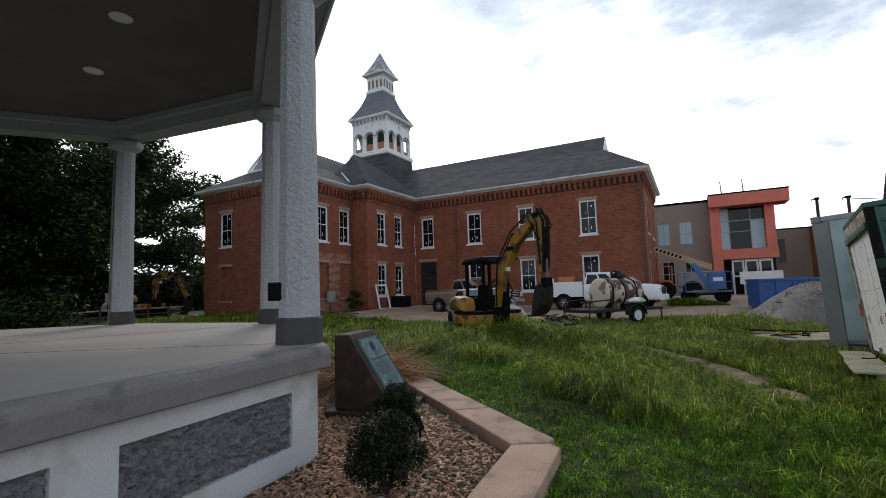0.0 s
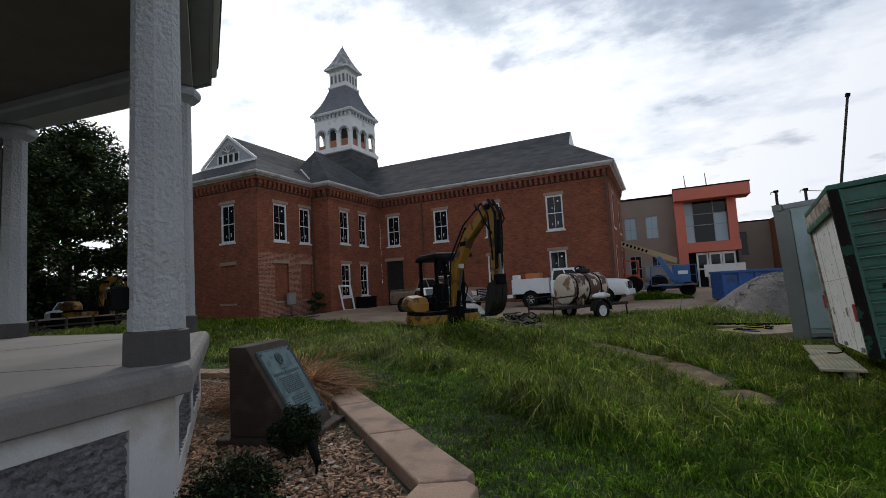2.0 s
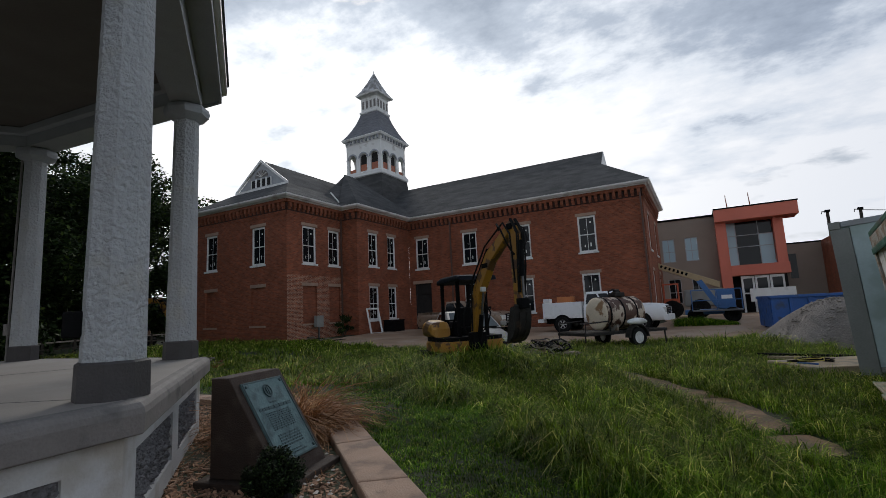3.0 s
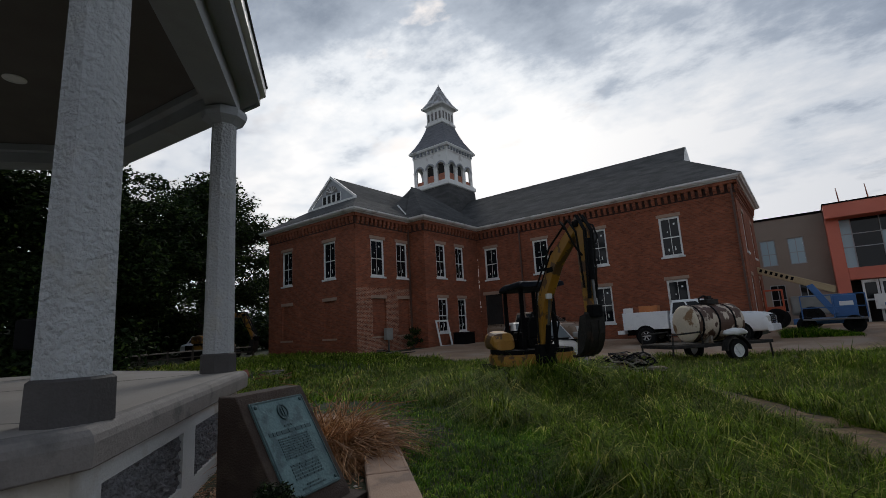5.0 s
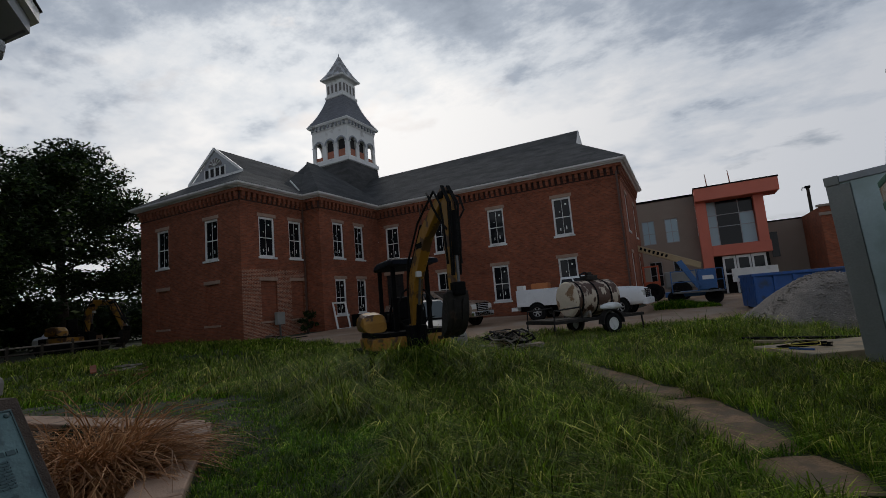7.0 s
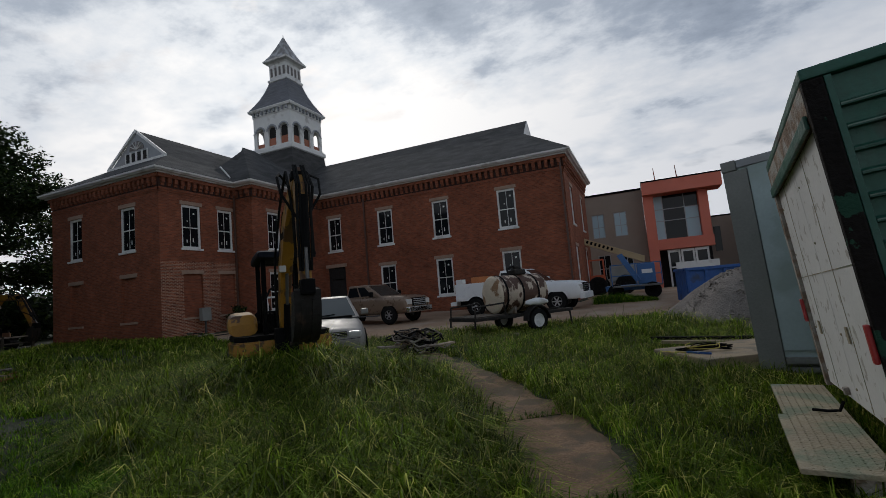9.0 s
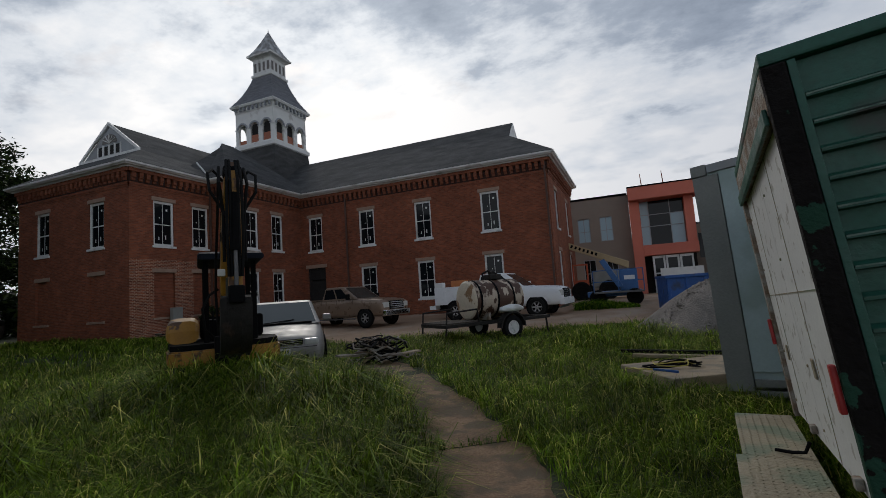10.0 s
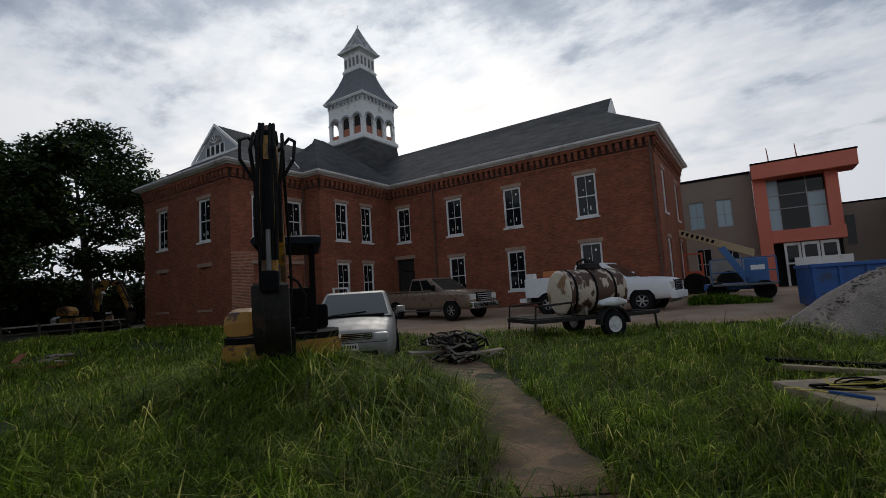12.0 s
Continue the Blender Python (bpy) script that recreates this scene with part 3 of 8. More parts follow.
def sash_window(name, m, w, h, bricked=False):
    """Local: x along the wall, y inwards, z up from the sill; outer wall face at y = 0."""
    t = thing(name, m, "white double-hung sash window with stone lintel and sill" if not bricked else "bricked-up window with a stone lintel and sill", "window", kind="structure")
    part("lintel", boxes((-0.10, -0.025, h, w + 0.10, 0.15, h + 0.20), bevel=0.01), STONE, t)
    part("sill", boxes((-0.08, -0.07, -0.11, w + 0.08, 0.2, 0.0), bevel=0.01), STONE if bricked else WHITE, t)
    if bricked:
        part("brick_infill", boxes((0.0, 0.11, 0.0, w, 0.3, h)), BRICK, t)
        return t
    f = bmesh.new()
    for s in ((0, 0.06, 0, 0.11, 0.16, h), (w - 0.11, 0.06, 0, w, 0.16, h), (0.11, 0.06, h - 0.12, w - 0.11, 0.16, h), (0.11, 0.06, 0, w - 0.11, 0.16, 0.11)):
        box(f, *s, bevel=0.006)
    part("window_frame", f, WHITE, t)
    part("meeting_rail", boxes((0.11, 0.085, h * 0.47, w - 0.11, 0.145, h * 0.47 + 0.055)), WHITE, t)
    part("muntin", boxes((w / 2 - 0.012, 0.10, h * 0.5, w / 2 + 0.012, 0.13, h - 0.12)), WHITE, t)
    part("muntin", boxes((w / 2 - 0.012, 0.10, 0.11, w / 2 + 0.012, 0.13, h * 0.47)), WHITE, t)
    for z0, z1 in ((0.11, h * 0.47), (h * 0.47 + 0.055, h - 0.12)):
        part("pane", boxes((0.112, 0.115, z0, w - 0.112, 0.12, z1)), GLASS, t)
    st = bmesh.new()
    for x, z, a, b in ((w * 0.30, 0.32, 0.05, 0.16), (w * 0.62, 0.36, 0.06, 0.22), (w * 0.34, h * 0.62, 0.05, 0.07), (w * 0.66, h * 0.80, 0.10, 0.10)):
        box(st, x, 0.108, z, x + a, 0.1125, z + b)
    part("sticker", st, WHITE, t)
    return t


def brick_wall(name, m, length, holes, mat=BRICK):
    bm = wall_mesh(length, BASE, EAVE + 0.10, holes, 0.4)
    for v in bm.verts:
        if v.co.x < 0.01 or v.co.x > length - 0.01:
            v.co.x += 0.004 if v.co.x < 0.01 else -0.004
    w = tagged(part(name, bm, mat), "red brick wall of the old two-storey building", "wall", kind="structure")
    w.matrix_world = m
    # corbelled courses below the eaves
    bm = boxes((-0.06, -0.06, EAVE - 0.70, length + 0.06, -0.002, EAVE - 0.58), (-0.03, -0.03, EAVE - 0.80, length + 0.03, -0.002, EAVE - 0.702), (-0.1, -0.19, EAVE - 0.08, length + 0.1, -0.002, EAVE + 0.098))
    part("corbel_course", bm, BRICK, w)
    # thin dark strip painting in the shade that falls behind the dentils
    part("frieze", boxes((0.0, -0.012, EAVE - 0.56, length, -0.002, EAVE - 0.09)), RECESS_SHADE, w, "dark band behind the dentils, coloured as the shade under the cornice")
    n = int(length / 0.36)
    dm = bpy.data.meshes.new("dentil")
    b2 = boxes((-0.095, -0.165, EAVE - 0.36, 0.095, -0.014, EAVE - 0.083), (-0.09, -0.10, EAVE - 0.50, 0.09, -0.014, EAVE - 0.362))
    b2.to_mesh(dm)
    b2.free()
    dm.materials.append(BRICK)
    for i in range(n):
        o = new("dentil", dm)
        o.parent = w
        o.location = ((i + 0.5) * length / n, 0, 0)
    return w


win_no = [0]


def facade(name, m, length, ups, lows, bricked_low=False, doors=()):
    holes = [(a, b, WIN_B, WIN_T) for a, b in ups] + [(a, b, LOW_B, LOW_T) for a, b in lows] + [(a, b, BASE, t) for a, b, t in doors]
    brick_wall(name, m, length, holes)
    for a, b in ups:
        win_no[0] += 1
        sash_window("window_%d" % win_no[0], m @ pose(a, 0, WIN_B), b - a, WIN_T - WIN_B)
    for a, b in lows:
        win_no[0] += 1
        sash_window("window_%d" % win_no[0], m @ pose(a, 0, LOW_B), b - a, LOW_T - LOW_B, bricked_low)


def rel(spans, o, flip=False):
    return [(a - o, b - o) for a, b in spans] if not flip else [(o - b, o - a) for a, b in spans]


facade("wall_end", pose(XL, YE, 0), XS - XL, rel(UPS["e"], XL), rel(UPS["e"], XL), True)
facade("wall_side", pose(XS, YE, 0, 0, 0, 90), YJ - YE, rel(UPS["s"], YE), rel(UPS["s"], YE), True)
bare = tagged(part("wall_side_bare", wall_mesh(YJ - YE - 0.02, BASE, 4.35, [(a, b, LOW_B - 0.11, LOW_T + 0.2) for a, b in rel(UPS["s"], YE)], 0.003), BRICK_BARE), "bare unpainted brickwork with pale mortar joints", "wall", kind="structure")
bare.matrix_world = pose(XS + 0.007, YE + 0.01, 0, 0, 0, 90)
facade("wall_bay_front", pose(XS, YJ, 0), XJ - XS, [], [])
facade("wall_bay", pose(XJ, YJ, 0, 0, 0, 90), YW - YJ, rel(UPS["j"], YJ), rel(UPS["j"], YJ))
facade("wall_wing", pose(XJ, YW, 0), XR - XJ, rel(UPS["w"], XJ), rel(UPS["w"][1:], XJ), False, [(-18.95 - XJ, -17.5 - XJ, 3.95)])
facade("wall_wing_end", pose(XR, YW, 0, 0, 0, 90), 10.0, [(1.9, 3.0), (6.8, 7.9)], [(1.9, 3.0), (6.8, 7.9)])
facade("wall_main_west", pose(XL, 47.0, 0, 0, 0, -90), 26.0, [], [])
facade("wall_wing_north", pose(XR, 42.0, 0, 0, 0, 180), 20.0, [], [])
# doorway shut by near-black panels, its inner darkness put into their colour
dr = thing("door_1", pose(-18.95, YW, BASE), "doorway under a stone lintel, its inner darkness painted on near-black panels", "doorway", kind="structure")
part("lintel", boxes((-0.12, -0.03, 3.85, 1.57, 0.15, 4.08), bevel=0.01), STONE, dr)
part("door_frame", boxes((0, 0.12, 0, 0.09, 0.26, 3.85), (1.36, 0.12, 0, 1.45, 0.26, 3.85), (0.09, 0.12, 3.76, 1.36, 0.26, 3.85)), DARK, dr)
part("door_leaf", boxes((0.09, 0.2, 0, 1.36, 0.25, 3.0), (0.09, 0.2, 3.06, 1.36, 0.25, 3.76)), DARK, dr)
# unseen near-black floors and partitions, added so that rooms behind the panes are dark
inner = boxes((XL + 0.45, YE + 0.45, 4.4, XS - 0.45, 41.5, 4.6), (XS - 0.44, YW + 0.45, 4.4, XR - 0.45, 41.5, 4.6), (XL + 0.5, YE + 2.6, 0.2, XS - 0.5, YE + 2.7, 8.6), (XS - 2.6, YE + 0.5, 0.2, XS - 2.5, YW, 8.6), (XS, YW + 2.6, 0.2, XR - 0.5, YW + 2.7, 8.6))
tagged(part("inner_walls", inner, DARK), "added near-black floors and partitions that keep the rooms dark", "partition", kind="structure")
# ceiling added unseen and near-black for the same dark rooms
tagged(part("ceiling", boxes((XL + 0.41, YE + 0.41, 8.6, XS - 0.41, 41.5, 8.66), (XS - 0.4, YW + 0.41, 8.6, XR - 0.41, 41.5, 8.66)), DARK), "added near-black ceiling that keeps the upper rooms dark", "ceiling", kind="structure")


def cornice(a, b, out):
    """White box cornice and gutter along a wall top from a to b; out is the outward normal."""
    a, b, o = Vector((*a, 0)), Vector((*b, 0)), Vector((*out, 0))
    d = (b - a).normalized()
    bm = bmesh.new()
    prof = [(0.0, EAVE + 0.102), (0.24, EAVE + 0.102), (0.27, EAVE + 0.16), (0.40, EAVE + 0.175), (0.44, EAVE + 0.22), (0.50, EAVE + 0.25), (0.52, EAVE + 0.34), (0.0, EAVE + 0.36)]
    rows = []
    for p, s in ((a, -1), (b, 1)):
        rows.append([bm.verts.new(p + o * (r + 0.0) + d * s * r * END[0 if s < 0 else 1] + Vector((0, 0, z))) for r, z in prof])
    for i in range(len(prof)):
        j = (i + 1) % len(prof)
        bm.faces.new((rows[0][i], rows[0][j], rows[1][j], rows[1][i]))
    bm.faces.new(rows[0][::-1])
    bm.faces.new(rows[1])
    bmesh.ops.recalc_face_normals(bm, faces=bm.faces[:])
    tagged(part("cornice", bm, WHITE), "white painted box cornice with gutter", "cornice", kind="structure")


END = [1, 1]
cornice((XL, YE), (XS, YE), (0, -1))
END = [1, 0]
cornice((XS, YE), (XS, YJ), (1, 0))
END = [0, 1]
cornice((XS, YJ), (XJ, YJ), (0, -1))
END = [1, 0]
cornice((XJ, YJ), (XJ, YW), (1, 0))
END = [0, 1]
cornice((XJ, YW), (XR, YW), (0, -1))
END = [1, 1]
cornice((XR, YW), (XR, 42.0), (1, 0))
ET, OV = EAVE + 0.365, 0.5
RIDGE = 13.0
XM = (XL + XS) / 2


def roof(name, faces, label, mat=SHINGLE):
    bm = bmesh.new()
    for f in faces:
        poly(bm, *f)
    bmesh.ops.remove_doubles(bm, verts=bm.verts[:], dist=0.001)
    bmesh.ops.recalc_face_normals(bm, faces=bm.faces[:])
    r = bmesh.ops.solidify(bm, geom=bm.faces[:], thickness=0.06)
    return tagged(part(name, bm, mat), label, "roof", kind="structure")


# wing: hipped at its free end with a small gablet
x0, x1, y0, y1 = XJ - 3, XR + OV, YW - OV, 42.0 + OV
yr, gx = (YW + 42) / 2, -5.2
hz, hw = 11.55, 1.75
roof("roof_wing", [[(x0, y0, ET), (x1, y0, ET), (gx + 0.1, yr - hw, hz), (gx, yr, RIDGE), (XM, yr, RIDGE), (XM, y0, ET)],
                   [(x1, y1, ET), (x0, y1, ET), (XM, y1, ET), (XM, yr, RIDGE), (gx, yr, RIDGE), (gx + 0.1, yr + hw, hz)],
                   [(x1, y0, ET), (x1, y1, ET), (gx + 0.1, yr + hw, hz), (gx + 0.1, yr - hw, hz)]], "grey shingle roof of the brick wing")
gb = bmesh.new()
extrude_profile(gb, [(-hw, hz), (hw, hz), (0, RIDGE - 0.03)], 0, 0.12, m=pose(gx + 0.05, yr, 0, 0, 0, 90))
tagged(part("gablet", gb, WHITE), "small white gablet on the wing's ridge end", "gable", kind="structure")
# main block with a dutch gable at its end
x0, x1, y0 = XL - OV, XS + OV, YE - OV
gy, gz, gw = 23.05, 10.65, 2.42
roof("roof_main", [[(x0, y0, ET), (x1, y0, ET), (XM + gw, gy, gz), (XM - gw, gy, gz)],
                   [(x1, y0, ET), (x1, 47.5, ET), (XM, 47.5, 12.6), (XM, gy, 12.6), (XM + gw, gy, gz)],
                   [(x0, 47.5, ET), (x0, y0, ET), (XM - gw, gy, gz), (XM, gy, 12.6), (XM, 47.5, 12.6)]], "grey shingle roof of the main block")
gab = thing("gable", pose(XM, gy, gz), "white gable with a fan of small arched lights", "gable", kind="structure")
bm = bmesh.new()
extrude_profile(bm, [(-gw + 0.1, 0.02), (gw - 0.1, 0.02), (0, 1.86)], -0.05, 0.05)
part("gable_board", bm, SIDING, gab)
for s in (-1, 1):
    bm = bmesh.new()
    extrude_profile(bm, [(s * (gw + 0.12), -0.10), (s * (gw + 0.12), 0.08), (0, 2.02), (0, 1.82)], -0.16, -0.055)
    part("barge_board", bm, WHITE, gab)
part("gable_sill", boxes((-gw - 0.1, -0.2, -0.12, gw + 0.1, -0.055, 0.02)), WHITE, gab)
for i in range(4):
    x = -0.94 + i * 0.5
    l = part("attic_light", boxes((x, -0.075, 0.14, x + 0.36, -0.052, 0.64)), DARK, gab)
    part("attic_frame", boxes((x - 0.07, -0.11, 0.10, x - 0.002, -0.053, 0.70), (x + 0.362, -0.11, 0.10, x + 0.43, -0.053, 0.70)), WHITE, l)
bm = bmesh.new()
fan = [(0.62 * math.cos(math.pi * i / 12), 0.80 + 0.5 * math.sin(math.pi * i / 12)) for i in range(13)]
extrude_profile(bm, fan, -0.085, -0.052)
part("fan_light", bm, GREYTRIM, gab)
for i in range(1, 6):
    a = math.pi * i / 6
    bm = bmesh.new()
    rod(bm, (0, -0.095, 0.80), (0.6 * math.cos(a), -0.095, 0.80 + 0.48 * math.sin(a)), 0.03, n=6)
    part("fan_bar", bm, WHITE, gab)
# bay roof, hipped back to a point
yb0, yb1, xb = YJ - OV, YW + 1.4, XJ + OV
pk = (-23.0, 28.9, 12.45)
roof("roof_bay", [[(xb, yb0, ET + 0.003), (xb, yb1, ET + 0.003), (pk[0] + 0.4, pk[1] + 0.5, pk[2]), (pk[0] + 0.4, pk[1] - 0.5, pk[2])],
                  [(XS - 1.2, yb0, ET + 0.9), (XS + 0.2, yb0, ET + 0.003), (xb, yb0, ET + 0.003), (pk[0] + 0.4, pk[1] - 0.5, pk[2]), pk],
                  [(xb, yb1, ET + 0.003), (XM, yb1, ET + 0.4), pk, (pk[0] + 0.4, pk[1] + 0.5, pk[2])]], "grey shingle hipped roof of the bay")
# leaders
for x, y in ((XS + 0.10, YJ - 0.12), (-15.65, YW - 0.12), (XR - 0.12, YW - 0.1)):
    bm = boxes((x - 0.05, y - 0.04, 0.3, x + 0.05, y + 0.04, EAVE - 0.1))
    dsp = tagged(part("downspout", bm, material("brown_downspout", (0.10, 0.05, 0.035), 0.6, 0.1)), "dark brown metal downspout on the brick wall", "downspout", "", "structure")
bm = bmesh.new()
rod(bm, (XS + 0.35, YJ - 0.55, ET + 0.25), (XS - 0.30, YJ - 0.62, ET + 1.0), 0.05, n=8)
tagged(part("valley_flashing", bm, WHITE), "pale metal flashing strip up the roof valley", "flashing", kind="structure")


# ---- tower ----
def build_tower():
    cx, cy = XM + 0.05, 36.0
    t = thing("bell_tower", pose(cx, cy, 12.0), "white belfry tower with slate mansard cap and lantern", "bell tower", kind="structure")

    def ring_stack(levels, mat, name, parent=t, label=""):
        bm = bmesh.new()
        rings = [[bm.verts.new((sx * h, sy * h, z - 12.0)) for sx, sy in ((-1, -1), (1, -1), (1, 1), (-1, 1))] for h, z in levels]
        for p, q in zip(rings[:-1], rings[1:]):
            for i in range(4):
                bm.faces.new((p[i], p[(i + 1) % 4], q[(i + 1) % 4], q[i]))
        bm.faces.new(rings[0][::-1])
        bm.faces.new(rings[-1])
        return part(name, bm, mat, parent, label)
    ring_stack([(2.45, 11.0), (2.15, 12.6), (2.02, 14.05)], SHINGLE, "shingled_base")
    ring_stack([(2.02, 14.05), (2.12, 14.12), (2.12, 14.42), (2.0, 14.5), (2.0, 14.58)], WHITE, "belfry_sill")
    hw, z0, zs, zt = 1.93, 14.58, 15.85, 17.25
    arch_w = 0.78
    for k in range(4):
        m = pose(0, 0, 0, 0, 0, 90 * k)
        bm = bmesh.new()
        cells = [-1.22, 0.0, 1.22]
        he = hw if k % 2 == 0 else hw - 0.183
        edges = [-he] + [c + s * arch_w / 2 for c in cells for s in (-1, 1)] + [he]
        yo, yi = -hw, -hw + 0.18
        for a, b in zip(edges[0::2], edges[1::2]):
            box(bm, a, yo, z0 - 12, b, yi, zs - 12, m=m)
            box(bm, a - 0.03, yo - 0.05, zs - 12.02, b + 0.03, yi, zs - 11.93, m=m)
        # spandrels
        n = 10
        for c in cells:
            lo = [(c + arch_w / 2 * math.cos(math.pi * (1 - i / n)), zs + arch_w / 2 * math.sin(math.pi * i / n)) for i in range(n + 1)]
            for (xa, za), (xb_, zb) in zip(lo[:-1], lo[1:]):
                q = [bm.verts.new(m @ Vector((x, y, z - 12))) for y in (yo, yi) for x, z in ((xa, za), (xb_, zb), (xb_, zt), (xa, zt))]
                for f in ((0, 1, 2, 3), (7, 6, 5, 4), (0, 4, 5, 1), (3, 2, 6, 7), (1, 5, 6, 2), (0, 3, 7, 4)):
                    bm.faces.new([q[i] for i in f])
        for a, b in zip(edges[0::2], edges[1::2]):
            box(bm, a, yo, zs - 12, b, yi, zt - 12, m=m)
        bmesh.ops.recalc_face_normals(bm, faces=bm.faces[:])
        side = part("arcade_wall", bm, WHITE, t)
        for c in cells:
            bm = bmesh.new()
            rr = arch_w / 2
            for i in range(n):
                a0, a1 = math.pi * i / n, math.pi * (i + 1) / n
                q = [bm.verts.new(m @ Vector((c + r * math.cos(a), y, zs - 12 + r * math.sin(a)))) for y in (yo - 0.07, yo - 0.003) for r, a in ((rr + 0.02, a0), (rr + 0.15, a0), (rr + 0.15, a1), (rr + 0.02, a1))]
                for f in ((0, 1, 2, 3), (7, 6, 5, 4), (0, 4, 5, 1), (3, 2, 6, 7), (1, 5, 6, 2), (0, 3, 7, 4)):
                    bm.faces.new([q[i2] for i2 in f])
            bmesh.ops.recalc_face_normals(bm, faces=bm.faces[:])
            part("hood_mould", bm, SIDING, side)
        board = (1, 1, 0) if k == 0 else (0, 1, 1)
        for c, on in zip(cells, (0, 1, 1) if k == 0 else (1, 1, 0)):
            if on and k < 2:
                part("board", boxes((c - arch_w / 2 + 0.003, yo + 0.12, z0 - 12, c + arch_w / 2 - 0.003, yo + 0.15, z0 - 11.32), m=m), RUSTWOOD, side, "reddish board closing an arch")
                # flat near-black sheet: the dark inside of the belfry put into its colour
                part("louvre", boxes((c - arch_w / 2 + 0.003, yo + 0.155, z0 - 11.3, c + arch_w / 2 - 0.003, yo + 0.175, zs - 11.7), m=m), DARK, side)
            else:
                part("parapet", boxes((c - arch_w / 2 + 0.003, yo + 0.12, z0 - 12, c + arch_w / 2 - 0.003, yo + 0.15, z0 - 11.62), m=m), RUSTWOOD, side)
        # brackets
        for i in range(9):
            x = -1.72 + i * 0.43
            part("bracket", boxes((x - 0.06, -2.16, 5.32, x + 0.06, -1.935, 5.60), m=m), SIDING, side)
    ring_stack([(1.94, 17.2), (1.98, 17.28), (1.98, 17.58), (2.18, 17.62), (2.25, 17.78), (2.22, 17.84)], WHITE, "belfry_cornice")
    ring_stack([(2.20, 17.842), (1.86, 18.35), (1.55, 18.9), (1.28, 19.5), (1.06, 20.1), (0.96, 20.45)], SLATE, "mansard")
    ring_stack([(0.96, 20.452), (1.02, 20.5), (1.02, 20.68), (0.94, 20.74)], WHITE, "lantern_sill")
    ring_stack([(0.90, 20.742), (0.90, 22.0)], WHITE, "lantern")
    for k in range(4):
        m = pose(0, 0, 0, 0, 0, 90 * k)
        for i in range(4):
            x = -0.66 + i * 0.44
            part("louvre", boxes((x - 0.11, -0.915, 8.95, x + 0.11, -0.902, 9.7), m=m), GREYTRIM, t)
    ring_stack([(0.92, 22.0), (1.0, 22.1), (1.25, 22.2), (1.28, 22.34)], WHITE, "lantern_cornice")
    ring_stack([(1.22, 22.342), (0.86, 22.9), (0.45, 23.75), (0.06, 24.7)], PATINA, "spire", label="weathered pale metal spire")
    bm = bmesh.new()
    rod(bm, (0, 0, 12.65), (0, 0, 13.0), 0.05, 0.02)
    part("finial", bm, SIDING, t)


RUSTWOOD = material("reddish_board", (0.40, 0.15, 0.09), 0.8, 0.15, 3, 30, 0.1)
PATINA = material("weathered_spire_metal", (0.45, 0.46, 0.47), 0.6, 0.2, 2, 15, 0.1, stain=(0.22, 0.21, 0.20), stain_amt=0.5, stain_scale=2.2)
build_tower()


# ---- planting bed ----
BRONZE = material("verdigris_bronze", (0.115, 0.185, 0.185), 0.5, 0.15, 4, 40, 0.1, metal=0.35, stain=(0.07, 0.11, 0.115), stain_amt=0.35, stain_scale=9)
BRONZE_HI = material("raised_bronze", (0.05, 0.085, 0.088), 0.45, 0.1, 6, 40, 0.05, metal=0.4)
MONU = material("brown_monument_concrete", (0.048, 0.030, 0.021), 0.85, 0.15, 3, 70, 0.15, stain=(0.07, 0.048, 0.034), stain_amt=0.2, stain_scale=4)
BLACK = material("black_paint", (0.006, 0.006, 0.0065), 0.7, 0.2, 4, 40, 0.05, spec=0.06)
BLACKM = material("black_rubber", (0.011, 0.011, 0.011), 0.9, 0.2, 5, 60, 0.15, spec=0.15)
CHROME = material("chrome", (0.6, 0.6, 0.6), 0.18, 0.05, 4, 40, 0, metal=1.0)
BED_Z = 0.27


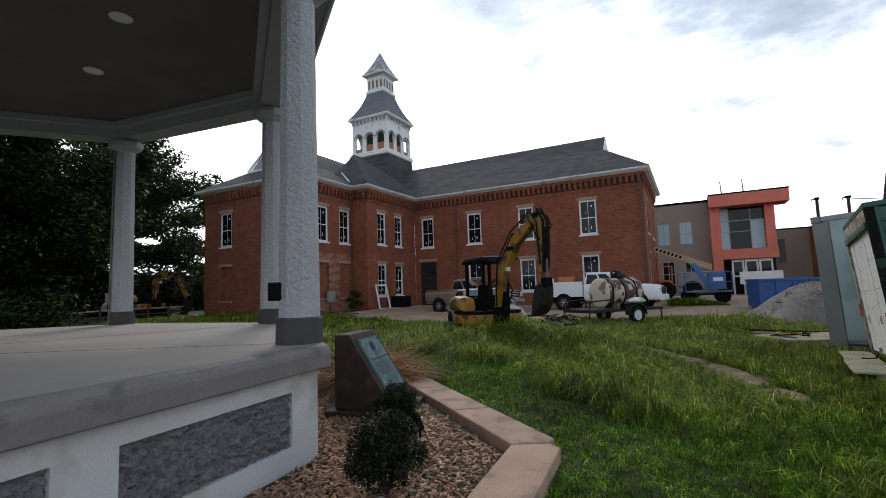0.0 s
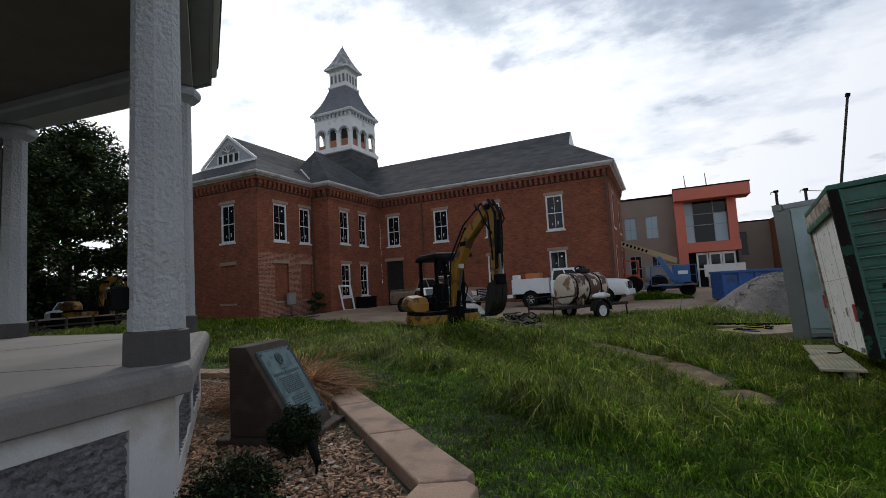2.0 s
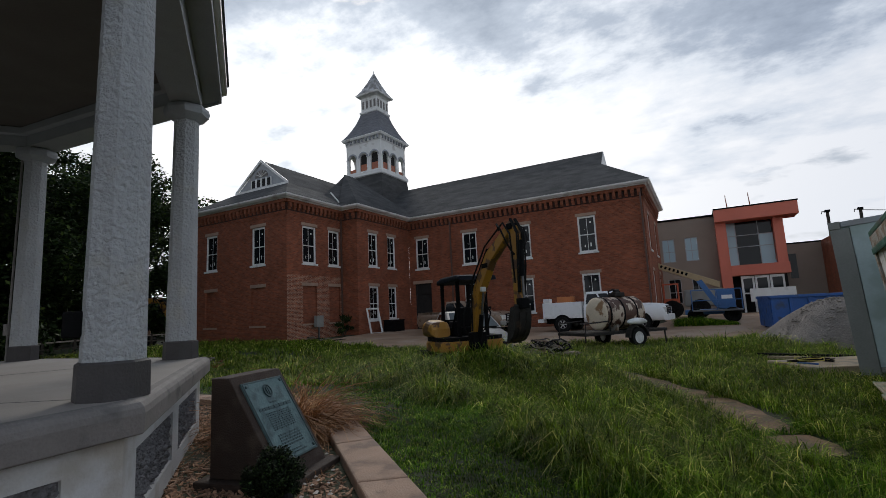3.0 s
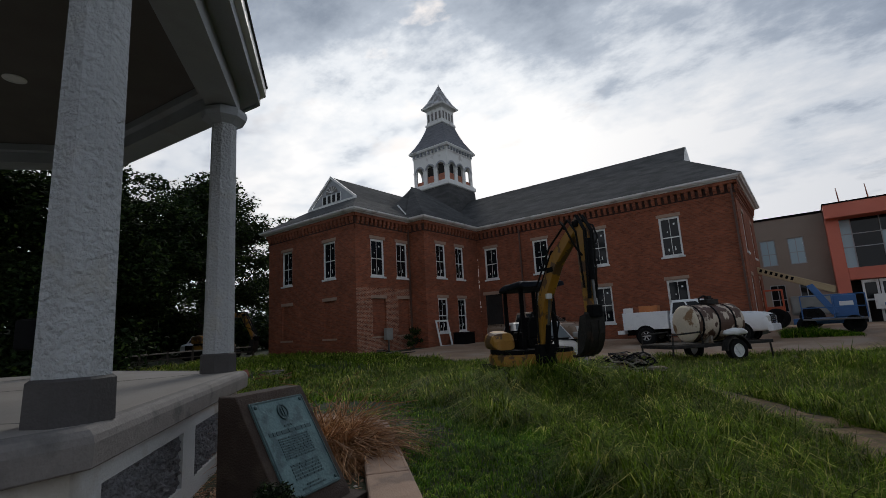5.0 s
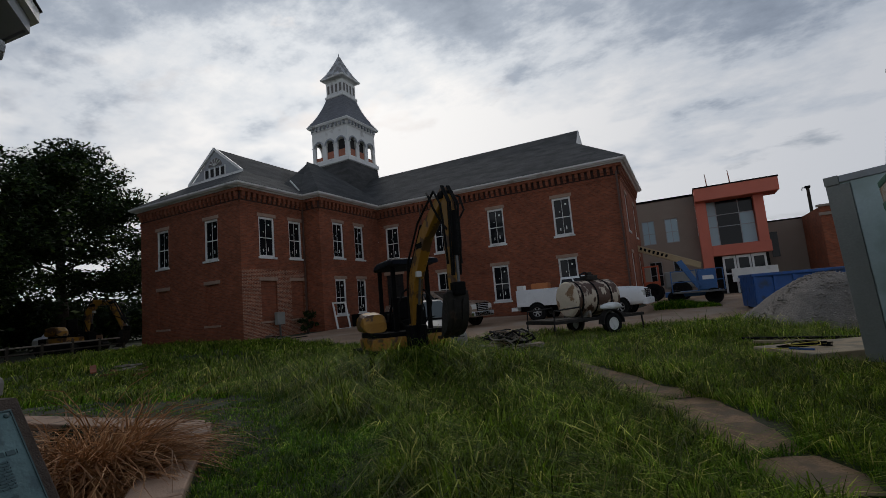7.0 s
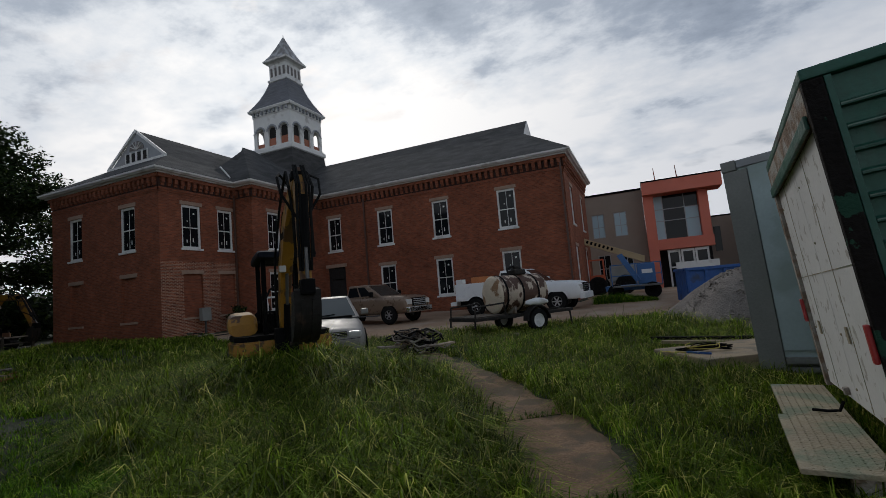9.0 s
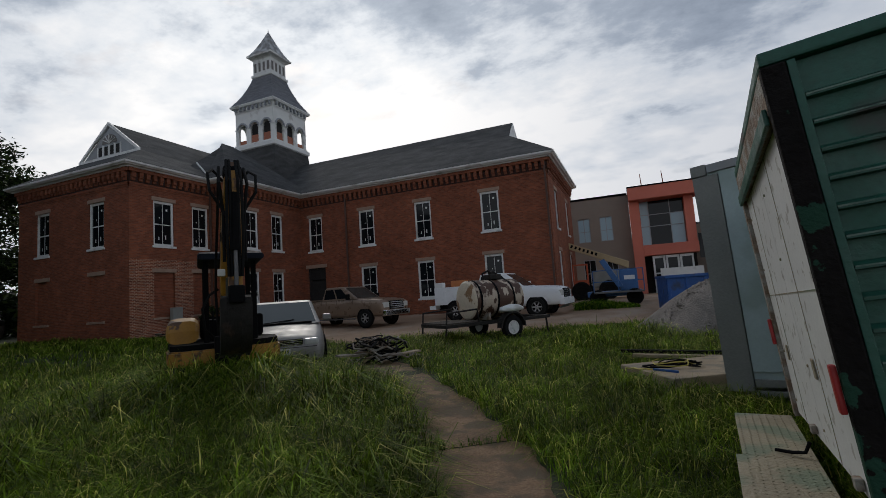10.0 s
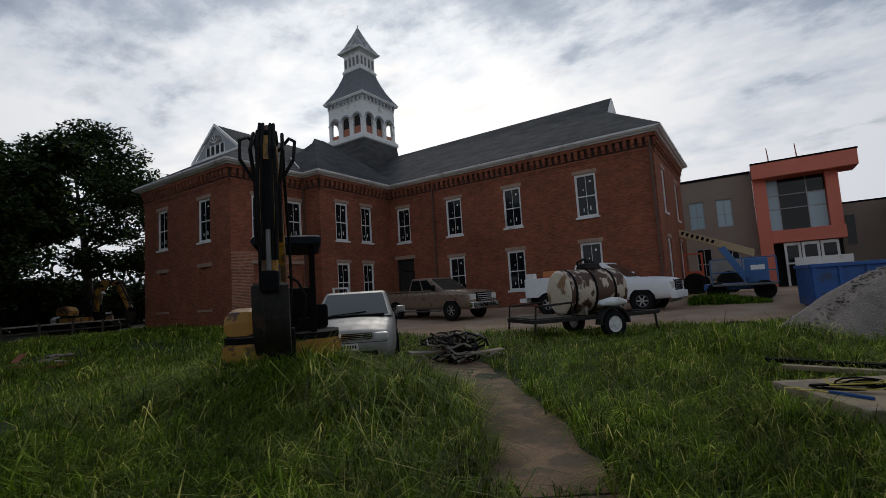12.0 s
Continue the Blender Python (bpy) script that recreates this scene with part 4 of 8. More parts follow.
def build_monument():
    t = thing("monument", pose(-3.62, 4.90, BED_Z, 0, 0, 12), "sloped brown concrete monument with a green bronze plaque", "monument")
    # local x: out of the face, local y: along its width
    bm = bmesh.new()
    extrude_profile(bm, [(-0.26, 0.09), (0.46, 0.09), (0.44, 0.14), (-0.07, 0.945), (-0.26, 0.945)], -0.36, 0.36, bevel=0.012)
    part("block", bm, MONU, t)
    part("footing", boxes((-0.36, -0.45, -0.05, 0.58, 0.45, 0.088), bevel=0.02), MONU, t)
    # the plate lies on the sloped face
    a, b = Vector((-0.07, 0, 0.945)), Vector((0.44, 0, 0.14))
    d = (b - a).normalized()
    n = Vector((-d.z, 0, d.x))
    if n.x < 0:
        n = -n
    fm = Matrix.Translation(a) @ Matrix(((0, -d.x, n.x, 0), (1, 0, 0, 0), (0, -d.z, n.z, 0), (0, 0, 0, 1)))  # x: width, y: up the slope, z: outwards

    def onface(name, specs, mat, parent, bevel=0.0, label=""):
        return part(name, boxes(*specs, bevel=bevel, m=fm), mat, parent, label)
    W, top, bot = 0.285, -0.085, -0.885
    plate = onface("bronze_plate", [(-W, bot, 0.002, W, top, 0.022)], BRONZE, t, 0.004, "green bronze plaque")
    onface("border", [(-W + 0.006, top - 0.016, 0.023, W - 0.006, top - 0.006, 0.029), (-W + 0.006, bot + 0.006, 0.023, W - 0.006, bot + 0.016, 0.029), (-W + 0.006, bot + 0.017, 0.023, -W + 0.015, top - 0.017, 0.029), (W - 0.015, bot + 0.017, 0.023, W - 0.006, top - 0.017, 0.029)], BRONZE_HI, plate)
    for sx in (-1, 1):
        for y in (top - 0.045, bot + 0.045):
            part("bolt", lathe(bmesh.new(), [(0.016, 0.023), (0.014, 0.032), (0.005, 0.036)], 12, fm @ Matrix.Translation((sx * (W - 0.042), y, 0))), BRONZE_HI, plate)
    em = lathe(bmesh.new(), [(0.062, 0.023), (0.062, 0.034), (0.050, 0.034), (0.050, 0.026), (0.001, 0.026)], 24, fm @ Matrix.Translation((0, top - 0.125, 0)) @ Matrix.Diagonal((0.85, 1.1, 1, 1)))
    part("emblem", em, BRONZE_HI, plate)
    onface("emblem_relief", [(-0.02, top - 0.16, 0.027, -0.008, top - 0.09, 0.036), (0.004, top - 0.165, 0.027, 0.018, top - 0.085, 0.036), (0.02, top - 0.15, 0.027, 0.03, top - 0.11, 0.034)], BRONZE_HI, plate)
    rnd = random.Random(4)

    def line(y, h, w, gap):
        x, sp = -w, []
        while x < w:
            l = rnd.uniform(0.02, 0.07)
            sp.append((x, y - h, 0.0225, min(w, x + l), y, 0.028))
            x += l + gap
        onface("text_line", sp, BRONZE_HI, plate)
    line(top - 0.235, 0.014, 0.045, 0.008)
    line(top - 0.275, 0.030, 0.225, 0.012)
    for i in range(9):
        line(top - 0.335 - i * 0.020, 0.011, 0.16, 0.007)
    for i in range(5):
        line(top - 0.555 - i * 0.026, 0.016, 0.15, 0.007)
    line(top - 0.72, 0.012, 0.07, 0.007)
    line(top - 0.745, 0.012, 0.13, 0.007)


build_monument()


def blob_leaves(bm, centre, r, n, size, rnd, squash=1.0, shell=0.55):
    """Many small leaf faces filling an uneven round clump."""
    for _ in range(n):
        d = Vector((rnd.gauss(0, 1), rnd.gauss(0, 1), rnd.gauss(0, 1))).normalized()
        k = r * (shell + (1 - shell) * rnd.random()) * (0.82 + 0.36 * noise.noise((d.x * 2.2 + centre[0], d.y * 2.2 + centre[1], d.z * 2.2 + centre[2])))
        p = Vector(centre) + Vector((d.x * k, d.y * k, d.z * k * squash))
        u = Vector((rnd.gauss(0, 1), rnd.gauss(0, 1), rnd.gauss(0, 0.7))).normalized()
        w = u.cross(d + Vector((rnd.gauss(0, 0.5), rnd.gauss(0, 0.5), rnd.gauss(0, 0.5)))).normalized()
        s = size * rnd.uniform(0.6, 1.3)
        vs = [bm.verts.new(p + q) for q in (-u * s, w * s * 0.45, u * s, -w * s * 0.45)]
        bm.faces.new(vs)


def shrub(x, y, r, h, seed):
    rnd = random.Random(seed)
    t = thing("boxwood_shrub", pose(x, y, BED_Z), "small dark clipped boxwood shrub in the wood-chip bed", "shrub", "shrubs in the bed")
    bm = bmesh.new()
    for _ in range(7):
        a = rnd.uniform(0, 6.28)
        rod(bm, (0, 0, 0), (math.cos(a) * r * 0.5, math.sin(a) * r * 0.5, h * 0.7), 0.012, 0.005, 5)
    part("stem", bm, BARK, t)
    bm = bmesh.new()
    blob_leaves(bm, (0, 0, h * 0.52), r * 0.92, 11000, 0.013, rnd, h * 0.5 / (r * 0.92), 0.2)
    for _ in range(26):
        a, z = rnd.uniform(0, 6.28), rnd.uniform(0.2, 0.95)
        rr = r * math.sin(math.pi * min(0.95, 0.12 + z * 0.82)) * 0.78
        blob_leaves(bm, (rr * math.cos(a), rr * math.sin(a), h * (0.12 + 0.8 * z)), r * 0.26, 260, 0.011, rnd)
    part("foliage", bm, BOX, t)


shrub(-2.86, 4.38, 0.26, 0.49, 1)
shrub(-2.02, 2.98, 0.32, 0.62, 2)
shrub(-5.35, 6.25, 0.24, 0.45, 3)


def blades(rows, name, mat, label, category, kind="stuff"):
    """rows: base (n,3), direction (n,2), height, width, lean arrays -> one mesh of bent blades, three faces each."""
    base, dirs, h, w, lean = rows
    n = len(h)
    side = np.stack([-dirs[:, 1], dirs[:, 0], np.zeros(n)], 1) * w[:, None]
    fwd = np.stack([dirs[:, 0], dirs[:, 1], np.zeros(n)], 1)
    up = np.zeros((n, 3))
    up[:, 2] = 1
    mid = base + up * (h * 0.55)[:, None] + fwd * (h * lean * 0.26)[:, None]
    tip = base + up * (h * np.clip(1 - 0.45 * lean, 0.22, 1))[:, None] + fwd * (h * lean * 0.85)[:, None]
    v = np.stack([base - side, base + side, mid + side * 0.8, mid - side * 0.8, tip], 1).reshape(-1, 3)
    i = np.arange(n)[:, None] * 5
    me = bpy.data.meshes.new(name)
    me.vertices.add(n * 5)
    me.vertices.foreach_set("co", v.astype(np.float32).ravel())
    loops = np.concatenate([i + np.array([[0, 1, 2, 3]]), i + np.array([[3, 2, 4]])], 1)
    me.loops.add(n * 7)
    me.loops.foreach_set("vertex_index", loops.astype(np.int32).ravel())
    me.polygons.add(n * 2)
    starts = (np.arange(n)[:, None] * 7 + np.array([[0, 4]])).ravel()
    me.polygons.foreach_set("loop_start", starts.astype(np.int32))
    me.update(calc_edges=True)
    me.validate()
    me.materials.append(mat)
    return tagged(new(name, me), label, category, kind=kind)


def dry_clump():
    rng = np.random.default_rng(5)
    n = 4200
    a = rng.uniform(0, 2 * np.pi, n)
    r = np.sqrt(rng.random(n)) * 0.34
    c = np.array([-4.50, 6.10, BED_Z])
    # arching dry leaves, as chains of three blades
    t = thing("dry_grass_clump", pose(*c), "clump of dry brown arching grass beside the monument", "dead grass")
    bm = bmesh.new()
    rnd = random.Random(7)
    for i in range(n):
        ang, rad = float(a[i]), float(r[i])
        p = Vector((rad * math.cos(ang), rad * math.sin(ang), 0))
        out = Vector((math.cos(ang + rnd.gauss(0, 0.6)), math.sin(ang + rnd.gauss(0, 0.6)), 0))
        v = Vector((out.x * rnd.uniform(-0.3, 0.6), out.y * rnd.uniform(-0.3, 0.6), 1)).normalized()
        L, w = rnd.uniform(0.50, 1.10), rnd.uniform(0.004, 0.014)
        side = Vector((-out.y, out.x, rnd.gauss(0, 0.3))).normalized() * w
        prev = [bm.verts.new(p - side), bm.verts.new(p + side)]
        k = 5
        bend = rnd.uniform(0.7, 2.0)
        for s in range(1, k + 1):
            v = (v + out * 0.32 * bend - Vector((0, 0, 0.34 * bend))).normalized()
            p = p + (v + Vector((rnd.gauss(0, 0.42), rnd.gauss(0, 0.42), rnd.gauss(0, 0.12)))) * (L / k)
            if p.z < 0.01:
                p.z = 0.01
            q = side * (1 - s / (k + 1))
            cur = [bm.verts.new(p - q), bm.verts.new(p + q)]
            bm.faces.new((prev[0], prev[1], cur[1], cur[0]))
            prev = cur
    part("dry_leaves", bm, STRAW, t)
    # leaves that have fallen flat round the foot
    bm = bmesh.new()
    for i in range(260):
        ang, rad, turn = rnd.uniform(0, 6.28), rnd.uniform(0.2, 0.62), rnd.uniform(0, 6.28)
        p = Vector((rad * math.cos(ang), rad * math.sin(ang), rnd.uniform(0.04, 0.07)))
        d, L = Vector((math.cos(turn), math.sin(turn), rnd.uniform(-0.05, 0.12))), rnd.uniform(0.08, 0.22)
        side = Vector((-d.y, d.x, 0)) * rnd.uniform(0.003, 0.007)
        poly(bm, p - side, p + side, p + d * L + side * 0.3, p + d * L - side * 0.3)
    part("fallen_leaves", bm, STRAW, t)


dry_clump()


def spot_lamp():
    t = thing("garden_spotlight", pose(-2.42, 4.12, BED_Z), "small black garden spotlight aimed at the monument", "spotlight")
    part("stake", rod(bmesh.new(), (0, 0, -0.03), (0, 0, 0.12), 0.012), BLACK, t)
    bm = bmesh.new()
    rod(bm, (0.03, -0.02, 0.13), (-0.09, 0.06, 0.22), 0.028, 0.042, 12)
    part("lamp_head", bm, BLACK, t)


spot_lamp()
ob = thing("outlet_box", pose(-3.44, 3.30, 1.74, 0, 0, 45), "black electrical outlet box fixed to the column", "outlet box")
part("box_body", boxes((-0.075, -0.085, -0.085, 0.065, 0.02, 0.085), bevel=0.012), BLACK, ob)
part("box_cover", boxes((-0.068, -0.10, -0.076, 0.058, -0.086, 0.076), bevel=0.005), BLACK, ob)


def build_mulch():
    rng = np.random.default_rng(11)
    n = 26000
    ang = np.radians(rng.uniform(-42, 100, n))
    k = np.floor((ang - CA) / (np.pi / 4))
    rel_a = ang - CA - k * np.pi / 4 - np.pi / 8
    inr = np.cos(np.pi / 8) / np.cos(rel_a)
    rad = np.sqrt(rng.uniform(4.95 ** 2, 6.56 ** 2, n)) * inr
    x, y = CC.x + rad * np.cos(ang), CC.y + rad * np.sin(ang)
    z = BED_Z + rng.uniform(0.0, 0.035, n)
    L, W, H = rng.uniform(0.010, 0.040, n), rng.uniform(0.004, 0.013, n), rng.uniform(0.003, 0.008, n)
    yaw, tilt = rng.uniform(0, 6.28, n), rng.normal(0, 0.3, n)
    cu = np.array([[sx, sy, sz] for sz in (-1, 1) for sy in (-1, 1) for sx in (-1, 1)], float)
    pts = cu[None] * np.stack([L, W, H], 1)[:, None]
    pts[:, :, 2] += pts[:, :, 0] * tilt[:, None]
    c, s = np.cos(yaw)[:, None], np.sin(yaw)[:, None]
    px, py = pts[:, :, 0] * c - pts[:, :, 1] * s, pts[:, :, 0] * s + pts[:, :, 1] * c
    v = np.stack([px + x[:, None], py + y[:, None], pts[:, :, 2] + z[:, None] + 0.004], 2).reshape(-1, 3)
    f = np.array([(4, 5, 7, 6), (0, 1, 5, 4), (2, 6, 7, 3), (0, 4, 6, 2), (1, 3, 7, 5)])
    me = bpy.data.meshes.new("mulch")
    me.from_pydata(v.tolist(), [], (np.arange(n)[:, None, None] * 8 + f[None]).reshape(-1, 4).tolist())
    me.materials.append(MULCH)
    tagged(new("mulch", me), "brown shredded wood-chip mulch covering the bed", "mulch", kind="stuff")


build_mulch()


def pebbles():
    rnd = random.Random(41)
    bm = bmesh.new()
    for _ in range(420):
        a, r = radians(rnd.uniform(-30, 60)), rnd.uniform(5.2, 6.0)
        c = Vector((GC.x + r * math.cos(a), GC.y + r * math.sin(a), BED_Z + 0.038))
        sz = rnd.uniform(0.008, 0.026)
        d = [Vector((sz * rnd.uniform(0.8, 1.3), 0, 0)), Vector((0, sz * rnd.uniform(0.7, 1.1), 0)), Vector((0, 0, sz * 0.6))]
        q = [bm.verts.new(c + v) for v in (d[0], d[0] * 0.6 + d[1] * 0.8, d[1] * 0.9 - d[0] * 0.5, -d[0], -d[0] * 0.5 - d[1] * 0.9, d[0] * 0.6 - d[1] * 0.8)]
        top = bm.verts.new(c + d[2])
        for i in range(6):
            bm.faces.new((q[i], q[(i + 1) % 6], top))
    tagged(part("pebbles", bm, PEBBLE, smooth=True), "pale pebbles scattered among the wood chips", "pebbles", kind="stuff")
    # thin dry weeds coming up through the chips
    rng = np.random.default_rng(8)
    n = 900
    k = rng.integers(0, 16, n)
    ca, cr = np.radians(rng.uniform(-25, 70, 16)), rng.uniform(5.15, 5.95, 16)
    x = GC.x + cr[k] * np.cos(ca[k]) + rng.normal(0, 0.10, n)
    y = GC.y + cr[k] * np.sin(ca[k]) + rng.normal(0, 0.10, n)
    a = rng.uniform(0, 6.28, n)
    blades((np.stack([x, y, np.full(n, BED_Z + 0.02)], 1), np.stack([np.cos(a), np.sin(a)], 1), rng.uniform(0.04, 0.16, n), rng.uniform(0.001, 0.0025, n), rng.uniform(0.6, 1.9, n)), "bed_weeds", STRAW, "thin dry weeds in the wood chips", "weeds")


PEBBLE = material("pale_pebble", (0.50, 0.44, 0.38), 0.8, 0.15, 6, 60, 0.05, island=0.35)
pebbles()

# ---- grass ----
PADS = [(1.16, 13.62, -60, 1.33, 2.43), (2.36, 12.32, -24, 2.5, 4.2)]


def near_walk(x, y):
    d = np.full(x.shape, 9.0)
    for (x0, y0), (x1, y1) in zip(WALK_AXIS[:-1], WALK_AXIS[1:]):
        vx, vy = x1 - x0, y1 - y0
        t = np.clip(((x - x0) * vx + (y - y0) * vy) / (vx * vx + vy * vy), 0, 1)
        d = np.minimum(d, np.hypot(x - x0 - t * vx, y - y0 - t * vy))
    return d


def near_axis(y):
    return np.interp(y, [p[1] for p in WALK_AXIS], [p[0] for p in WALK_AXIS])


def joint(x, y):
    d = np.full(x.shape, 9.0)
    for x0, y0 in [WALK_AXIS[i] for i in WALK_JOINTS]:
        d = np.minimum(d, np.abs((x - x0) * 0.52 - (y - y0) * 0.85) + 9 * (np.hypot(x - x0, y - y0) > 0.6))
    return d


def build_grass():
    rng = np.random.default_rng(3)
    zones = [(-6, 3.5, 0.0, 9.5, 1500), (-3.6, 3.4, 3.2, 9.6, 2600), (-9, 5, 9.5, 13.5, 1500), (-12, 4, 13.5, 19, 760), (-15, -6, 5.5, 13.5, 300), (-20, -6, 19, 24, 170), (-6, 6, 19, 24.5, 520), (-7.5, -3.2, 10.2, 13.6, 600), (-29, -12, 6, 21, 120), (3.5, 12, 3, 24, 110), (-20, -12, 17, 24, 120), (-31, -19, 18, 21, 110)]
    xs, ys, big, tx, ty, tuft = [], [], [], [], [], []
    for x0, x1, y0, y1, d in zones:
        k = 22
        n = int((x1 - x0) * (y1 - y0) * d / k)
        cx, cy = np.repeat(rng.uniform(x0, x1, n), k), np.repeat(rng.uniform(y0, y1, n), k)
        sp = np.repeat(rng.uniform(0.035, 0.12, n), k) * math.sqrt(max(1, 600 / d))
        ox, oy = rng.normal(0, 1, n * k) * sp, rng.normal(0, 1, n * k) * sp
        xs.append(cx + ox)
        ys.append(cy + oy)
        tx.append(ox)
        ty.append(oy)
        tuft.append(np.repeat(rng.uniform(0.55, 1.35, n), k))
        big.append(np.full(n * k, math.sqrt(600 / d)))
    x, y, big = np.concatenate(xs), np.concatenate(ys), np.clip(np.concatenate(big), 0.75, 1.9)
    tx, ty, tuft = np.concatenate(tx), np.concatenate(ty), np.concatenate(tuft)
    # clear of the bed, walk, drive and pads
    dx, dy = x - CC.x, y - CC.y
    ang = np.arctan2(dy, dx)
    k = np.floor((ang - CA) / (np.pi / 4))
    r8 = np.hypot(dx, dy) * np.cos(ang - CA - k * np.pi / 4 - np.pi / 8) / np.cos(np.pi / 8)
    keep = r8 > 7.07
    dw = near_walk(x, y)
    edge = np.interp(y, [p[1] for p in WALK_AXIS], WALK_HALF) - 0.17
    keep &= (dw > edge + 0.16 * np.sin(x * 5.1) * np.cos(y * 4.3) + 0.12 * rng.random(len(x))) | (joint(x, y) < 0.10 * rng.random(len(x)))
    # footprints of the pad and the container: corner, turn, length and width
    for px, py, turn, lx, ly in PADS:
        c, s = math.cos(radians(turn)), math.sin(radians(turn))
        u, v = (x - px) * c + (y - py) * s, -(x - px) * s + (y - py) * c
        keep &= ~((u > -0.03) & (u < lx) & (v > -0.03) & (v < ly))
    on_drive = np.array([inside(DRIVE_PTS, float(u), float(v)) for u, v in zip(x, y)])
    keep &= ~on_drive
    keep &= ~((x > -31.5) & (x < -19) & (y > 20.9))
    x, y, big, r8, dw, tx, ty, tuft = x[keep], y[keep], big[keep], r8[keep], dw[keep], tx[keep], ty[keep], tuft[keep]
    n = len(x)
    clump = np.array([noise.noise((a * 0.55, b * 0.55, 2.0)) + 0.55 * noise.noise((a * 1.9, b * 1.9, 9.0)) for a, b in zip(x, y)])
    # mown beside the curb, then a ragged front of rank growth
    lawn = np.clip((r8 - 8.45 + 0.55 * clump) / 0.45, 0, 1)
    rise = np.clip((y - 5.0) / 3, 0, 1)
    east = np.clip((x - near_axis(y) - 0.4) / 0.6, 0, 1) * (y > 6)
    h = (0.060 + lawn * (0.06 + 0.10 * rise * (1 - 0.4 * east) + 0.26 * (1 - 0.4 * east) * np.clip(clump + 0.15, 0, 1))) * rng.uniform(0.6, 1.4, n) * tuft
    # rank growth in patches
    for cx, cy, cr, add in ((-1.6, 9.8, 1.6, 0.16), (-3.9, 10.9, 1.3, 0.40), (-5.6, 10.9, 1.2, 0.30), (0.5, 16.8, 1.1, 0.95), (1.6, 18.2, 1.0, 0.75), (-5.0, 11.3, 1.0, 0.42), (-6.2, 12.2, 0.8, 0.40), (-4.0, 11.8, 0.7, 0.40), (-5.8, 13.2, 2.0, 0.12), (2.9, 8.0, 1.1, 0.18), (1.3, 11.6, 0.9, 0.12), (-3.2, 8.2, 1.3, 0.12), (2.6, 11.6, 0.8, 0.25), (-1.5, 9.7, 0.7, 0.20), (-2.6, 11.6, 1.0, 0.22), (-0.4, 8.6, 0.6, 0.16), (-4.4, 11.0, 0.9, 0.30), (-0.2, 14.9, 0.9, 0.30), (-0.55, 9.7, 0.5, 0.18), (-1.25, 10.9, 0.5, 0.20), (-2.1, 12.0, 0.6, 0.20), (-4.2, 13.6, 0.8, 0.22), (-2.9, 10.2, 1.4, 0.16), (1.9, 15.8, 1.0, 0.22), (1.2, 12.7, 0.5, 0.26), (0.8, 13.5, 0.4, 0.22), (1.9, 12.1, 0.5, 0.30)):
        h += 0.75 * add * np.exp(-((x - cx) ** 2 + (y - cy) ** 2) / cr ** 2) * rng.uniform(0.3, 1.2, n)
    h *= np.clip(dw / 0.45, 0.45, 1)
    w = rng.uniform(0.0026, 0.0072, n) * big * (0.8 + 0.9 * h)
    lean = rng.uniform(0.4, 2.0, n)
    a = np.arctan2(ty, tx) + rng.normal(0, 0.8, n)
    z = np.array([ground_z(float(u), float(v)) for u, v in zip(x, y)]) - 0.01
    base = np.stack([x, y, z], 1)
    dirs = np.stack([np.cos(a), np.sin(a)], 1)
    tall = h > np.where(y > 9.5, 0.20, 0.27)
    for sel, nm, mt, lb in ((~tall, "grass", GRASS, "thick green grass of the unmown yard"), (tall, "tall_weeds", WEED, "tall rank weeds and seeding grass")):
        blades((base[sel], dirs[sel], h[sel], w[sel], lean[sel]), nm, mt, lb, "grass" if nm == "grass" else "weeds")
    # broad low leaves and seed stalks here and there
    m = 5200
    sx, sy = rng.uniform(-7, 4, m), rng.uniform(6.5, 18, m)
    dw = near_walk(sx, sy)
    dx, dy = sx - GC.x, sy - GC.y
    ok = (dw > 0.8) & (np.hypot(dx, dy) > 9.0) & ~((sx > 1.0) & (sy > 8) & (sy < 14.5)) & np.array([not inside(DRIVE_PTS, float(u), float(v)) for u, v in zip(sx, sy)])
    sx, sy = sx[ok], sy[ok]
    m = len(sx)
    z = np.array([ground_z(float(u), float(v)) for u, v in zip(sx, sy)])
    a = rng.uniform(0, 2 * np.pi, m)
    blades((np.stack([sx, sy, z], 1), np.stack([np.cos(a), np.sin(a)], 1), rng.uniform(0.28, 0.62, m), rng.uniform(0.0012, 0.0026, m), rng.uniform(0.2, 0.9, m)), "seed_stalks", STRAWG, "pale dry seed stalks among the grass", "grass stalks")


def build_bank():
    """Rank weeds at the far side of the drive, before the machines."""
    rng = np.random.default_rng(14)
    n = 5200
    x, y = rng.uniform(-1.3, 1.6, n), 30.0 + rng.normal(0, 0.35, n)
    z = np.array([ground_z(float(u), float(v)) for u, v in zip(x, y)])
    a = rng.uniform(0, 6.28, n)
    h = rng.uniform(0.25, 0.75, n) * np.clip(1.15 - np.abs(x + 0.5) / 2.4, 0.2, 1)
    blades((np.stack([x, y, z], 1), np.stack([np.cos(a), np.sin(a)], 1), h, rng.uniform(0.006, 0.014, n), rng.uniform(0.4, 1.6, n)), "bank_weeds", GRASS, "rank weeds on the bank beyond the drive", "weeds")


build_bank()
STRAWG = leaf_material("pale_stalks", (0.19, 0.185, 0.085), 0.4, 0.3, (0.30, 0.25, 0.13))
build_grass()


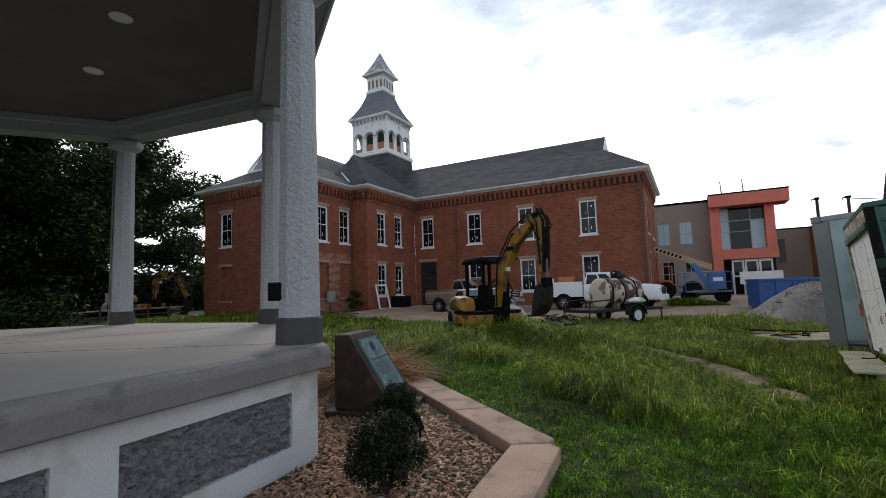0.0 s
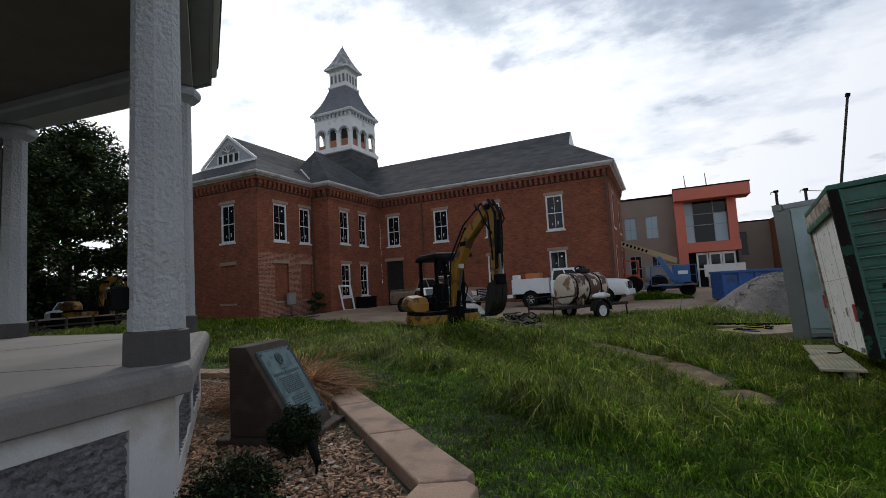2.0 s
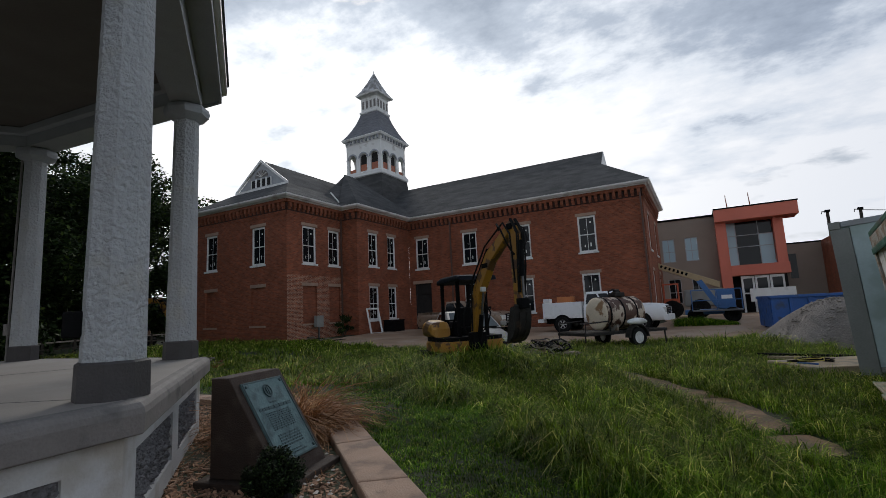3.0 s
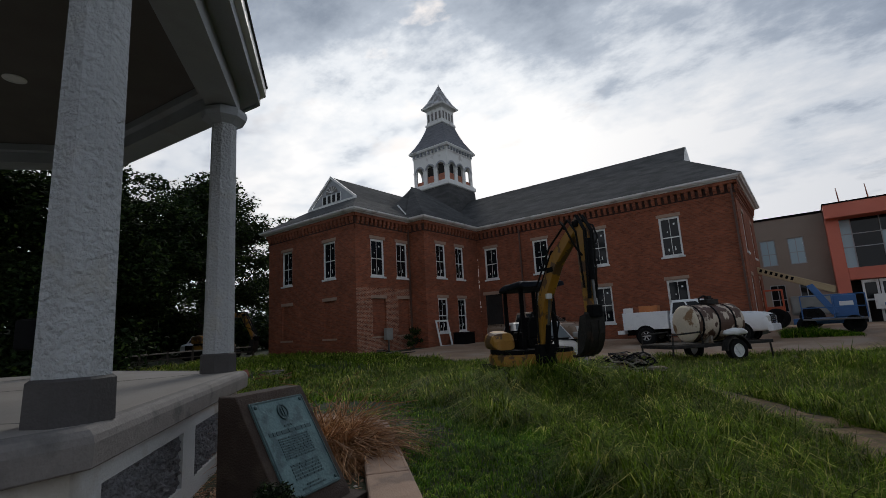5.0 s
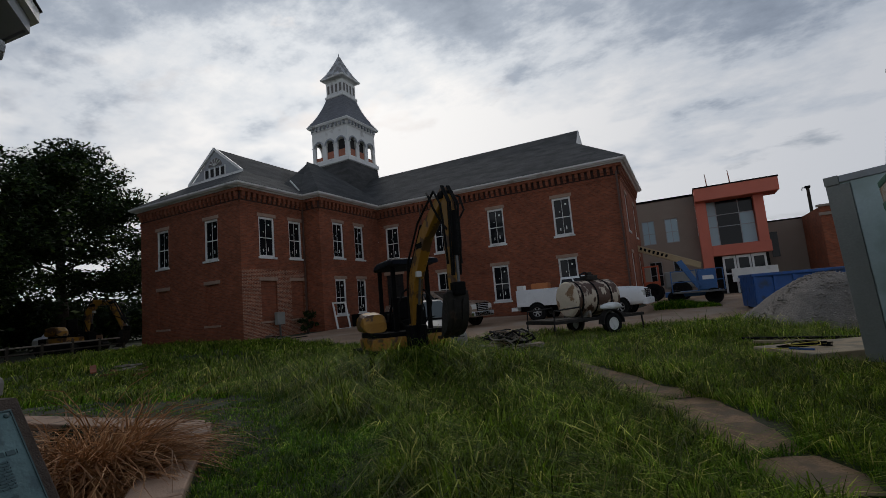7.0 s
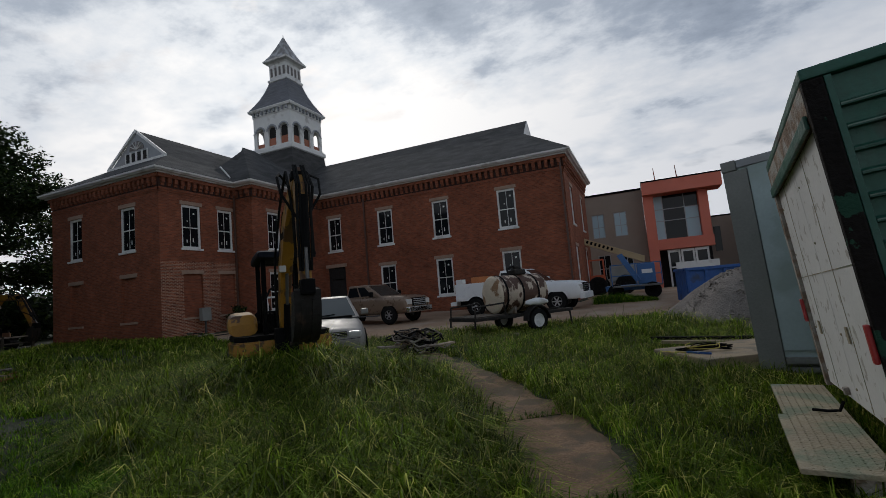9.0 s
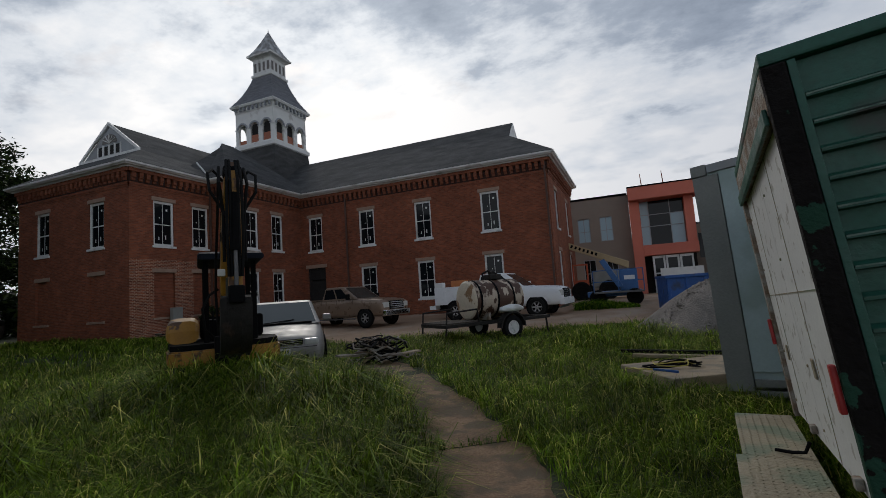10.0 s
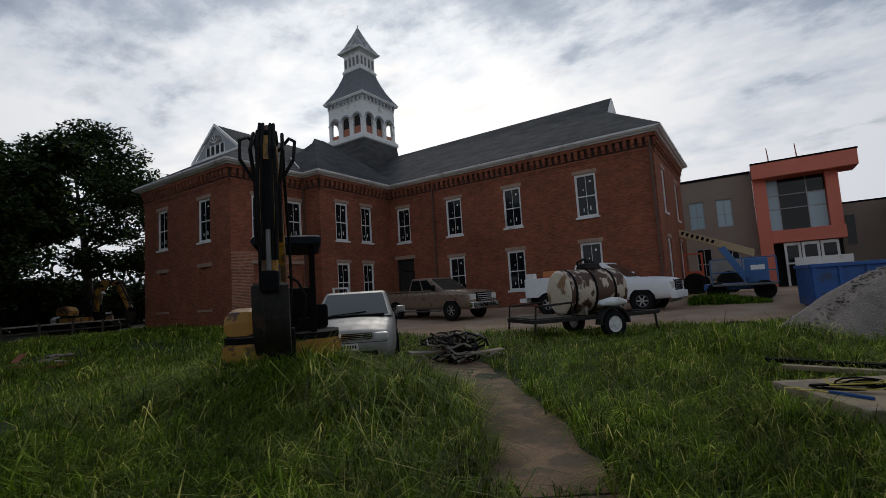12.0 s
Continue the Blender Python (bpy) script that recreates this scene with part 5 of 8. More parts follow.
# ---- trees ----
def tree(x, y, h, r, seed, leaves=14000, size=0.16, trunk=0.28, low=0.12, name_label="tall dark green tree with a broad uneven crown"):
    rnd = random.Random(seed)
    t = thing("tree", pose(x, y, ground_z(x, y) - 0.05), name_label, "tree", "trees west of the yard")
    bm = bmesh.new()
    tips = []
    p, d = Vector((0, 0, 0)), Vector((rnd.gauss(0, 0.05), rnd.gauss(0, 0.05), 1))
    n = 7
    for i in range(n):
        q = p + d.normalized() * (h * 0.8 / n)
        rod(bm, p, q, trunk * (1 - i / n) + 0.03, trunk * (1 - (i + 1) / n) + 0.03, 8, False)
        if i >= 1:
            for _ in range(4):
                a = rnd.uniform(0, 6.28)
                L = r * rnd.uniform(0.55, 1.0) * (1.05 - 0.55 * abs(i / n - 0.45))
                e = q + Vector((math.cos(a) * L, math.sin(a) * L, L * rnd.uniform(0.05, 0.55)))
                mid = q.lerp(e, 0.5) + Vector((0, 0, 0.25))
                rr = trunk * 0.36 * (1 - i / n) + 0.025
                rod(bm, q, mid, rr, rr * 0.6, 6, False)
                rod(bm, mid, e, rr * 0.6, 0.012, 6, False)
                tips += [(mid, 0.75), (e, 1.0), (q.lerp(e, 0.8), 0.9)]
                for _ in range(2):
                    g = e + Vector((rnd.gauss(0, 0.8), rnd.gauss(0, 0.8), rnd.gauss(0.1, 0.6)))
                    rod(bm, mid, g, rr * 0.35, 0.008, 5, False)
                    tips.append((g, 0.85))
        p = q
        d += Vector((rnd.gauss(0, 0.12), rnd.gauss(0, 0.12), 0.1))
    tips.append((p, 1.0))
    part("trunk", bm, BARK, t)
    tips = [(c, s) for c, s in tips if c.z > h * low]
    per = max(8, leaves // len(tips))
    P = []
    rng = np.random.default_rng(seed)
    for c, s in tips:
        cr = r * 0.30 * s * rnd.uniform(0.7, 1.25)
        m = int(per * rnd.uniform(0.6, 1.4))
        d = rng.normal(0, 1, (m, 3))
        d /= np.linalg.norm(d, axis=1)[:, None]
        P.append(np.array(c)[None] + d * (cr * rng.uniform(0.3, 1.0, m) ** 0.6)[:, None] * np.array([1, 1, 0.55]))
    P = np.concatenate(P)
    m = len(P)
    u = rng.normal(0, 1, (m, 3)) * np.array([1, 1, 0.5])
    u /= np.linalg.norm(u, axis=1)[:, None]
    w = np.cross(u, rng.normal(0, 1, (m, 3)) + np.array([0, 0, 1.2]))
    w /= np.linalg.norm(w, axis=1)[:, None]
    s = (size * rng.uniform(0.5, 1.2, m))[:, None]
    v = np.stack([P - u * s, P + w * s * 0.5, P + u * s, P - w * s * 0.5], 1).reshape(-1, 3)
    me = bpy.data.meshes.new("crown")
    me.from_pydata(v.tolist(), [], (np.arange(m)[:, None] * 4 + np.arange(4)[None]).tolist())
    me.materials.append(LEAVES)
    c = new("crown", me)
    c.parent = t


tree(-43.5, 22.8, 18.2, 6.3, 21, 36000, 0.165, trunk=0.4, low=0.06)
tree(-32.5, 11.0, 10.2, 5.0, 22, 56000, 0.135, low=0.0)
tree(-30.0, 5.0, 13.0, 5.6, 23, 70000, 0.135, low=0.0)
tree(-38.5, 13.5, 12.0, 6.0, 24, 52000, 0.20, low=0.0)
tree(-28.0, -2.0, 13.5, 5.6, 26, 44000, 0.18, low=0.0)
tree(-37.0, 4.0, 13.0, 6.5, 27, 44000, 0.22, low=0.0)
tree(-56.0, 40.0, 19.5, 7.0, 25, 16000, 0.28, low=0.2)


def bushes():
    rnd = random.Random(31)
    bm = bmesh.new()
    for _ in range(330):
        y = rnd.uniform(-8, 19)
        x = -25.5 - rnd.random() * 16 - (6 if y > 14 else 0)
        if y > 12 + 0.2 * (-25.5 - x):
            continue
        r = rnd.uniform(0.8, 2.4)
        blob_leaves(bm, (x, y, ground_z(x, y) + r * 0.55), r, 260, 0.15, rnd, 0.85, 0.3)
    for _ in range(260):
        x, y = rnd.uniform(-62, -44), rnd.uniform(-6, 44)
        r = rnd.uniform(1.8, 4.4)
        blob_leaves(bm, (x, y, ground_z(x, y) + r * 0.7), r, 230, 0.3, rnd, 0.9, 0.3)
    tagged(part("undergrowth", bm, LEAVES), "dark bushy undergrowth beneath the trees", "undergrowth", kind="stuff")
    bm = bmesh.new()
    for i in range(420):
        a = radians(rnd.uniform(70, 290))
        d = rnd.uniform(120, 170)
        r = rnd.uniform(3.5, 6.5)
        blob_leaves(bm, (-10 + d * math.cos(a), 10 + d * math.sin(a), 0.5 + r * 0.4), r, 55, 0.9, rnd, 0.8, 0.3)
    for i in range(160):
        a = radians(rnd.uniform(20, 70))
        d = rnd.uniform(130, 170)
        r = rnd.uniform(3, 5)
        blob_leaves(bm, (-10 + d * math.cos(a), 10 + d * math.sin(a), 0.5 + r * 0.4), r, 55, 0.9, rnd, 0.8, 0.3)
    tagged(part("far_woods", bm, LEAVES), "distant line of dark woods", "woods", kind="stuff")


bushes()


# ---- green trailer body and grey container ----
GREEN = material("peeling_green_paint", (0.016, 0.095, 0.062), 0.5, 0.2, 1.5, 30, 0.08, stain=(0.05, 0.04, 0.035), stain_amt=0.12, stain_scale=1.6)
PEEL = material("flaking_green_black_paint", (0.010, 0.008, 0.007), 0.8, 0.25, 3, 30, 0.2, spec=0.15, stain=(0.022, 0.065, 0.042), stain_amt=0.10, stain_scale=4.5, stain_edge=0.012)
DOORW = material("dirty_white_door", (0.68, 0.68, 0.66), 0.5, 0.06, 1.2, 30, 0.03, stain=(0.42, 0.40, 0.36), stain_amt=0.05, stain_scale=9, stain_edge=0.04)
RUSTY = material("rusty_steel", (0.22, 0.15, 0.10), 0.8, 0.3, 5, 40, 0.3, stain=(0.34, 0.32, 0.28), stain_amt=0.5, stain_scale=6)
PLATE = material("worn_tread_plate", (0.34, 0.285, 0.19), 0.6, 0.15, 2, 50, 0.2, stain=(0.20, 0.235, 0.155), stain_amt=0.35, stain_scale=3)
BLUEGREY = material("pale_blue_grey_panel", (0.42, 0.52, 0.52), 0.5, 0.08, 1.2, 30, 0.03, stain=(0.33, 0.41, 0.39), stain_amt=0.3, stain_scale=1.2)
POSTGREY = material("grey_corner_post", (0.22, 0.225, 0.21), 0.6, 0.12, 2, 40, 0.06)
RIBEDGE = material("worn_rib_edge", (0.15, 0.21, 0.17), 0.5, 0.3, 3, 30, 0.05, stain=(0.03, 0.09, 0.06), stain_amt=0.4, stain_scale=4)
RED = material("red_plastic", (0.40, 0.03, 0.03), 0.35, 0.1, 3, 30, 0)


def build_trailer():
    # local: x along the door end from far to near edge, y out through the side wall's length
    a, b = Vector((2.64, 10.96)), Vector((2.34, 8.58))
    ang = math.degrees(math.atan2(b.y - a.y, b.x - a.x))
    W = (b - a).length
    z0, H, L = 0.40, 2.19, 9.0
    t = thing("box_trailer", pose(a.x, a.y, z0, 5, -3, ang), "old green box trailer with ribbed side and white rear doors", "trailer")
    # local +y points away from the door (to the yard's east)
    part("trailer_body", boxes((0.06, 0.15, 0.0, W - 0.04, L, H - 0.05)), GREEN, t)
    part("trailer_roof", boxes((-0.02, 0.0, H - 0.045, W + 0.01, L, H + 0.03), bevel=0.015), GREEN, t)
    part("corner_post", boxes((W - 0.055, 0.0, 0.0, W + 0.012, 0.11, H - 0.05), bevel=0.012), PEEL, t, "dark corner post with flaking green paint")
    part("corner_post", boxes((-0.012, 0.0, 0.0, 0.055, 0.15, H - 0.05), bevel=0.012), RUSTY, t, "rusty corner post")
    part("header", boxes((0.057, 0.0, H - 0.30, W - 0.057, 0.14, H - 0.05), bevel=0.01), RUSTY, t, "rusty door header")
    part("header_flap", boxes((0.06, -0.025, H - 0.33, W - 0.06, -0.002, H - 0.24), bevel=0.008), GREEN, t, "bent green drip flap")
    for i, (u0, u1) in enumerate(((0.10, W / 2 - 0.004), (W / 2 + 0.004, W - 0.075))):
        d = part("rear_door", boxes((u0, 0.03, 0.03, u1, 0.075, H - 0.31), bevel=0.006), DOORW, t, "dirty white door")
        part("door_seam", boxes((u0 + 0.42, 0.0265, 0.04, u0 + 0.426, 0.029, H - 0.32)), PLATE, d)
        part("door_seam", boxes((u0 + 0.02, 0.026, 1.02, u1 - 0.02, 0.0285, 1.026)), PLATE, d)
        for z in (0.15, 0.55, 1.25, 1.70):
            part("rivet", lathe(bmesh.new(), [(0.011, 0.0), (0.010, 0.006), (0.004, 0.009)], 8, Matrix.Translation((u0 + 0.08, 0.0295, z)) @ pose(0, 0, 0, 90, 0, 0)), PLATE, d)
        part("door_latch", boxes((u0 + 0.30, 0.018, 0.50, u0 + 0.36, 0.028, 0.62), bevel=0.006), PLATE, d)
        part("door_hasp", boxes((u1 - 0.26, -0.01, 0.06, u1 - 0.20, 0.028, 0.12), bevel=0.01), RUSTY, d)
    part("door_jamb", boxes((0.057, 0.0, 0.0, 0.096, 0.1, H - 0.31)), RUSTY, t)
    for u, z in ((W - 0.052, 0.46), (0.056, 0.60)):
        part("marker_lamp", boxes((u - 0.02, -0.03, z, u + 0.03, -0.002, z + 0.22), bevel=0.01), RED, t, "red tail lamp")
    # ribbed side facing the path
    n = 14
    for i in range(n):
        z = 0.10 + i * (H - 0.22) / n
        bm = bmesh.new()
        extrude_profile(bm, [(W - 0.039, z), (W + 0.002, z + 0.004), (W + 0.002, z + 0.020), (W - 0.039, z + 0.042)], 0.153, L)
        rib = part("side_rib", bm, GREEN, t)
        part("rib_edge", boxes((W + 0.0025, 0.154, z + 0.012, W + 0.005, L, z + 0.020)), RIBEDGE, rib, "worn pale edge of the rib")
    part("edge_moulding", boxes((W - 0.038, 0.113, 0.0, W + 0.006, 0.15, H - 0.05), bevel=0.006), GREEN, t)
    part("bottom_rail", boxes((W - 0.038, 0.153, -0.06, W + 0.006, L, 0.07), bevel=0.01), PEEL, t)
    for u, z, s in ((0.55, 1.27, 0.5), (0.30, 0.84, 0.16), (1.25, 1.12, 0.25), (2.4, 0.9, 0.3)):
        part("scrape", boxes((W - 0.038, u, z, W - 0.035, u + s, z + 0.06)), PEEL, t, "patch of bare dark metal")
    for y in (0.7, 5.5, 8.3):
        part("support_block", boxes((0.2, y, -0.62, W - 0.2, y + 0.35, -0.002)), RUSTY, t)
    p = thing("dock_plate", pose(a.x, a.y, z0 - 0.02, 0, 0, ang), "worn tread-plate step lying before the trailer doors", "dock plate")
    part("plate_sheet", boxes((0.02, -0.44, -0.02, 1.15, -0.02, 0.012), bevel=0.005), PLATE, p)
    part("plate_sheet", boxes((1.154, -0.48, -0.02, 2.36, -0.02, 0.012), bevel=0.005), PLATE, p)
    bm = bmesh.new()
    for i in range(44):
        for j in range(8):
            x, y = 0.06 + i * 0.0525, -0.42 + j * 0.052
            box(bm, x, y, 0.0125, x + 0.028, y + 0.010, 0.016)
    part("tread", bm, PLATE, p)["kind"] = "stuff"
    tube(bm := bmesh.new(), [(1.05, -0.24, 0.03), (1.10, -0.15, 0.035), (1.13, -0.08, 0.05), (1.13, -0.05, 0.12)], 0.012)
    part("pull_strap", bm, BLACK, p)
    for x in (0.1, 2.2):
        part("plate_support", boxes((x, -0.24, -0.35, x + 0.12, -0.1, -0.022)), RUSTY, p)


build_trailer()


def build_container():
    t = thing("grey_container", pose(2.36, 12.32, 0.42, 0, -2.5, -24), "pale blue-grey storage container standing in the weeds", "container")
    W, L, H = 2.44, 4.2, 2.53
    part("container_body", boxes((0.03, 0.03, 0.02, W, L, H - 0.06)), BLUEGREY, t)
    part("corner_post", boxes((-0.005, -0.01, -0.12, 0.27, 0.06, H - 0.13), bevel=0.01), POSTGREY, t, "wide grey corner post")
    part("corner_casting", boxes((-0.012, -0.02, H - 0.125, 0.16, 0.2, H + 0.01), bevel=0.012), POSTGREY, t)
    part("top_rail", boxes((0.165, -0.012, H - 0.10, W, 0.06, H), bevel=0.008), SIDING, t)
    part("door_panel", boxes((0.28, 0.0, 0.10, 1.35, 0.028, H - 0.105), bevel=0.006), BLUEGREY, t)
    part("door_panel", boxes((1.36, 0.0, 0.10, W - 0.1, 0.028, H - 0.105), bevel=0.006), BLUEGREY, t)
    part("bottom_rail", boxes((0.28, -0.012, -0.06, W, 0.06, 0.02), bevel=0.008), POSTGREY, t)
    part("bottom_rail", boxes((0.28, -0.012, -0.16, W, 0.06, -0.10), bevel=0.008), POSTGREY, t)
    part("side_edge", boxes((-0.004, 0.065, 0.0, 0.028, 0.12, H - 0.13)), RUSTY, t)
    for y in (0.3, 3.6):
        part("support_block", boxes((0.1, y, -0.45, 2.2, y + 0.3, 0.018)), POSTGREY, t)


build_container()

PADC = material("pale_concrete_pad", (0.36, 0.275, 0.185), 0.88, 0.15, 2, 60, 0.15, stain=(0.24, 0.20, 0.15), stain_amt=0.35, stain_scale=3)


def build_pad():
    t = thing("concrete_pad", pose(1.16, 13.62, 0.40, 0, 0, -60), "low weathered concrete pad in the grass", "concrete pad")
    part("pad_block", boxes((0, 0, -0.40, 1.30, 2.4, 0.0), bevel=0.02), PADC, t)
    rnd = random.Random(9)
    c = thing("cable_coil", pose(1.85, 13.35, 0.40), "loose coil of black and yellow cable on the concrete pad", "cable")
    for k, (mat, r) in enumerate(((BLACK, 0.010), (BLACK, 0.008), (YEL, 0.007))):
        pts = []
        for i in range(30):
            a = i * 0.42 + k
            rr = 0.27 + 0.09 * math.sin(i * 0.9 + k)
            pts.append((rr * math.cos(a) * 1.1, rr * math.sin(a) * 0.55, 0.02 + 0.012 * k + 0.05 * max(0, math.sin(i * 0.55 + k))))
        part("cable", tube(bmesh.new(), pts, r, 6), mat, c)
    s = thing("yellow_strap", pose(1.45, 13.2, 0.402, 0, 0, -20), "crumpled yellow ratchet strap on the concrete pad", "strap")
    bm = bmesh.new()
    for i in range(7):
        box(bm, -0.2 + i * 0.06, -0.02 + 0.03 * math.sin(i * 2), 0.0, -0.13 + i * 0.06, 0.012 + 0.03 * math.sin(i * 2), 0.006 + 0.004 * (i % 2))
    part("webbing", bm, YEL, s)
    l = thing("spirit_level", pose(1.75, 13.0, 0.402, 0, 0, -35), "blue spirit level lying on the concrete pad", "tool")
    part("level_bar", boxes((-0.18, -0.012, 0, 0.18, 0.012, 0.03), bevel=0.004), BLUE, l)
    for k, (x, y, z) in enumerate(((1.9, 15.0, 0.0), (1.7, 15.35, 0.03))):
        b = thing("timber_length", pose(x, y, ground_z(x, y) + 0.16 + z, 0, 0, -14), "long grey timber lying behind the concrete pad", "timber", "timbers on the grass")
        part("timber", boxes((-0.6, -0.06, -0.03, 2.6, 0.06, 0.03), bevel=0.008), (PADC, BLACK)[k], b)


YEL = material("faded_yellow", (0.55, 0.45, 0.08), 0.6, 0.1, 4, 40, 0.05)
BLUE = material("machine_blue", (0.015, 0.085, 0.30), 0.45, 0.15, 2, 30, 0.05, stain=(0.03, 0.05, 0.10), stain_amt=0.2, stain_scale=2)
build_pad()


# ---- vehicles ----
def paint(name, color, metal=0.3, rough=0.32):
    return material(name, color, rough, 0.05, 1.5, 30, 0.0, metal=metal)


SILVER = paint("silver_car_paint", (0.235, 0.225, 0.21), 0.15, 0.42)
CARGLASS = glass_material("car_glass", (0.035, 0.045, 0.043), 0.06)
CARGLASS.node_tree.nodes["Principled BSDF"].inputs["Specular IOR Level"].default_value = 0.45
BROWNP = paint("brown_truck_paint", (0.22, 0.155, 0.11), 0.25)
WHITEP = paint("white_truck_paint", (0.74, 0.75, 0.76), 0.0)
CATY = material("worn_yellow_paint", (0.36, 0.175, 0.02), 0.5, 0.12, 2, 30, 0.05, stain=(0.11, 0.055, 0.025), stain_amt=0.30, stain_scale=3.2, stain_edge=0.03)
ALLOY = material("alloy_rim", (0.42, 0.42, 0.43), 0.35, 0.08, 6, 40, 0, metal=0.8)
LAMP = glass_material("lamp_lens", (0.55, 0.55, 0.52), 0.12)
STEEL = material("dull_steel", (0.13, 0.13, 0.13), 0.45, 0.12, 5, 40, 0.05, metal=0.7)


def wheel(parent, x, y, r, w, side, rim=ALLOY):
    m = pose(x, y, r, -90 * side, 0, 0)
    k = part("wheel", lathe(bmesh.new(), [(r * 0.60, -w / 2), (r * 0.93, -w / 2), (r, -w * 0.32), (r, w * 0.32), (r * 0.93, w / 2), (r * 0.60, w / 2), (r * 0.58, w * 0.3), (r * 0.58, -w * 0.3)], 28, m, closed=True), BLACKM, parent, smooth=False)
    bm = lathe(bmesh.new(), [(r * 0.59, -w * 0.28), (r * 0.59, -w * 0.42), (r * 0.52, -w * 0.40), (r * 0.48, -w * 0.25), (0.001, -w * 0.22)], 24, m)
    part("rim", bm, {WHITE: WHITE, BLACKM: BLACKM}.get(rim, STEEL), k)
    for i in range(6):
        a = i * math.pi / 3
        bm = boxes((r * 0.10, -r * 0.07, -w * 0.40, r * 0.54, r * 0.07, -w * 0.26), m=m @ pose(0, 0, 0, 0, 0, math.degrees(a)))
        part("spoke", bm, rim, k)
    part("hub", lathe(bmesh.new(), [(r * 0.14, -w * 0.25), (r * 0.13, -w * 0.43), (r * 0.05, -w * 0.46)], 12, m), rim, k)


def slab_on(bm, quad, u0, u1, v0, v1, lift=0.006, thick=0.012):
    """A thin pane on a quad given by corners (bottom-back, bottom-front, top-front, top-back)."""
    a, b, c, d = [Vector(q) for q in quad]
    n = (b - a).cross(d - a).normalized()

    def at(u, v):
        return (a.lerp(b, u)).lerp(d.lerp(c, u), v)
    lo = [at(u0, v0), at(u1, v0), at(u1, v1), at(u0, v1)]
    vs = [bm.verts.new(p + n * h) for h in (lift - thick, lift) for p in lo]
    for f in ((3, 2, 1, 0), (4, 5, 6, 7), (0, 1, 5, 4), (1, 2, 6, 5), (2, 3, 7, 6), (3, 0, 4, 7)):
        bm.faces.new([vs[i] for i in f])
    return bm


def loft_body(stations, n=34):
    """Rounded vehicle body: (x, half width, underside, shoulder height, crown) stations, blended smoothly along x."""
    xs = [st[0] for st in stations]
    bm = bmesh.new()
    rows = []
    for i in range(n + 1):
        f = i / n
        x = xs[0] + (xs[-1] - xs[0]) * (f - 0.09 * math.sin(2 * math.pi * f))
        w, zb, zt, cr = [float(np.interp(x, xs, [st[c] for st in stations])) for c in (1, 2, 3, 4)]
        h = zt - zb
        half = [(0, zb), (w * 0.86, zb), (w * 0.95, zb + 0.05 * h), (w * 0.985, zb + 0.25 * h), (w, zb + 0.52 * h), (w * 0.985, zb + 0.74 * h), (w * 0.955, zb + 0.90 * h), (w * 0.90, zt - 0.01 * h), (w * 0.80, zt + cr * 0.35), (w * 0.45, zt + cr * 0.85), (0, zt + cr)]
        ring = [(y, z) for y, z in half] + [(-y, z) for y, z in half[-2:0:-1]]
        rows.append([bm.verts.new((x, y, z)) for y, z in ring])
    k = len(rows[0])
    for a, b in zip(rows[:-1], rows[1:]):
        for j in range(k):
            bm.faces.new((a[j], a[(j + 1) % k], b[(j + 1) % k], b[j]))
    bm.faces.new(rows[0])
    bm.faces.new(rows[-1][::-1])
    bmesh.ops.recalc_face_normals(bm, faces=bm.faces[:])
    return bm


def greenhouse(parent, mat, xb0, xb1, xt0, xt1, wb, wt, zb, zt, sides, name="cab", round_=0.07):
    bm = bmesh.new()
    B = [(xb0, -wb, zb), (xb1, -wb, zb), (xb1, wb, zb), (xb0, wb, zb)]
    T = [(xt0, -wt, zt), (xt1, -wt, zt), (xt1, wt, zt), (xt0, wt, zt)]
    bv, tv = [bm.verts.new(p) for p in B], [bm.verts.new(p) for p in T]
    bm.faces.new(bv[::-1])
    bm.faces.new(tv)
    for i in range(4):
        bm.faces.new((bv[i], bv[(i + 1) % 4], tv[(i + 1) % 4], tv[i]))
    bmesh.ops.bevel(bm, geom=[e for e in bm.edges if max(v.co.z for v in e.verts) > zb + 0.01], offset=round_, segments=4, profile=0.6, affect="EDGES")
    cab = part(name, bm, mat, parent, smooth=False)
    right = (B[0], B[1], T[1], T[0])
    left = (B[2], B[3], T[3], T[2])
    front = (B[1], B[2], T[2], T[1])
    back = (B[3], B[0], T[0], T[3])
    for u0, u1 in sides:
        part("side_window", slab_on(bmesh.new(), right, u0, u1, 0.10, 0.84), GLASS, cab)
        part("side_window", slab_on(bmesh.new(), left, 1 - u1, 1 - u0, 0.10, 0.84), GLASS, cab)
    part("windscreen", slab_on(bmesh.new(), front, 0.06, 0.94, 0.06, 0.90), CARGLASS, cab)
    part("rear_window", slab_on(bmesh.new(), back, 0.08, 0.92, 0.12, 0.86), CARGLASS, cab)
    return cab


def arch(parent, x, y, r, side):
    # black disc proud of the uncut body side paints in the arch's shade
    bm = lathe(bmesh.new(), [(r, -0.01), (r, 0.012), (r * 0.2, 0.012)], 28, pose(x, y, r * 0.86, 90 * -side, 0, 0))
    part("wheel_well", bm, BLACK, parent)


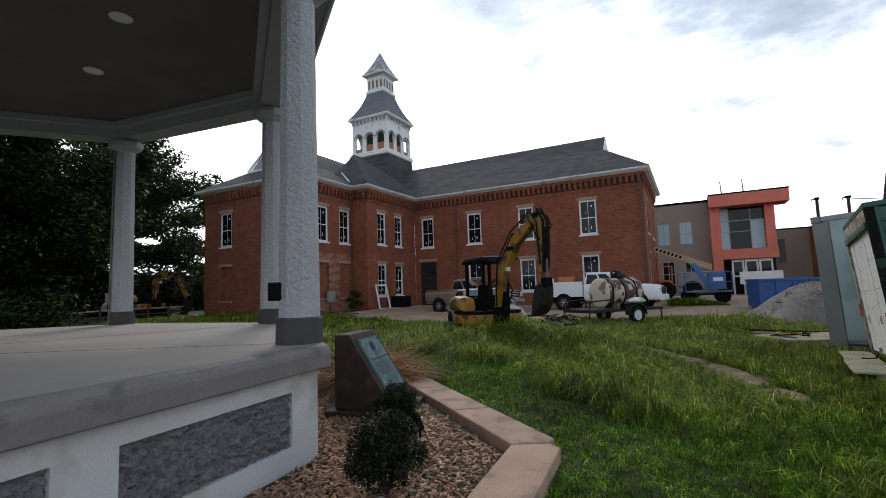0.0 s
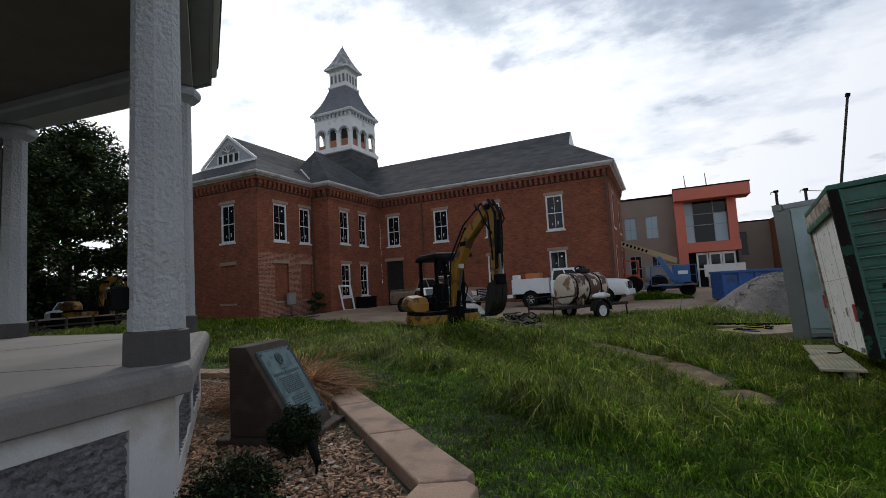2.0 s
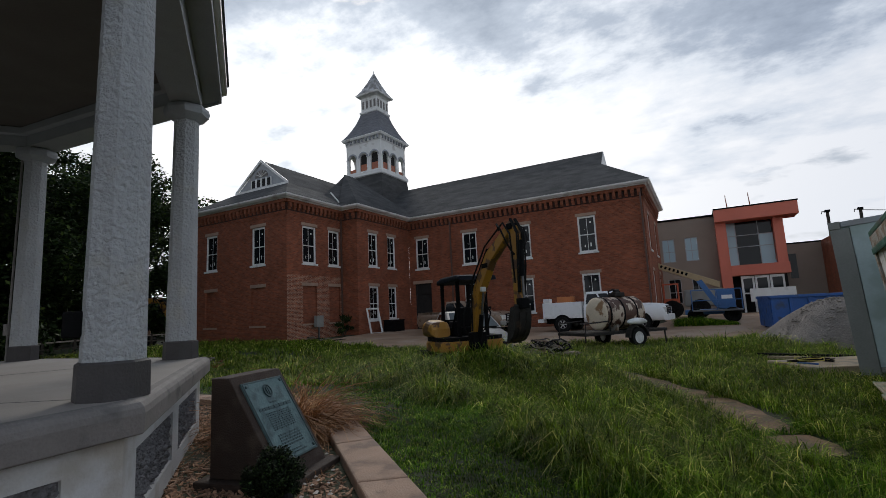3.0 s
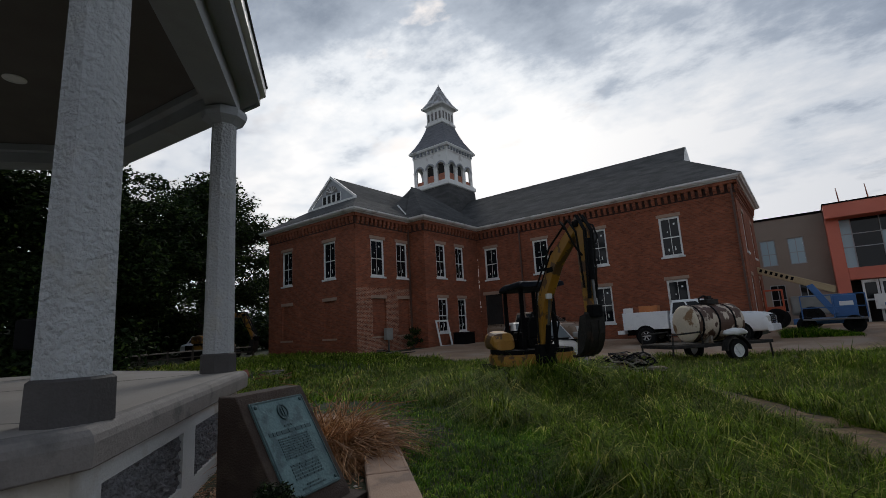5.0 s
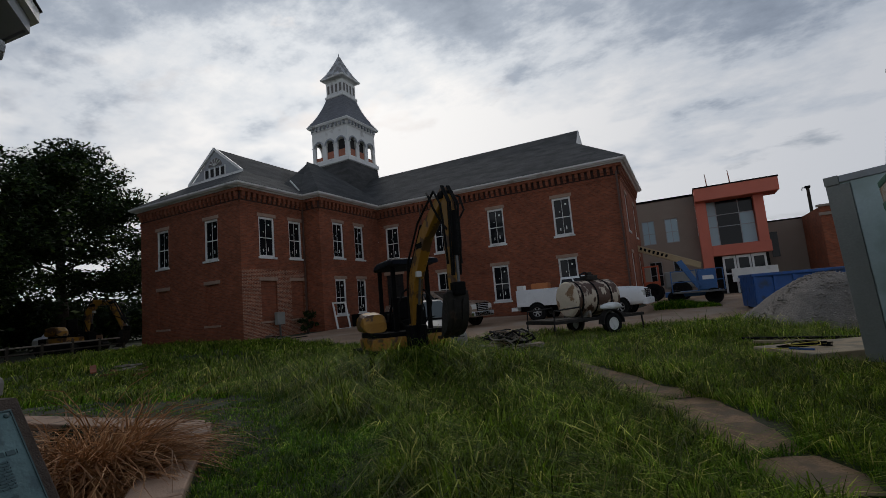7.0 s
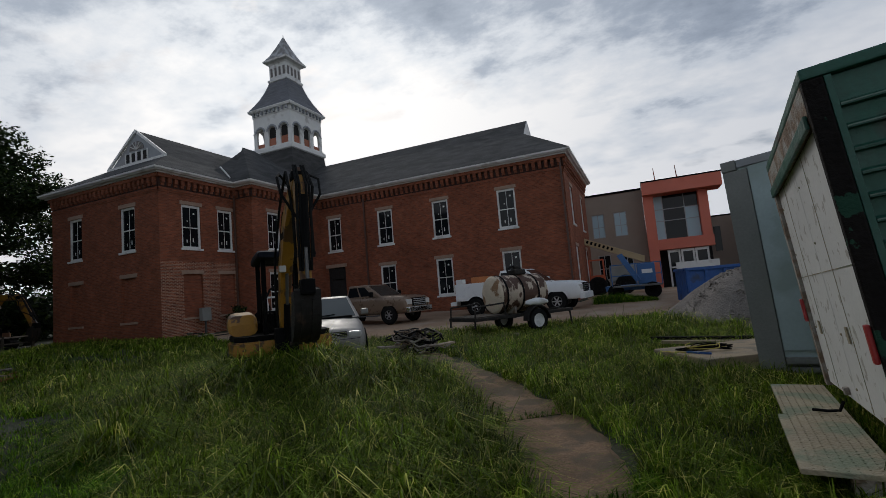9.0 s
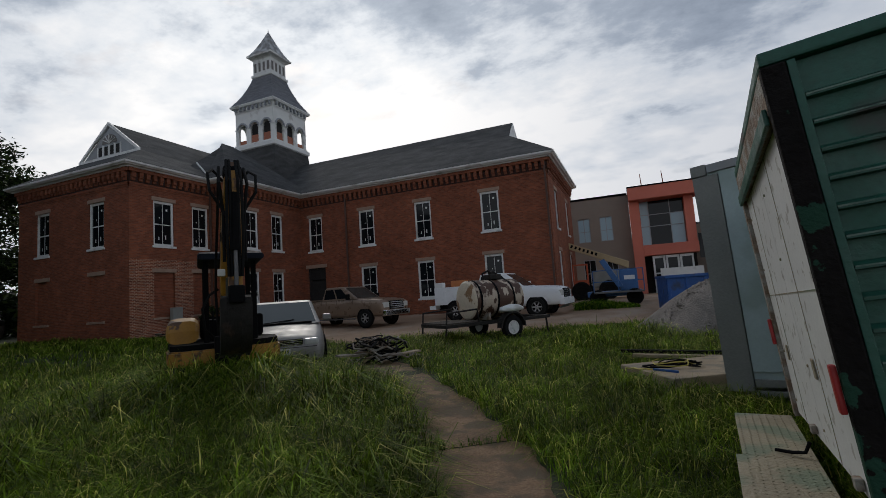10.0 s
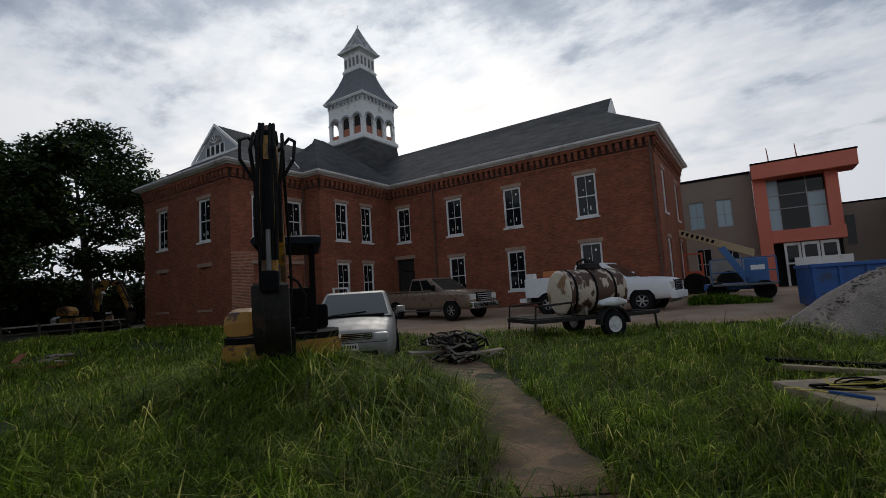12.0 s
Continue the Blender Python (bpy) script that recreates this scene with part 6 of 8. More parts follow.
def pickup(m, mat, label, utility=False, s=1.0):
    t = thing("pickup_truck", m @ Matrix.Scale(s, 4), label, "pickup truck")
    w = 0.98
    nose = [(0.95, 1.0, 0.45, 1.30, 0.03), (2.1, 1.0, 0.45, 1.25, 0.045), (2.6, 0.985, 0.46, 1.20, 0.03), (2.78, 0.95, 0.50, 1.13, 0.01), (2.84, 0.91, 0.56, 1.04, 0.0)]
    tail = [(-1.0, 0.98, 0.46, 1.31, 0.01)] if utility else [(-2.93, 0.93, 0.60, 1.26, 0.0), (-2.86, 0.985, 0.52, 1.31, 0.005), (-1.0, 1.0, 0.46, 1.31, 0.01)]
    part("body", loft_body(tail + nose), mat, t, smooth=True)
    greenhouse(t, mat, -1.0, 1.25, -0.85, 0.30, w - 0.06, w - 0.20, 1.30, 1.93 if not utility else 1.98, [(0.06, 0.42), (0.47, 0.80)])
    if utility:
        for y0, y1 in ((-w - 0.04, -0.52), (0.52, w + 0.04)):
            box_ = part("tool_box", boxes((-3.15, y0, 0.70, -1.06, y1, 1.52), bevel=0.02), mat, t, "white service-body locker")
            yy = y0 - 0.012 if y0 < 0 else y1 + 0.002
            for xa, xb in ((-3.1, -2.55), (-2.5, -1.75), (-1.7, -1.12)):
                d = part("locker_door", boxes((xa, yy, 0.98 if xa == -2.5 else 0.78, xb, yy + 0.01, 1.46), bevel=0.003), mat, box_)
        part("bed_floor", boxes((-3.15, -0.515, 0.70, -1.06, 0.515, 0.9)), STEEL, t)
        part("chassis", boxes((-3.2, -0.5, 0.42, -0.9, 0.5, 0.69)), BLACK, t)
        part("rear_bumper", boxes((-3.5, -0.95, 0.50, -3.16, 0.95, 0.68), bevel=0.02), mat, t)
        tb = part("tool_chest", boxes((-3.1, -w, 1.525, -2.75, -0.6, 1.75), bevel=0.02), WHITE, t)
        xw = (-2.1, 1.75)
    else:
        # flat black sheet over the closed body stands for the shaded open bed
        part("bed_recess", boxes((-2.80, -0.80, 1.33, -1.08, 0.80, 1.352)), BLACK, t)
        part("bed_rail", boxes((-2.86, -w + 0.03, 1.325, -1.06, -w + 0.14, 1.375), bevel=0.01), mat, t)
        part("bed_rail", boxes((-2.86, w - 0.14, 1.325, -1.06, w - 0.03, 1.375), bevel=0.01), mat, t)
        xw = (-1.85, 1.75)
    r = 0.40
    for x in xw:
        for sd in (-1, 1):
            arch(t, x, sd * (w + (0.045 if utility and x < 0 else 0.004)), r * 1.2, sd)
            wheel(t, x, sd * (w - 0.08 + (0.04 if utility and x < 0 else 0)), r, 0.26, 1 if sd < 0 else -1)
    part("front_bumper", boxes((2.74, -w + 0.03, 0.45, 2.96, w - 0.03, 0.72), bevel=0.04), CHROME if not utility else mat, t)
    g = part("grille", boxes((2.72, -0.56, 0.74, 2.862, 0.56, 1.13), bevel=0.02), BLACK, t)
    for z in (0.80, 0.88, 0.97, 1.06):
        part("grille_bar", boxes((2.862, -0.50, z - 0.02, 2.885, 0.50, z + 0.02), bevel=0.004), CHROME, g)
    for sd in (-1, 1):
        part("headlight", boxes((2.66, min(sd * 0.55, sd * 0.93), 0.82, 2.845, max(sd * 0.55, sd * 0.93), 1.07), bevel=0.03), LAMP, t)
        part("mirror", boxes((0.80, sd * 1.13 - 0.10, 1.30, 0.92, sd * 1.13 + 0.10, 1.56), bevel=0.03), BLACK if not utility else mat, t)
        for x in (-0.05, 0.9):
            part("door_handle", boxes((x - 0.28, sd * (w + 0.012) - 0.012, 1.13, x - 0.10, sd * (w + 0.012) + 0.012, 1.17), bevel=0.005), mat, t)
        for x in (-0.98, 0.02, 1.02):
            part("door_seam", boxes((x - 0.006, sd * (w + 0.001) - 0.002, 0.58, x + 0.006, sd * (w + 0.001) + 0.002, 1.28)), BLACK, t)
        part("side_step", boxes((-1.2, sd * (w + 0.05) - 0.06, 0.36, 1.2, sd * (w + 0.05) + 0.06, 0.42), bevel=0.015), STEEL, t)
    return t


def sedan(m):
    t = thing("silver_sedan", m, "silver four-door sedan parked on the dirt behind the excavator", "car")
    w = 0.86
    body = [(-2.28, 0.62, 0.42, 0.82, 0.0), (-2.2, 0.74, 0.34, 0.93, 0.02), (-1.8, 0.83, 0.24, 0.98, 0.03), (-1.0, 0.87, 0.22, 0.98, 0.03), (0.6, 0.87, 0.22, 0.95, 0.04), (1.2, 0.86, 0.22, 0.90, 0.06), (1.75, 0.84, 0.22, 0.80, 0.07), (2.08, 0.78, 0.22, 0.70, 0.05), (2.2, 0.70, 0.24, 0.64, 0.02), (2.27, 0.58, 0.30, 0.56, 0.0)]
    part("body", loft_body(body), SILVER, t, smooth=True)
    greenhouse(t, SILVER, -1.75, 1.18, -1.0, 0.15, w - 0.05, w - 0.20, 0.95, 1.47, [(0.20, 0.44), (0.47, 0.76)], "cabin", 0.13)
    for x in (-1.32, 1.35):
        for sd in (-1, 1):
            arch(t, x, sd * (w + 0.004), 0.37, sd)
            wheel(t, x, sd * (w - 0.07), 0.31, 0.2, 1 if sd < 0 else -1)
    g = part("grille", boxes((2.10, -0.40, 0.56, 2.245, 0.40, 0.70), bevel=0.02), BLACK, t)
    for i in range(4):
        part("grille_bar", boxes((2.247, -0.39, 0.575 + i * 0.033, 2.265, 0.39, 0.588 + i * 0.033)), CHROME, g)
    for sd in (-1, 1):
        bm = bmesh.new()
        box(bm, 1.95, min(sd * 0.42, sd * 0.70), 0.565, 2.262, max(sd * 0.42, sd * 0.70), 0.70, bevel=0.05)
        part("headlight", bm, LAMP, t)
        part("mirror", boxes((0.68, sd * 0.97 - 0.09, 0.98, 0.78, sd * 0.97 + 0.09, 1.12), bevel=0.03), SILVER, t)
    part("lower_intake", boxes((2.15, -0.50, 0.30, 2.285, 0.50, 0.39), bevel=0.02), BLACK, t)
    p = part("number_plate", boxes((2.262, -0.16, 0.41, 2.290, 0.16, 0.53), bevel=0.004), WHITE, t)
    part("plate_digits", boxes(*[(2.2905, -0.13 + i * 0.045, 0.44, 2.294, -0.10 + i * 0.045, 0.50) for i in range(6)]), BLACK, p)
    part("bumper_seam", boxes((2.05, -0.66, 0.535, 2.272, 0.66, 0.545)), BLACK, t)
    for sd in (-1, 1):
        part("door_handle", boxes((-0.35, sd * 0.875 - 0.012, 0.80, -0.18, sd * 0.875 + 0.012, 0.835), bevel=0.005), SILVER, t)
        for x in (-0.95, 0.05, 0.98):
            part("door_seam", boxes((x - 0.005, sd * 0.866 - 0.006, 0.34, x + 0.005, sd * 0.866 + 0.006, 0.90)), BLACK, t)
    part("wiper", rod(bmesh.new(), (1.16, -0.45, 1.0), (1.02, 0.25, 1.045), 0.012, n=6), BLACK, t)
    part("dash_cover", boxes((0.95, -0.62, 0.955, 1.2, 0.62, 1.0), bevel=0.015), BLACK, t)


sedan(local(-6.42, 15.05, -50, 0.0))
pickup(local(-11.75, 26.0, -8, 0.05), BROWNP, "metallic brown crew-cab pickup parked by the brick wall")
pickup(local(-4.35, 28.1, -5, 0.04), WHITEP, "white utility pickup with service-body lockers", True, 1.04)
ch = thing("orange_crate", pose(-6.6, 28.3, ground_z(-6.6, 28.3) + 0.98), "faded orange crate on the service truck's bed", "crate")
part("crate_body", boxes((-0.45, -0.3, 0.0, 0.45, 0.3, 0.95), bevel=0.02), material("faded_orange", (0.50, 0.17, 0.05), 0.6, 0.15, 3, 30, 0.05), ch)


def excavator(m, label, s=1.0, boom=((1.0, 0.95), (1.22, 2.05), (1.75, 2.62), (2.50, 3.02)), stick_end=(2.62, 1.50), canopy=True, seed=0):
    t = thing("mini_excavator", m @ Matrix.Scale(s, 4), label, "excavator")
    # tracks
    for sd in (-1, 1):
        bm = bmesh.new()
        extrude_profile(bm, [(-1.15, 0.18), (-1.0, 0.02), (1.0, 0.02), (1.15, 0.18), (1.15, 0.36), (1.0, 0.48), (-1.0, 0.48), (-1.15, 0.36)], sd * 0.78 - 0.19, sd * 0.78 + 0.19, bevel=0.03)
        tr = part("track", bm, BLACKM, t)
        for i in range(14):
            x = -0.98 + i * 0.15
            part("track_pad", boxes((x, sd * 0.78 - 0.195, 0.481, x + 0.07, sd * 0.78 + 0.195, 0.505)), BLACKM, tr)
    part("undercarriage", boxes((-0.6, -0.58, 0.2, 0.6, 0.58, 0.46)), BLACK, t)
    part("slew_ring", lathe(bmesh.new(), [(0.5, 0.461), (0.5, 0.53)], 24), BLACK, t)
    # house
    ring = [(0.98 * math.cos(a), 0.98 * math.sin(a)) for a in [math.pi * (0.5 + i / 14) for i in range(15)]]
    plan = [(0.75, -0.92), (0.95, -0.7), (0.95, 0.7), (0.75, 0.92)] + ring
    bm = prism(bmesh.new(), plan, 0.54, 0.80)
    bmesh.ops.bevel(bm, geom=[e for e in bm.edges if abs(e.verts[0].co.z - e.verts[1].co.z) < 1e-4], offset=0.03, segments=2, affect="EDGES")
    part("lower_skirt", bm, CATY, t, "yellow lower skirt")
    part("deck", prism(bmesh.new(), [(x * 0.96, y * 0.96) for x, y in plan], 0.802, 0.90), BLACK, t)
    bm = bmesh.new()
    extrude_profile(bm, [(-0.55, 0.902), (-0.62, 1.12), (-0.52, 1.30), (-0.25, 1.36), (0.22, 1.30), (0.36, 1.12), (0.36, 0.902)], -0.97, -0.42, bevel=0.15)
    part("tank_cover", bm, CATY, t, "yellow rounded cover with flaking paint")
    bm = bmesh.new()
    extrude_profile(bm, [(-0.95, 0.902), (-0.98, 1.10), (-0.85, 1.30), (-0.45, 1.34), (-0.45, 0.902)], -0.41, 0.78, bevel=0.06)
    part("engine_cover", bm, BLACK, t)
    part("seat_base", boxes((-0.40, -0.02, 0.902, 0.12, 0.52, 1.12), bevel=0.03), BLACK, t)
    part("seat_back", boxes((-0.44, 0.0, 1.125, -0.30, 0.50, 1.68), bevel=0.05), BLACK, t)
    part("console", boxes((-0.15, -0.30, 0.902, 0.20, -0.10, 1.30), bevel=0.03), BLACK, t)
    for y in (-0.2, 0.45):
        bm = tube(bmesh.new(), [(0.42, y, 0.9), (0.46, y, 1.30), (0.40, y, 1.45)], 0.018)
        part("control_lever", bm, BLACK, t)
    if canopy:
        for x, y in ((-0.52, -0.31), (-0.52, 0.50), (0.62, -0.31), (0.62, 0.50)):
            part("canopy_post", boxes((x - 0.045, y - 0.045, 0.90, x + 0.045, y + 0.045, 2.36), bevel=0.012), BLACK, t)
        bm = bmesh.new()
        extrude_profile(bm, [(-0.66, 2.33), (-0.62, 2.46), (-0.3, 2.52), (0.80, 2.52), (1.02, 2.47), (1.06, 2.36)], -0.44, 0.66, bevel=0.075)
        part("canopy_roof", bm, CANOPY, t)
        bm = tube(bmesh.new(), [(-0.52, -0.33, 1.2), (-0.30, -0.36, 1.12), (0.3, -0.36, 1.12), (0.40, -0.36, 1.3), (0.62, -0.33, 1.75)], 0.028)
        part("guard_rail", bm, BLACK, t)
    # swing post and boom
    bm = boxes((0.90, -0.20, 0.42, 1.22, 0.20, 1.02), bevel=0.03)
    part("swing_post", bm, BLACK, t)

    def limb(pts, widths, half, mat, name, label=""):
        """Box-section limb bent along points in the x-z plane."""
        bm = bmesh.new()
        rows = []
        for i, (x, z) in enumerate(pts):
            a = Vector(pts[max(0, i - 1)])
            b = Vector(pts[min(len(pts) - 1, i + 1)])
            d = (b - a).normalized()
            n = Vector((-d.y, d.x))
            h = widths[i] / 2
            rows.append([bm.verts.new((x + n.x * o, y, z + n.y * o)) for o, y in ((h, -half), (h, half), (-h, half), (-h, -half))])
        for p, q in zip(rows[:-1], rows[1:]):
            for i in range(4):
                bm.faces.new((p[i], p[(i + 1) % 4], q[(i + 1) % 4], q[i]))
        bm.faces.new(rows[0][::-1])
        bm.faces.new(rows[-1])
        bmesh.ops.recalc_face_normals(bm, faces=bm.faces[:])
        bmesh.ops.bevel(bm, geom=bm.edges[:], offset=0.015, segments=1, affect="EDGES")
        return part(name, bm, mat, t, label)
    b0, b1, b2, b3 = boom
    limb([b0, (b0[0] * 0.55 + b1[0] * 0.45 - 0.05, b0[1] * 0.5 + b1[1] * 0.5), b1, b2, b3], [0.24, 0.30, 0.36, 0.32, 0.20], 0.10, CATY, "boom", "worn yellow boom")
    bx = [(b3[0] - 0.06, b3[1] + 0.12), (b3[0] + 0.10, b3[1] - 0.25), (b3[0] * 0.4 + stick_end[0] * 0.6 + 0.03, b3[1] * 0.4 + stick_end[1] * 0.6), stick_end]
    limb(bx, [0.16, 0.34, 0.24, 0.15], 0.085, CATY, "stick", "worn yellow dipper stick")
    part("pivot_cap", boxes((b3[0] - 0.10, -0.12, b3[1] - 0.08, b3[0] + 0.12, 0.12, b3[1] + 0.06), bevel=0.03), BLACK, t)

    def ram(a, b, name="hydraulic_ram"):
        a, b = Vector(a), Vector(b)
        o = part(name, rod(bmesh.new(), a, a.lerp(b, 0.6), 0.06, 0.06, 10), BLACK, t)
        part("ram_rod", rod(bmesh.new(), a.lerp(b, 0.6), b, 0.028, 0.028, 8), STEEL, o, "bright piston rod")
    ram((1.12, 0, 0.62), (b1[0] + 0.22, 0, b1[1] - 0.05))
    ram((b1[0] + 0.02, 0, b1[1] + 0.26), (b3[0] - 0.05, 0, b3[1] + 0.16))
    ram((b3[0] + 0.26, 0, b3[1] - 0.35), (stick_end[0] + 0.20, 0, stick_end[1] + 0.12))
    for y in (-0.13, 0.13):
        bm = tube(bmesh.new(), [(b0[0] + 0.05, y, b0[1] + 0.1), (b1[0] - 0.15, y * 1.3, b1[1] - 0.3), (b1[0] - 0.06, y * 1.2, b1[1] + 0.28), (b2[0] - 0.05, y * 1.1, b2[1] + 0.26), (b3[0] - 0.15, y * 1.25, b3[1] + 0.10), (b3[0] + 0.15, y * 1.35, b3[1] - 0.2), (b3[0] + 0.12, y, b3[1] - 0.6), (stick_end[0] + 0.1, y, stick_end[1] + 0.5)], 0.022)
        part("hose", bm, BLACKM, t)
    for y in (-0.075, -0.04, 0.04, 0.075):
        bm = tube(bmesh.new(), [(b3[0] + 0.02, y, b3[1] + 0.16), (b3[0] + 0.30, y * 1.2, b3[1] - 0.20), (b3[0] * 0.5 + stick_end[0] * 0.5 + 0.24, y * 1.3, b3[1] * 0.5 + stick_end[1] * 0.5), (stick_end[0] + 0.13, y * 1.1, stick_end[1] + 0.3)], 0.02)
        part("hose", bm, BLACKM, t)
    # slack loops at the stick's head and the swing post
    for sy in (-1, 1):
        bm = tube(bmesh.new(), [(b3[0] - 0.45, sy * 0.10, b3[1] - 0.02), (b3[0] - 0.30, sy * 0.24, b3[1] + 0.10), (b3[0] - 0.05, sy * 0.31, b3[1] - 0.02), (b3[0] + 0.12, sy * 0.29, b3[1] - 0.30), (b3[0] + 0.10, sy * 0.16, b3[1] - 0.52), (b3[0] + 0.16, sy * 0.09, b3[1] - 0.66)], 0.02)
        part("hose", bm, BLACKM, t)
        bm = tube(bmesh.new(), [(0.85, sy * 0.16, 0.95), (1.00, sy * 0.34, 1.15), (1.12, sy * 0.38, 1.50), (1.10, sy * 0.26, 1.74), (b1[0] - 0.22, sy * 0.12, b1[1] - 0.22)], 0.022)
        part("hose", bm, BLACKM, t)
    # black strip added along the boom to darken it as if backlit
    limb([(b1[0] - 0.06, b1[1] + 0.20), (b2[0] - 0.05, b2[1] + 0.21)], [0.05, 0.05], 0.105, BLACK, "boom_guard")
    # emblem panel on the boom, plain
    mid = Vector(b1).lerp(Vector(b2), 0.75)
    part("boom_decal", boxes((mid.x - 0.16, -0.107, mid.y - 0.05, mid.x + 0.16, -0.1015, mid.y + 0.06), m=None), BLACK, t)
    lx, lz = b1[0] + 0.42, b1[1] + 0.02
    part("work_light", boxes((lx - 0.06, -0.16, lz - 0.06, lx + 0.05, -0.04, lz + 0.06), bevel=0.02), LAMP, t)
    # bucket
    px, pz = stick_end
    bm = bmesh.new()
    # curled back plate, open towards the cab
    back = [(px + 0.12 + 0.07 * math.sin(a * 1.3) - 0.52 * (1 - math.cos(a * 0.95)), pz + 0.02 - 0.78 * math.sin(a * 0.92)) for a in [1.6 * i / 9 for i in range(10)]]
    front = [(x - 0.05, z + 0.03) for x, z in back[::-1]]
    extrude_profile(bm, back + front, -0.18, 0.18)
    bk = part("bucket", bm, STEELD, t, "worn dark steel bucket")
    for y in (-0.195, 0.18):
        bm = bmesh.new()
        extrude_profile(bm, back + [(px - 0.22, pz - 0.36), (px - 0.08, pz - 0.02)], y, y + 0.015)
        part("side_plate", bm, STEELD, bk)
    for y in (-0.10, 0.06):
        bm = bmesh.new()
        extrude_profile(bm, [(x + 0.022, z - 0.012) for x, z in back[1:]] + [(x + 0.002, z) for x, z in back[:0:-1]], y, y + 0.04)
        part("wear_strip", bm, STEELD, bk)
    for i in range(4):
        y = -0.24 + i * 0.16
        part("tooth", boxes((px - 0.50, y * 0.70 - 0.025, pz - 0.79, px - 0.37, y * 0.70 + 0.025, pz - 0.74)), STEELD, bk)
    part("bucket_link", boxes((px + 0.02, -0.10, pz - 0.05, px + 0.26, 0.10, pz + 0.18), bevel=0.03), BLACK, t)
    return t


CANOPY = material("dark_blue_black_canopy", (0.010, 0.012, 0.017), 0.7, 0.1, 3, 30, 0.02, spec=0.08)
STEELD = material("worn_bucket_steel", (0.014, 0.012, 0.010), 0.75, 0.25, 4, 40, 0.1, metal=0.2, stain=(0.05, 0.03, 0.02), stain_amt=0.15, stain_scale=5)
excavator(pose(-5.10, 12.07, 0.34, 0, 0, -40), "worn yellow mini excavator with black canopy in tall grass", 0.88, ((1.0, 0.95), (1.32, 2.05), (2.1, 2.82), (3.2, 3.37)), (3.28, 1.60))
excavator(pose(-35.2, 19.8, ground_z(-35.2, 19.8) - 0.02, 0, 0, 14), "small yellow excavator parked under the trees", 1.32, ((1.0, 0.95), (1.0, 1.9), (1.4, 2.35), (2.4, 2.3)), (3.1, 0.95), False)
pickup(local(-40.6, 21.6, -40, 0.0), WHITEP, "white pickup parked under the dark trees", False, 0.95)


# ---- tank trailer ----
TANK = material("rust_flaked_white_tank", (0.48, 0.39, 0.30), 0.6, 0.15, 2, 30, 0.08, stain=(0.07, 0.030, 0.016), stain_amt=0.50, stain_scale=4.2, stain_edge=0.05, stretch=(1, 1, 0.6))
TANKEND = material("pale_tank_end", (0.66, 0.56, 0.42), 0.6, 0.12, 2, 30, 0.05, stain=(0.27, 0.15, 0.07), stain_amt=0.2, stain_scale=2.6, stain_edge=0.06)


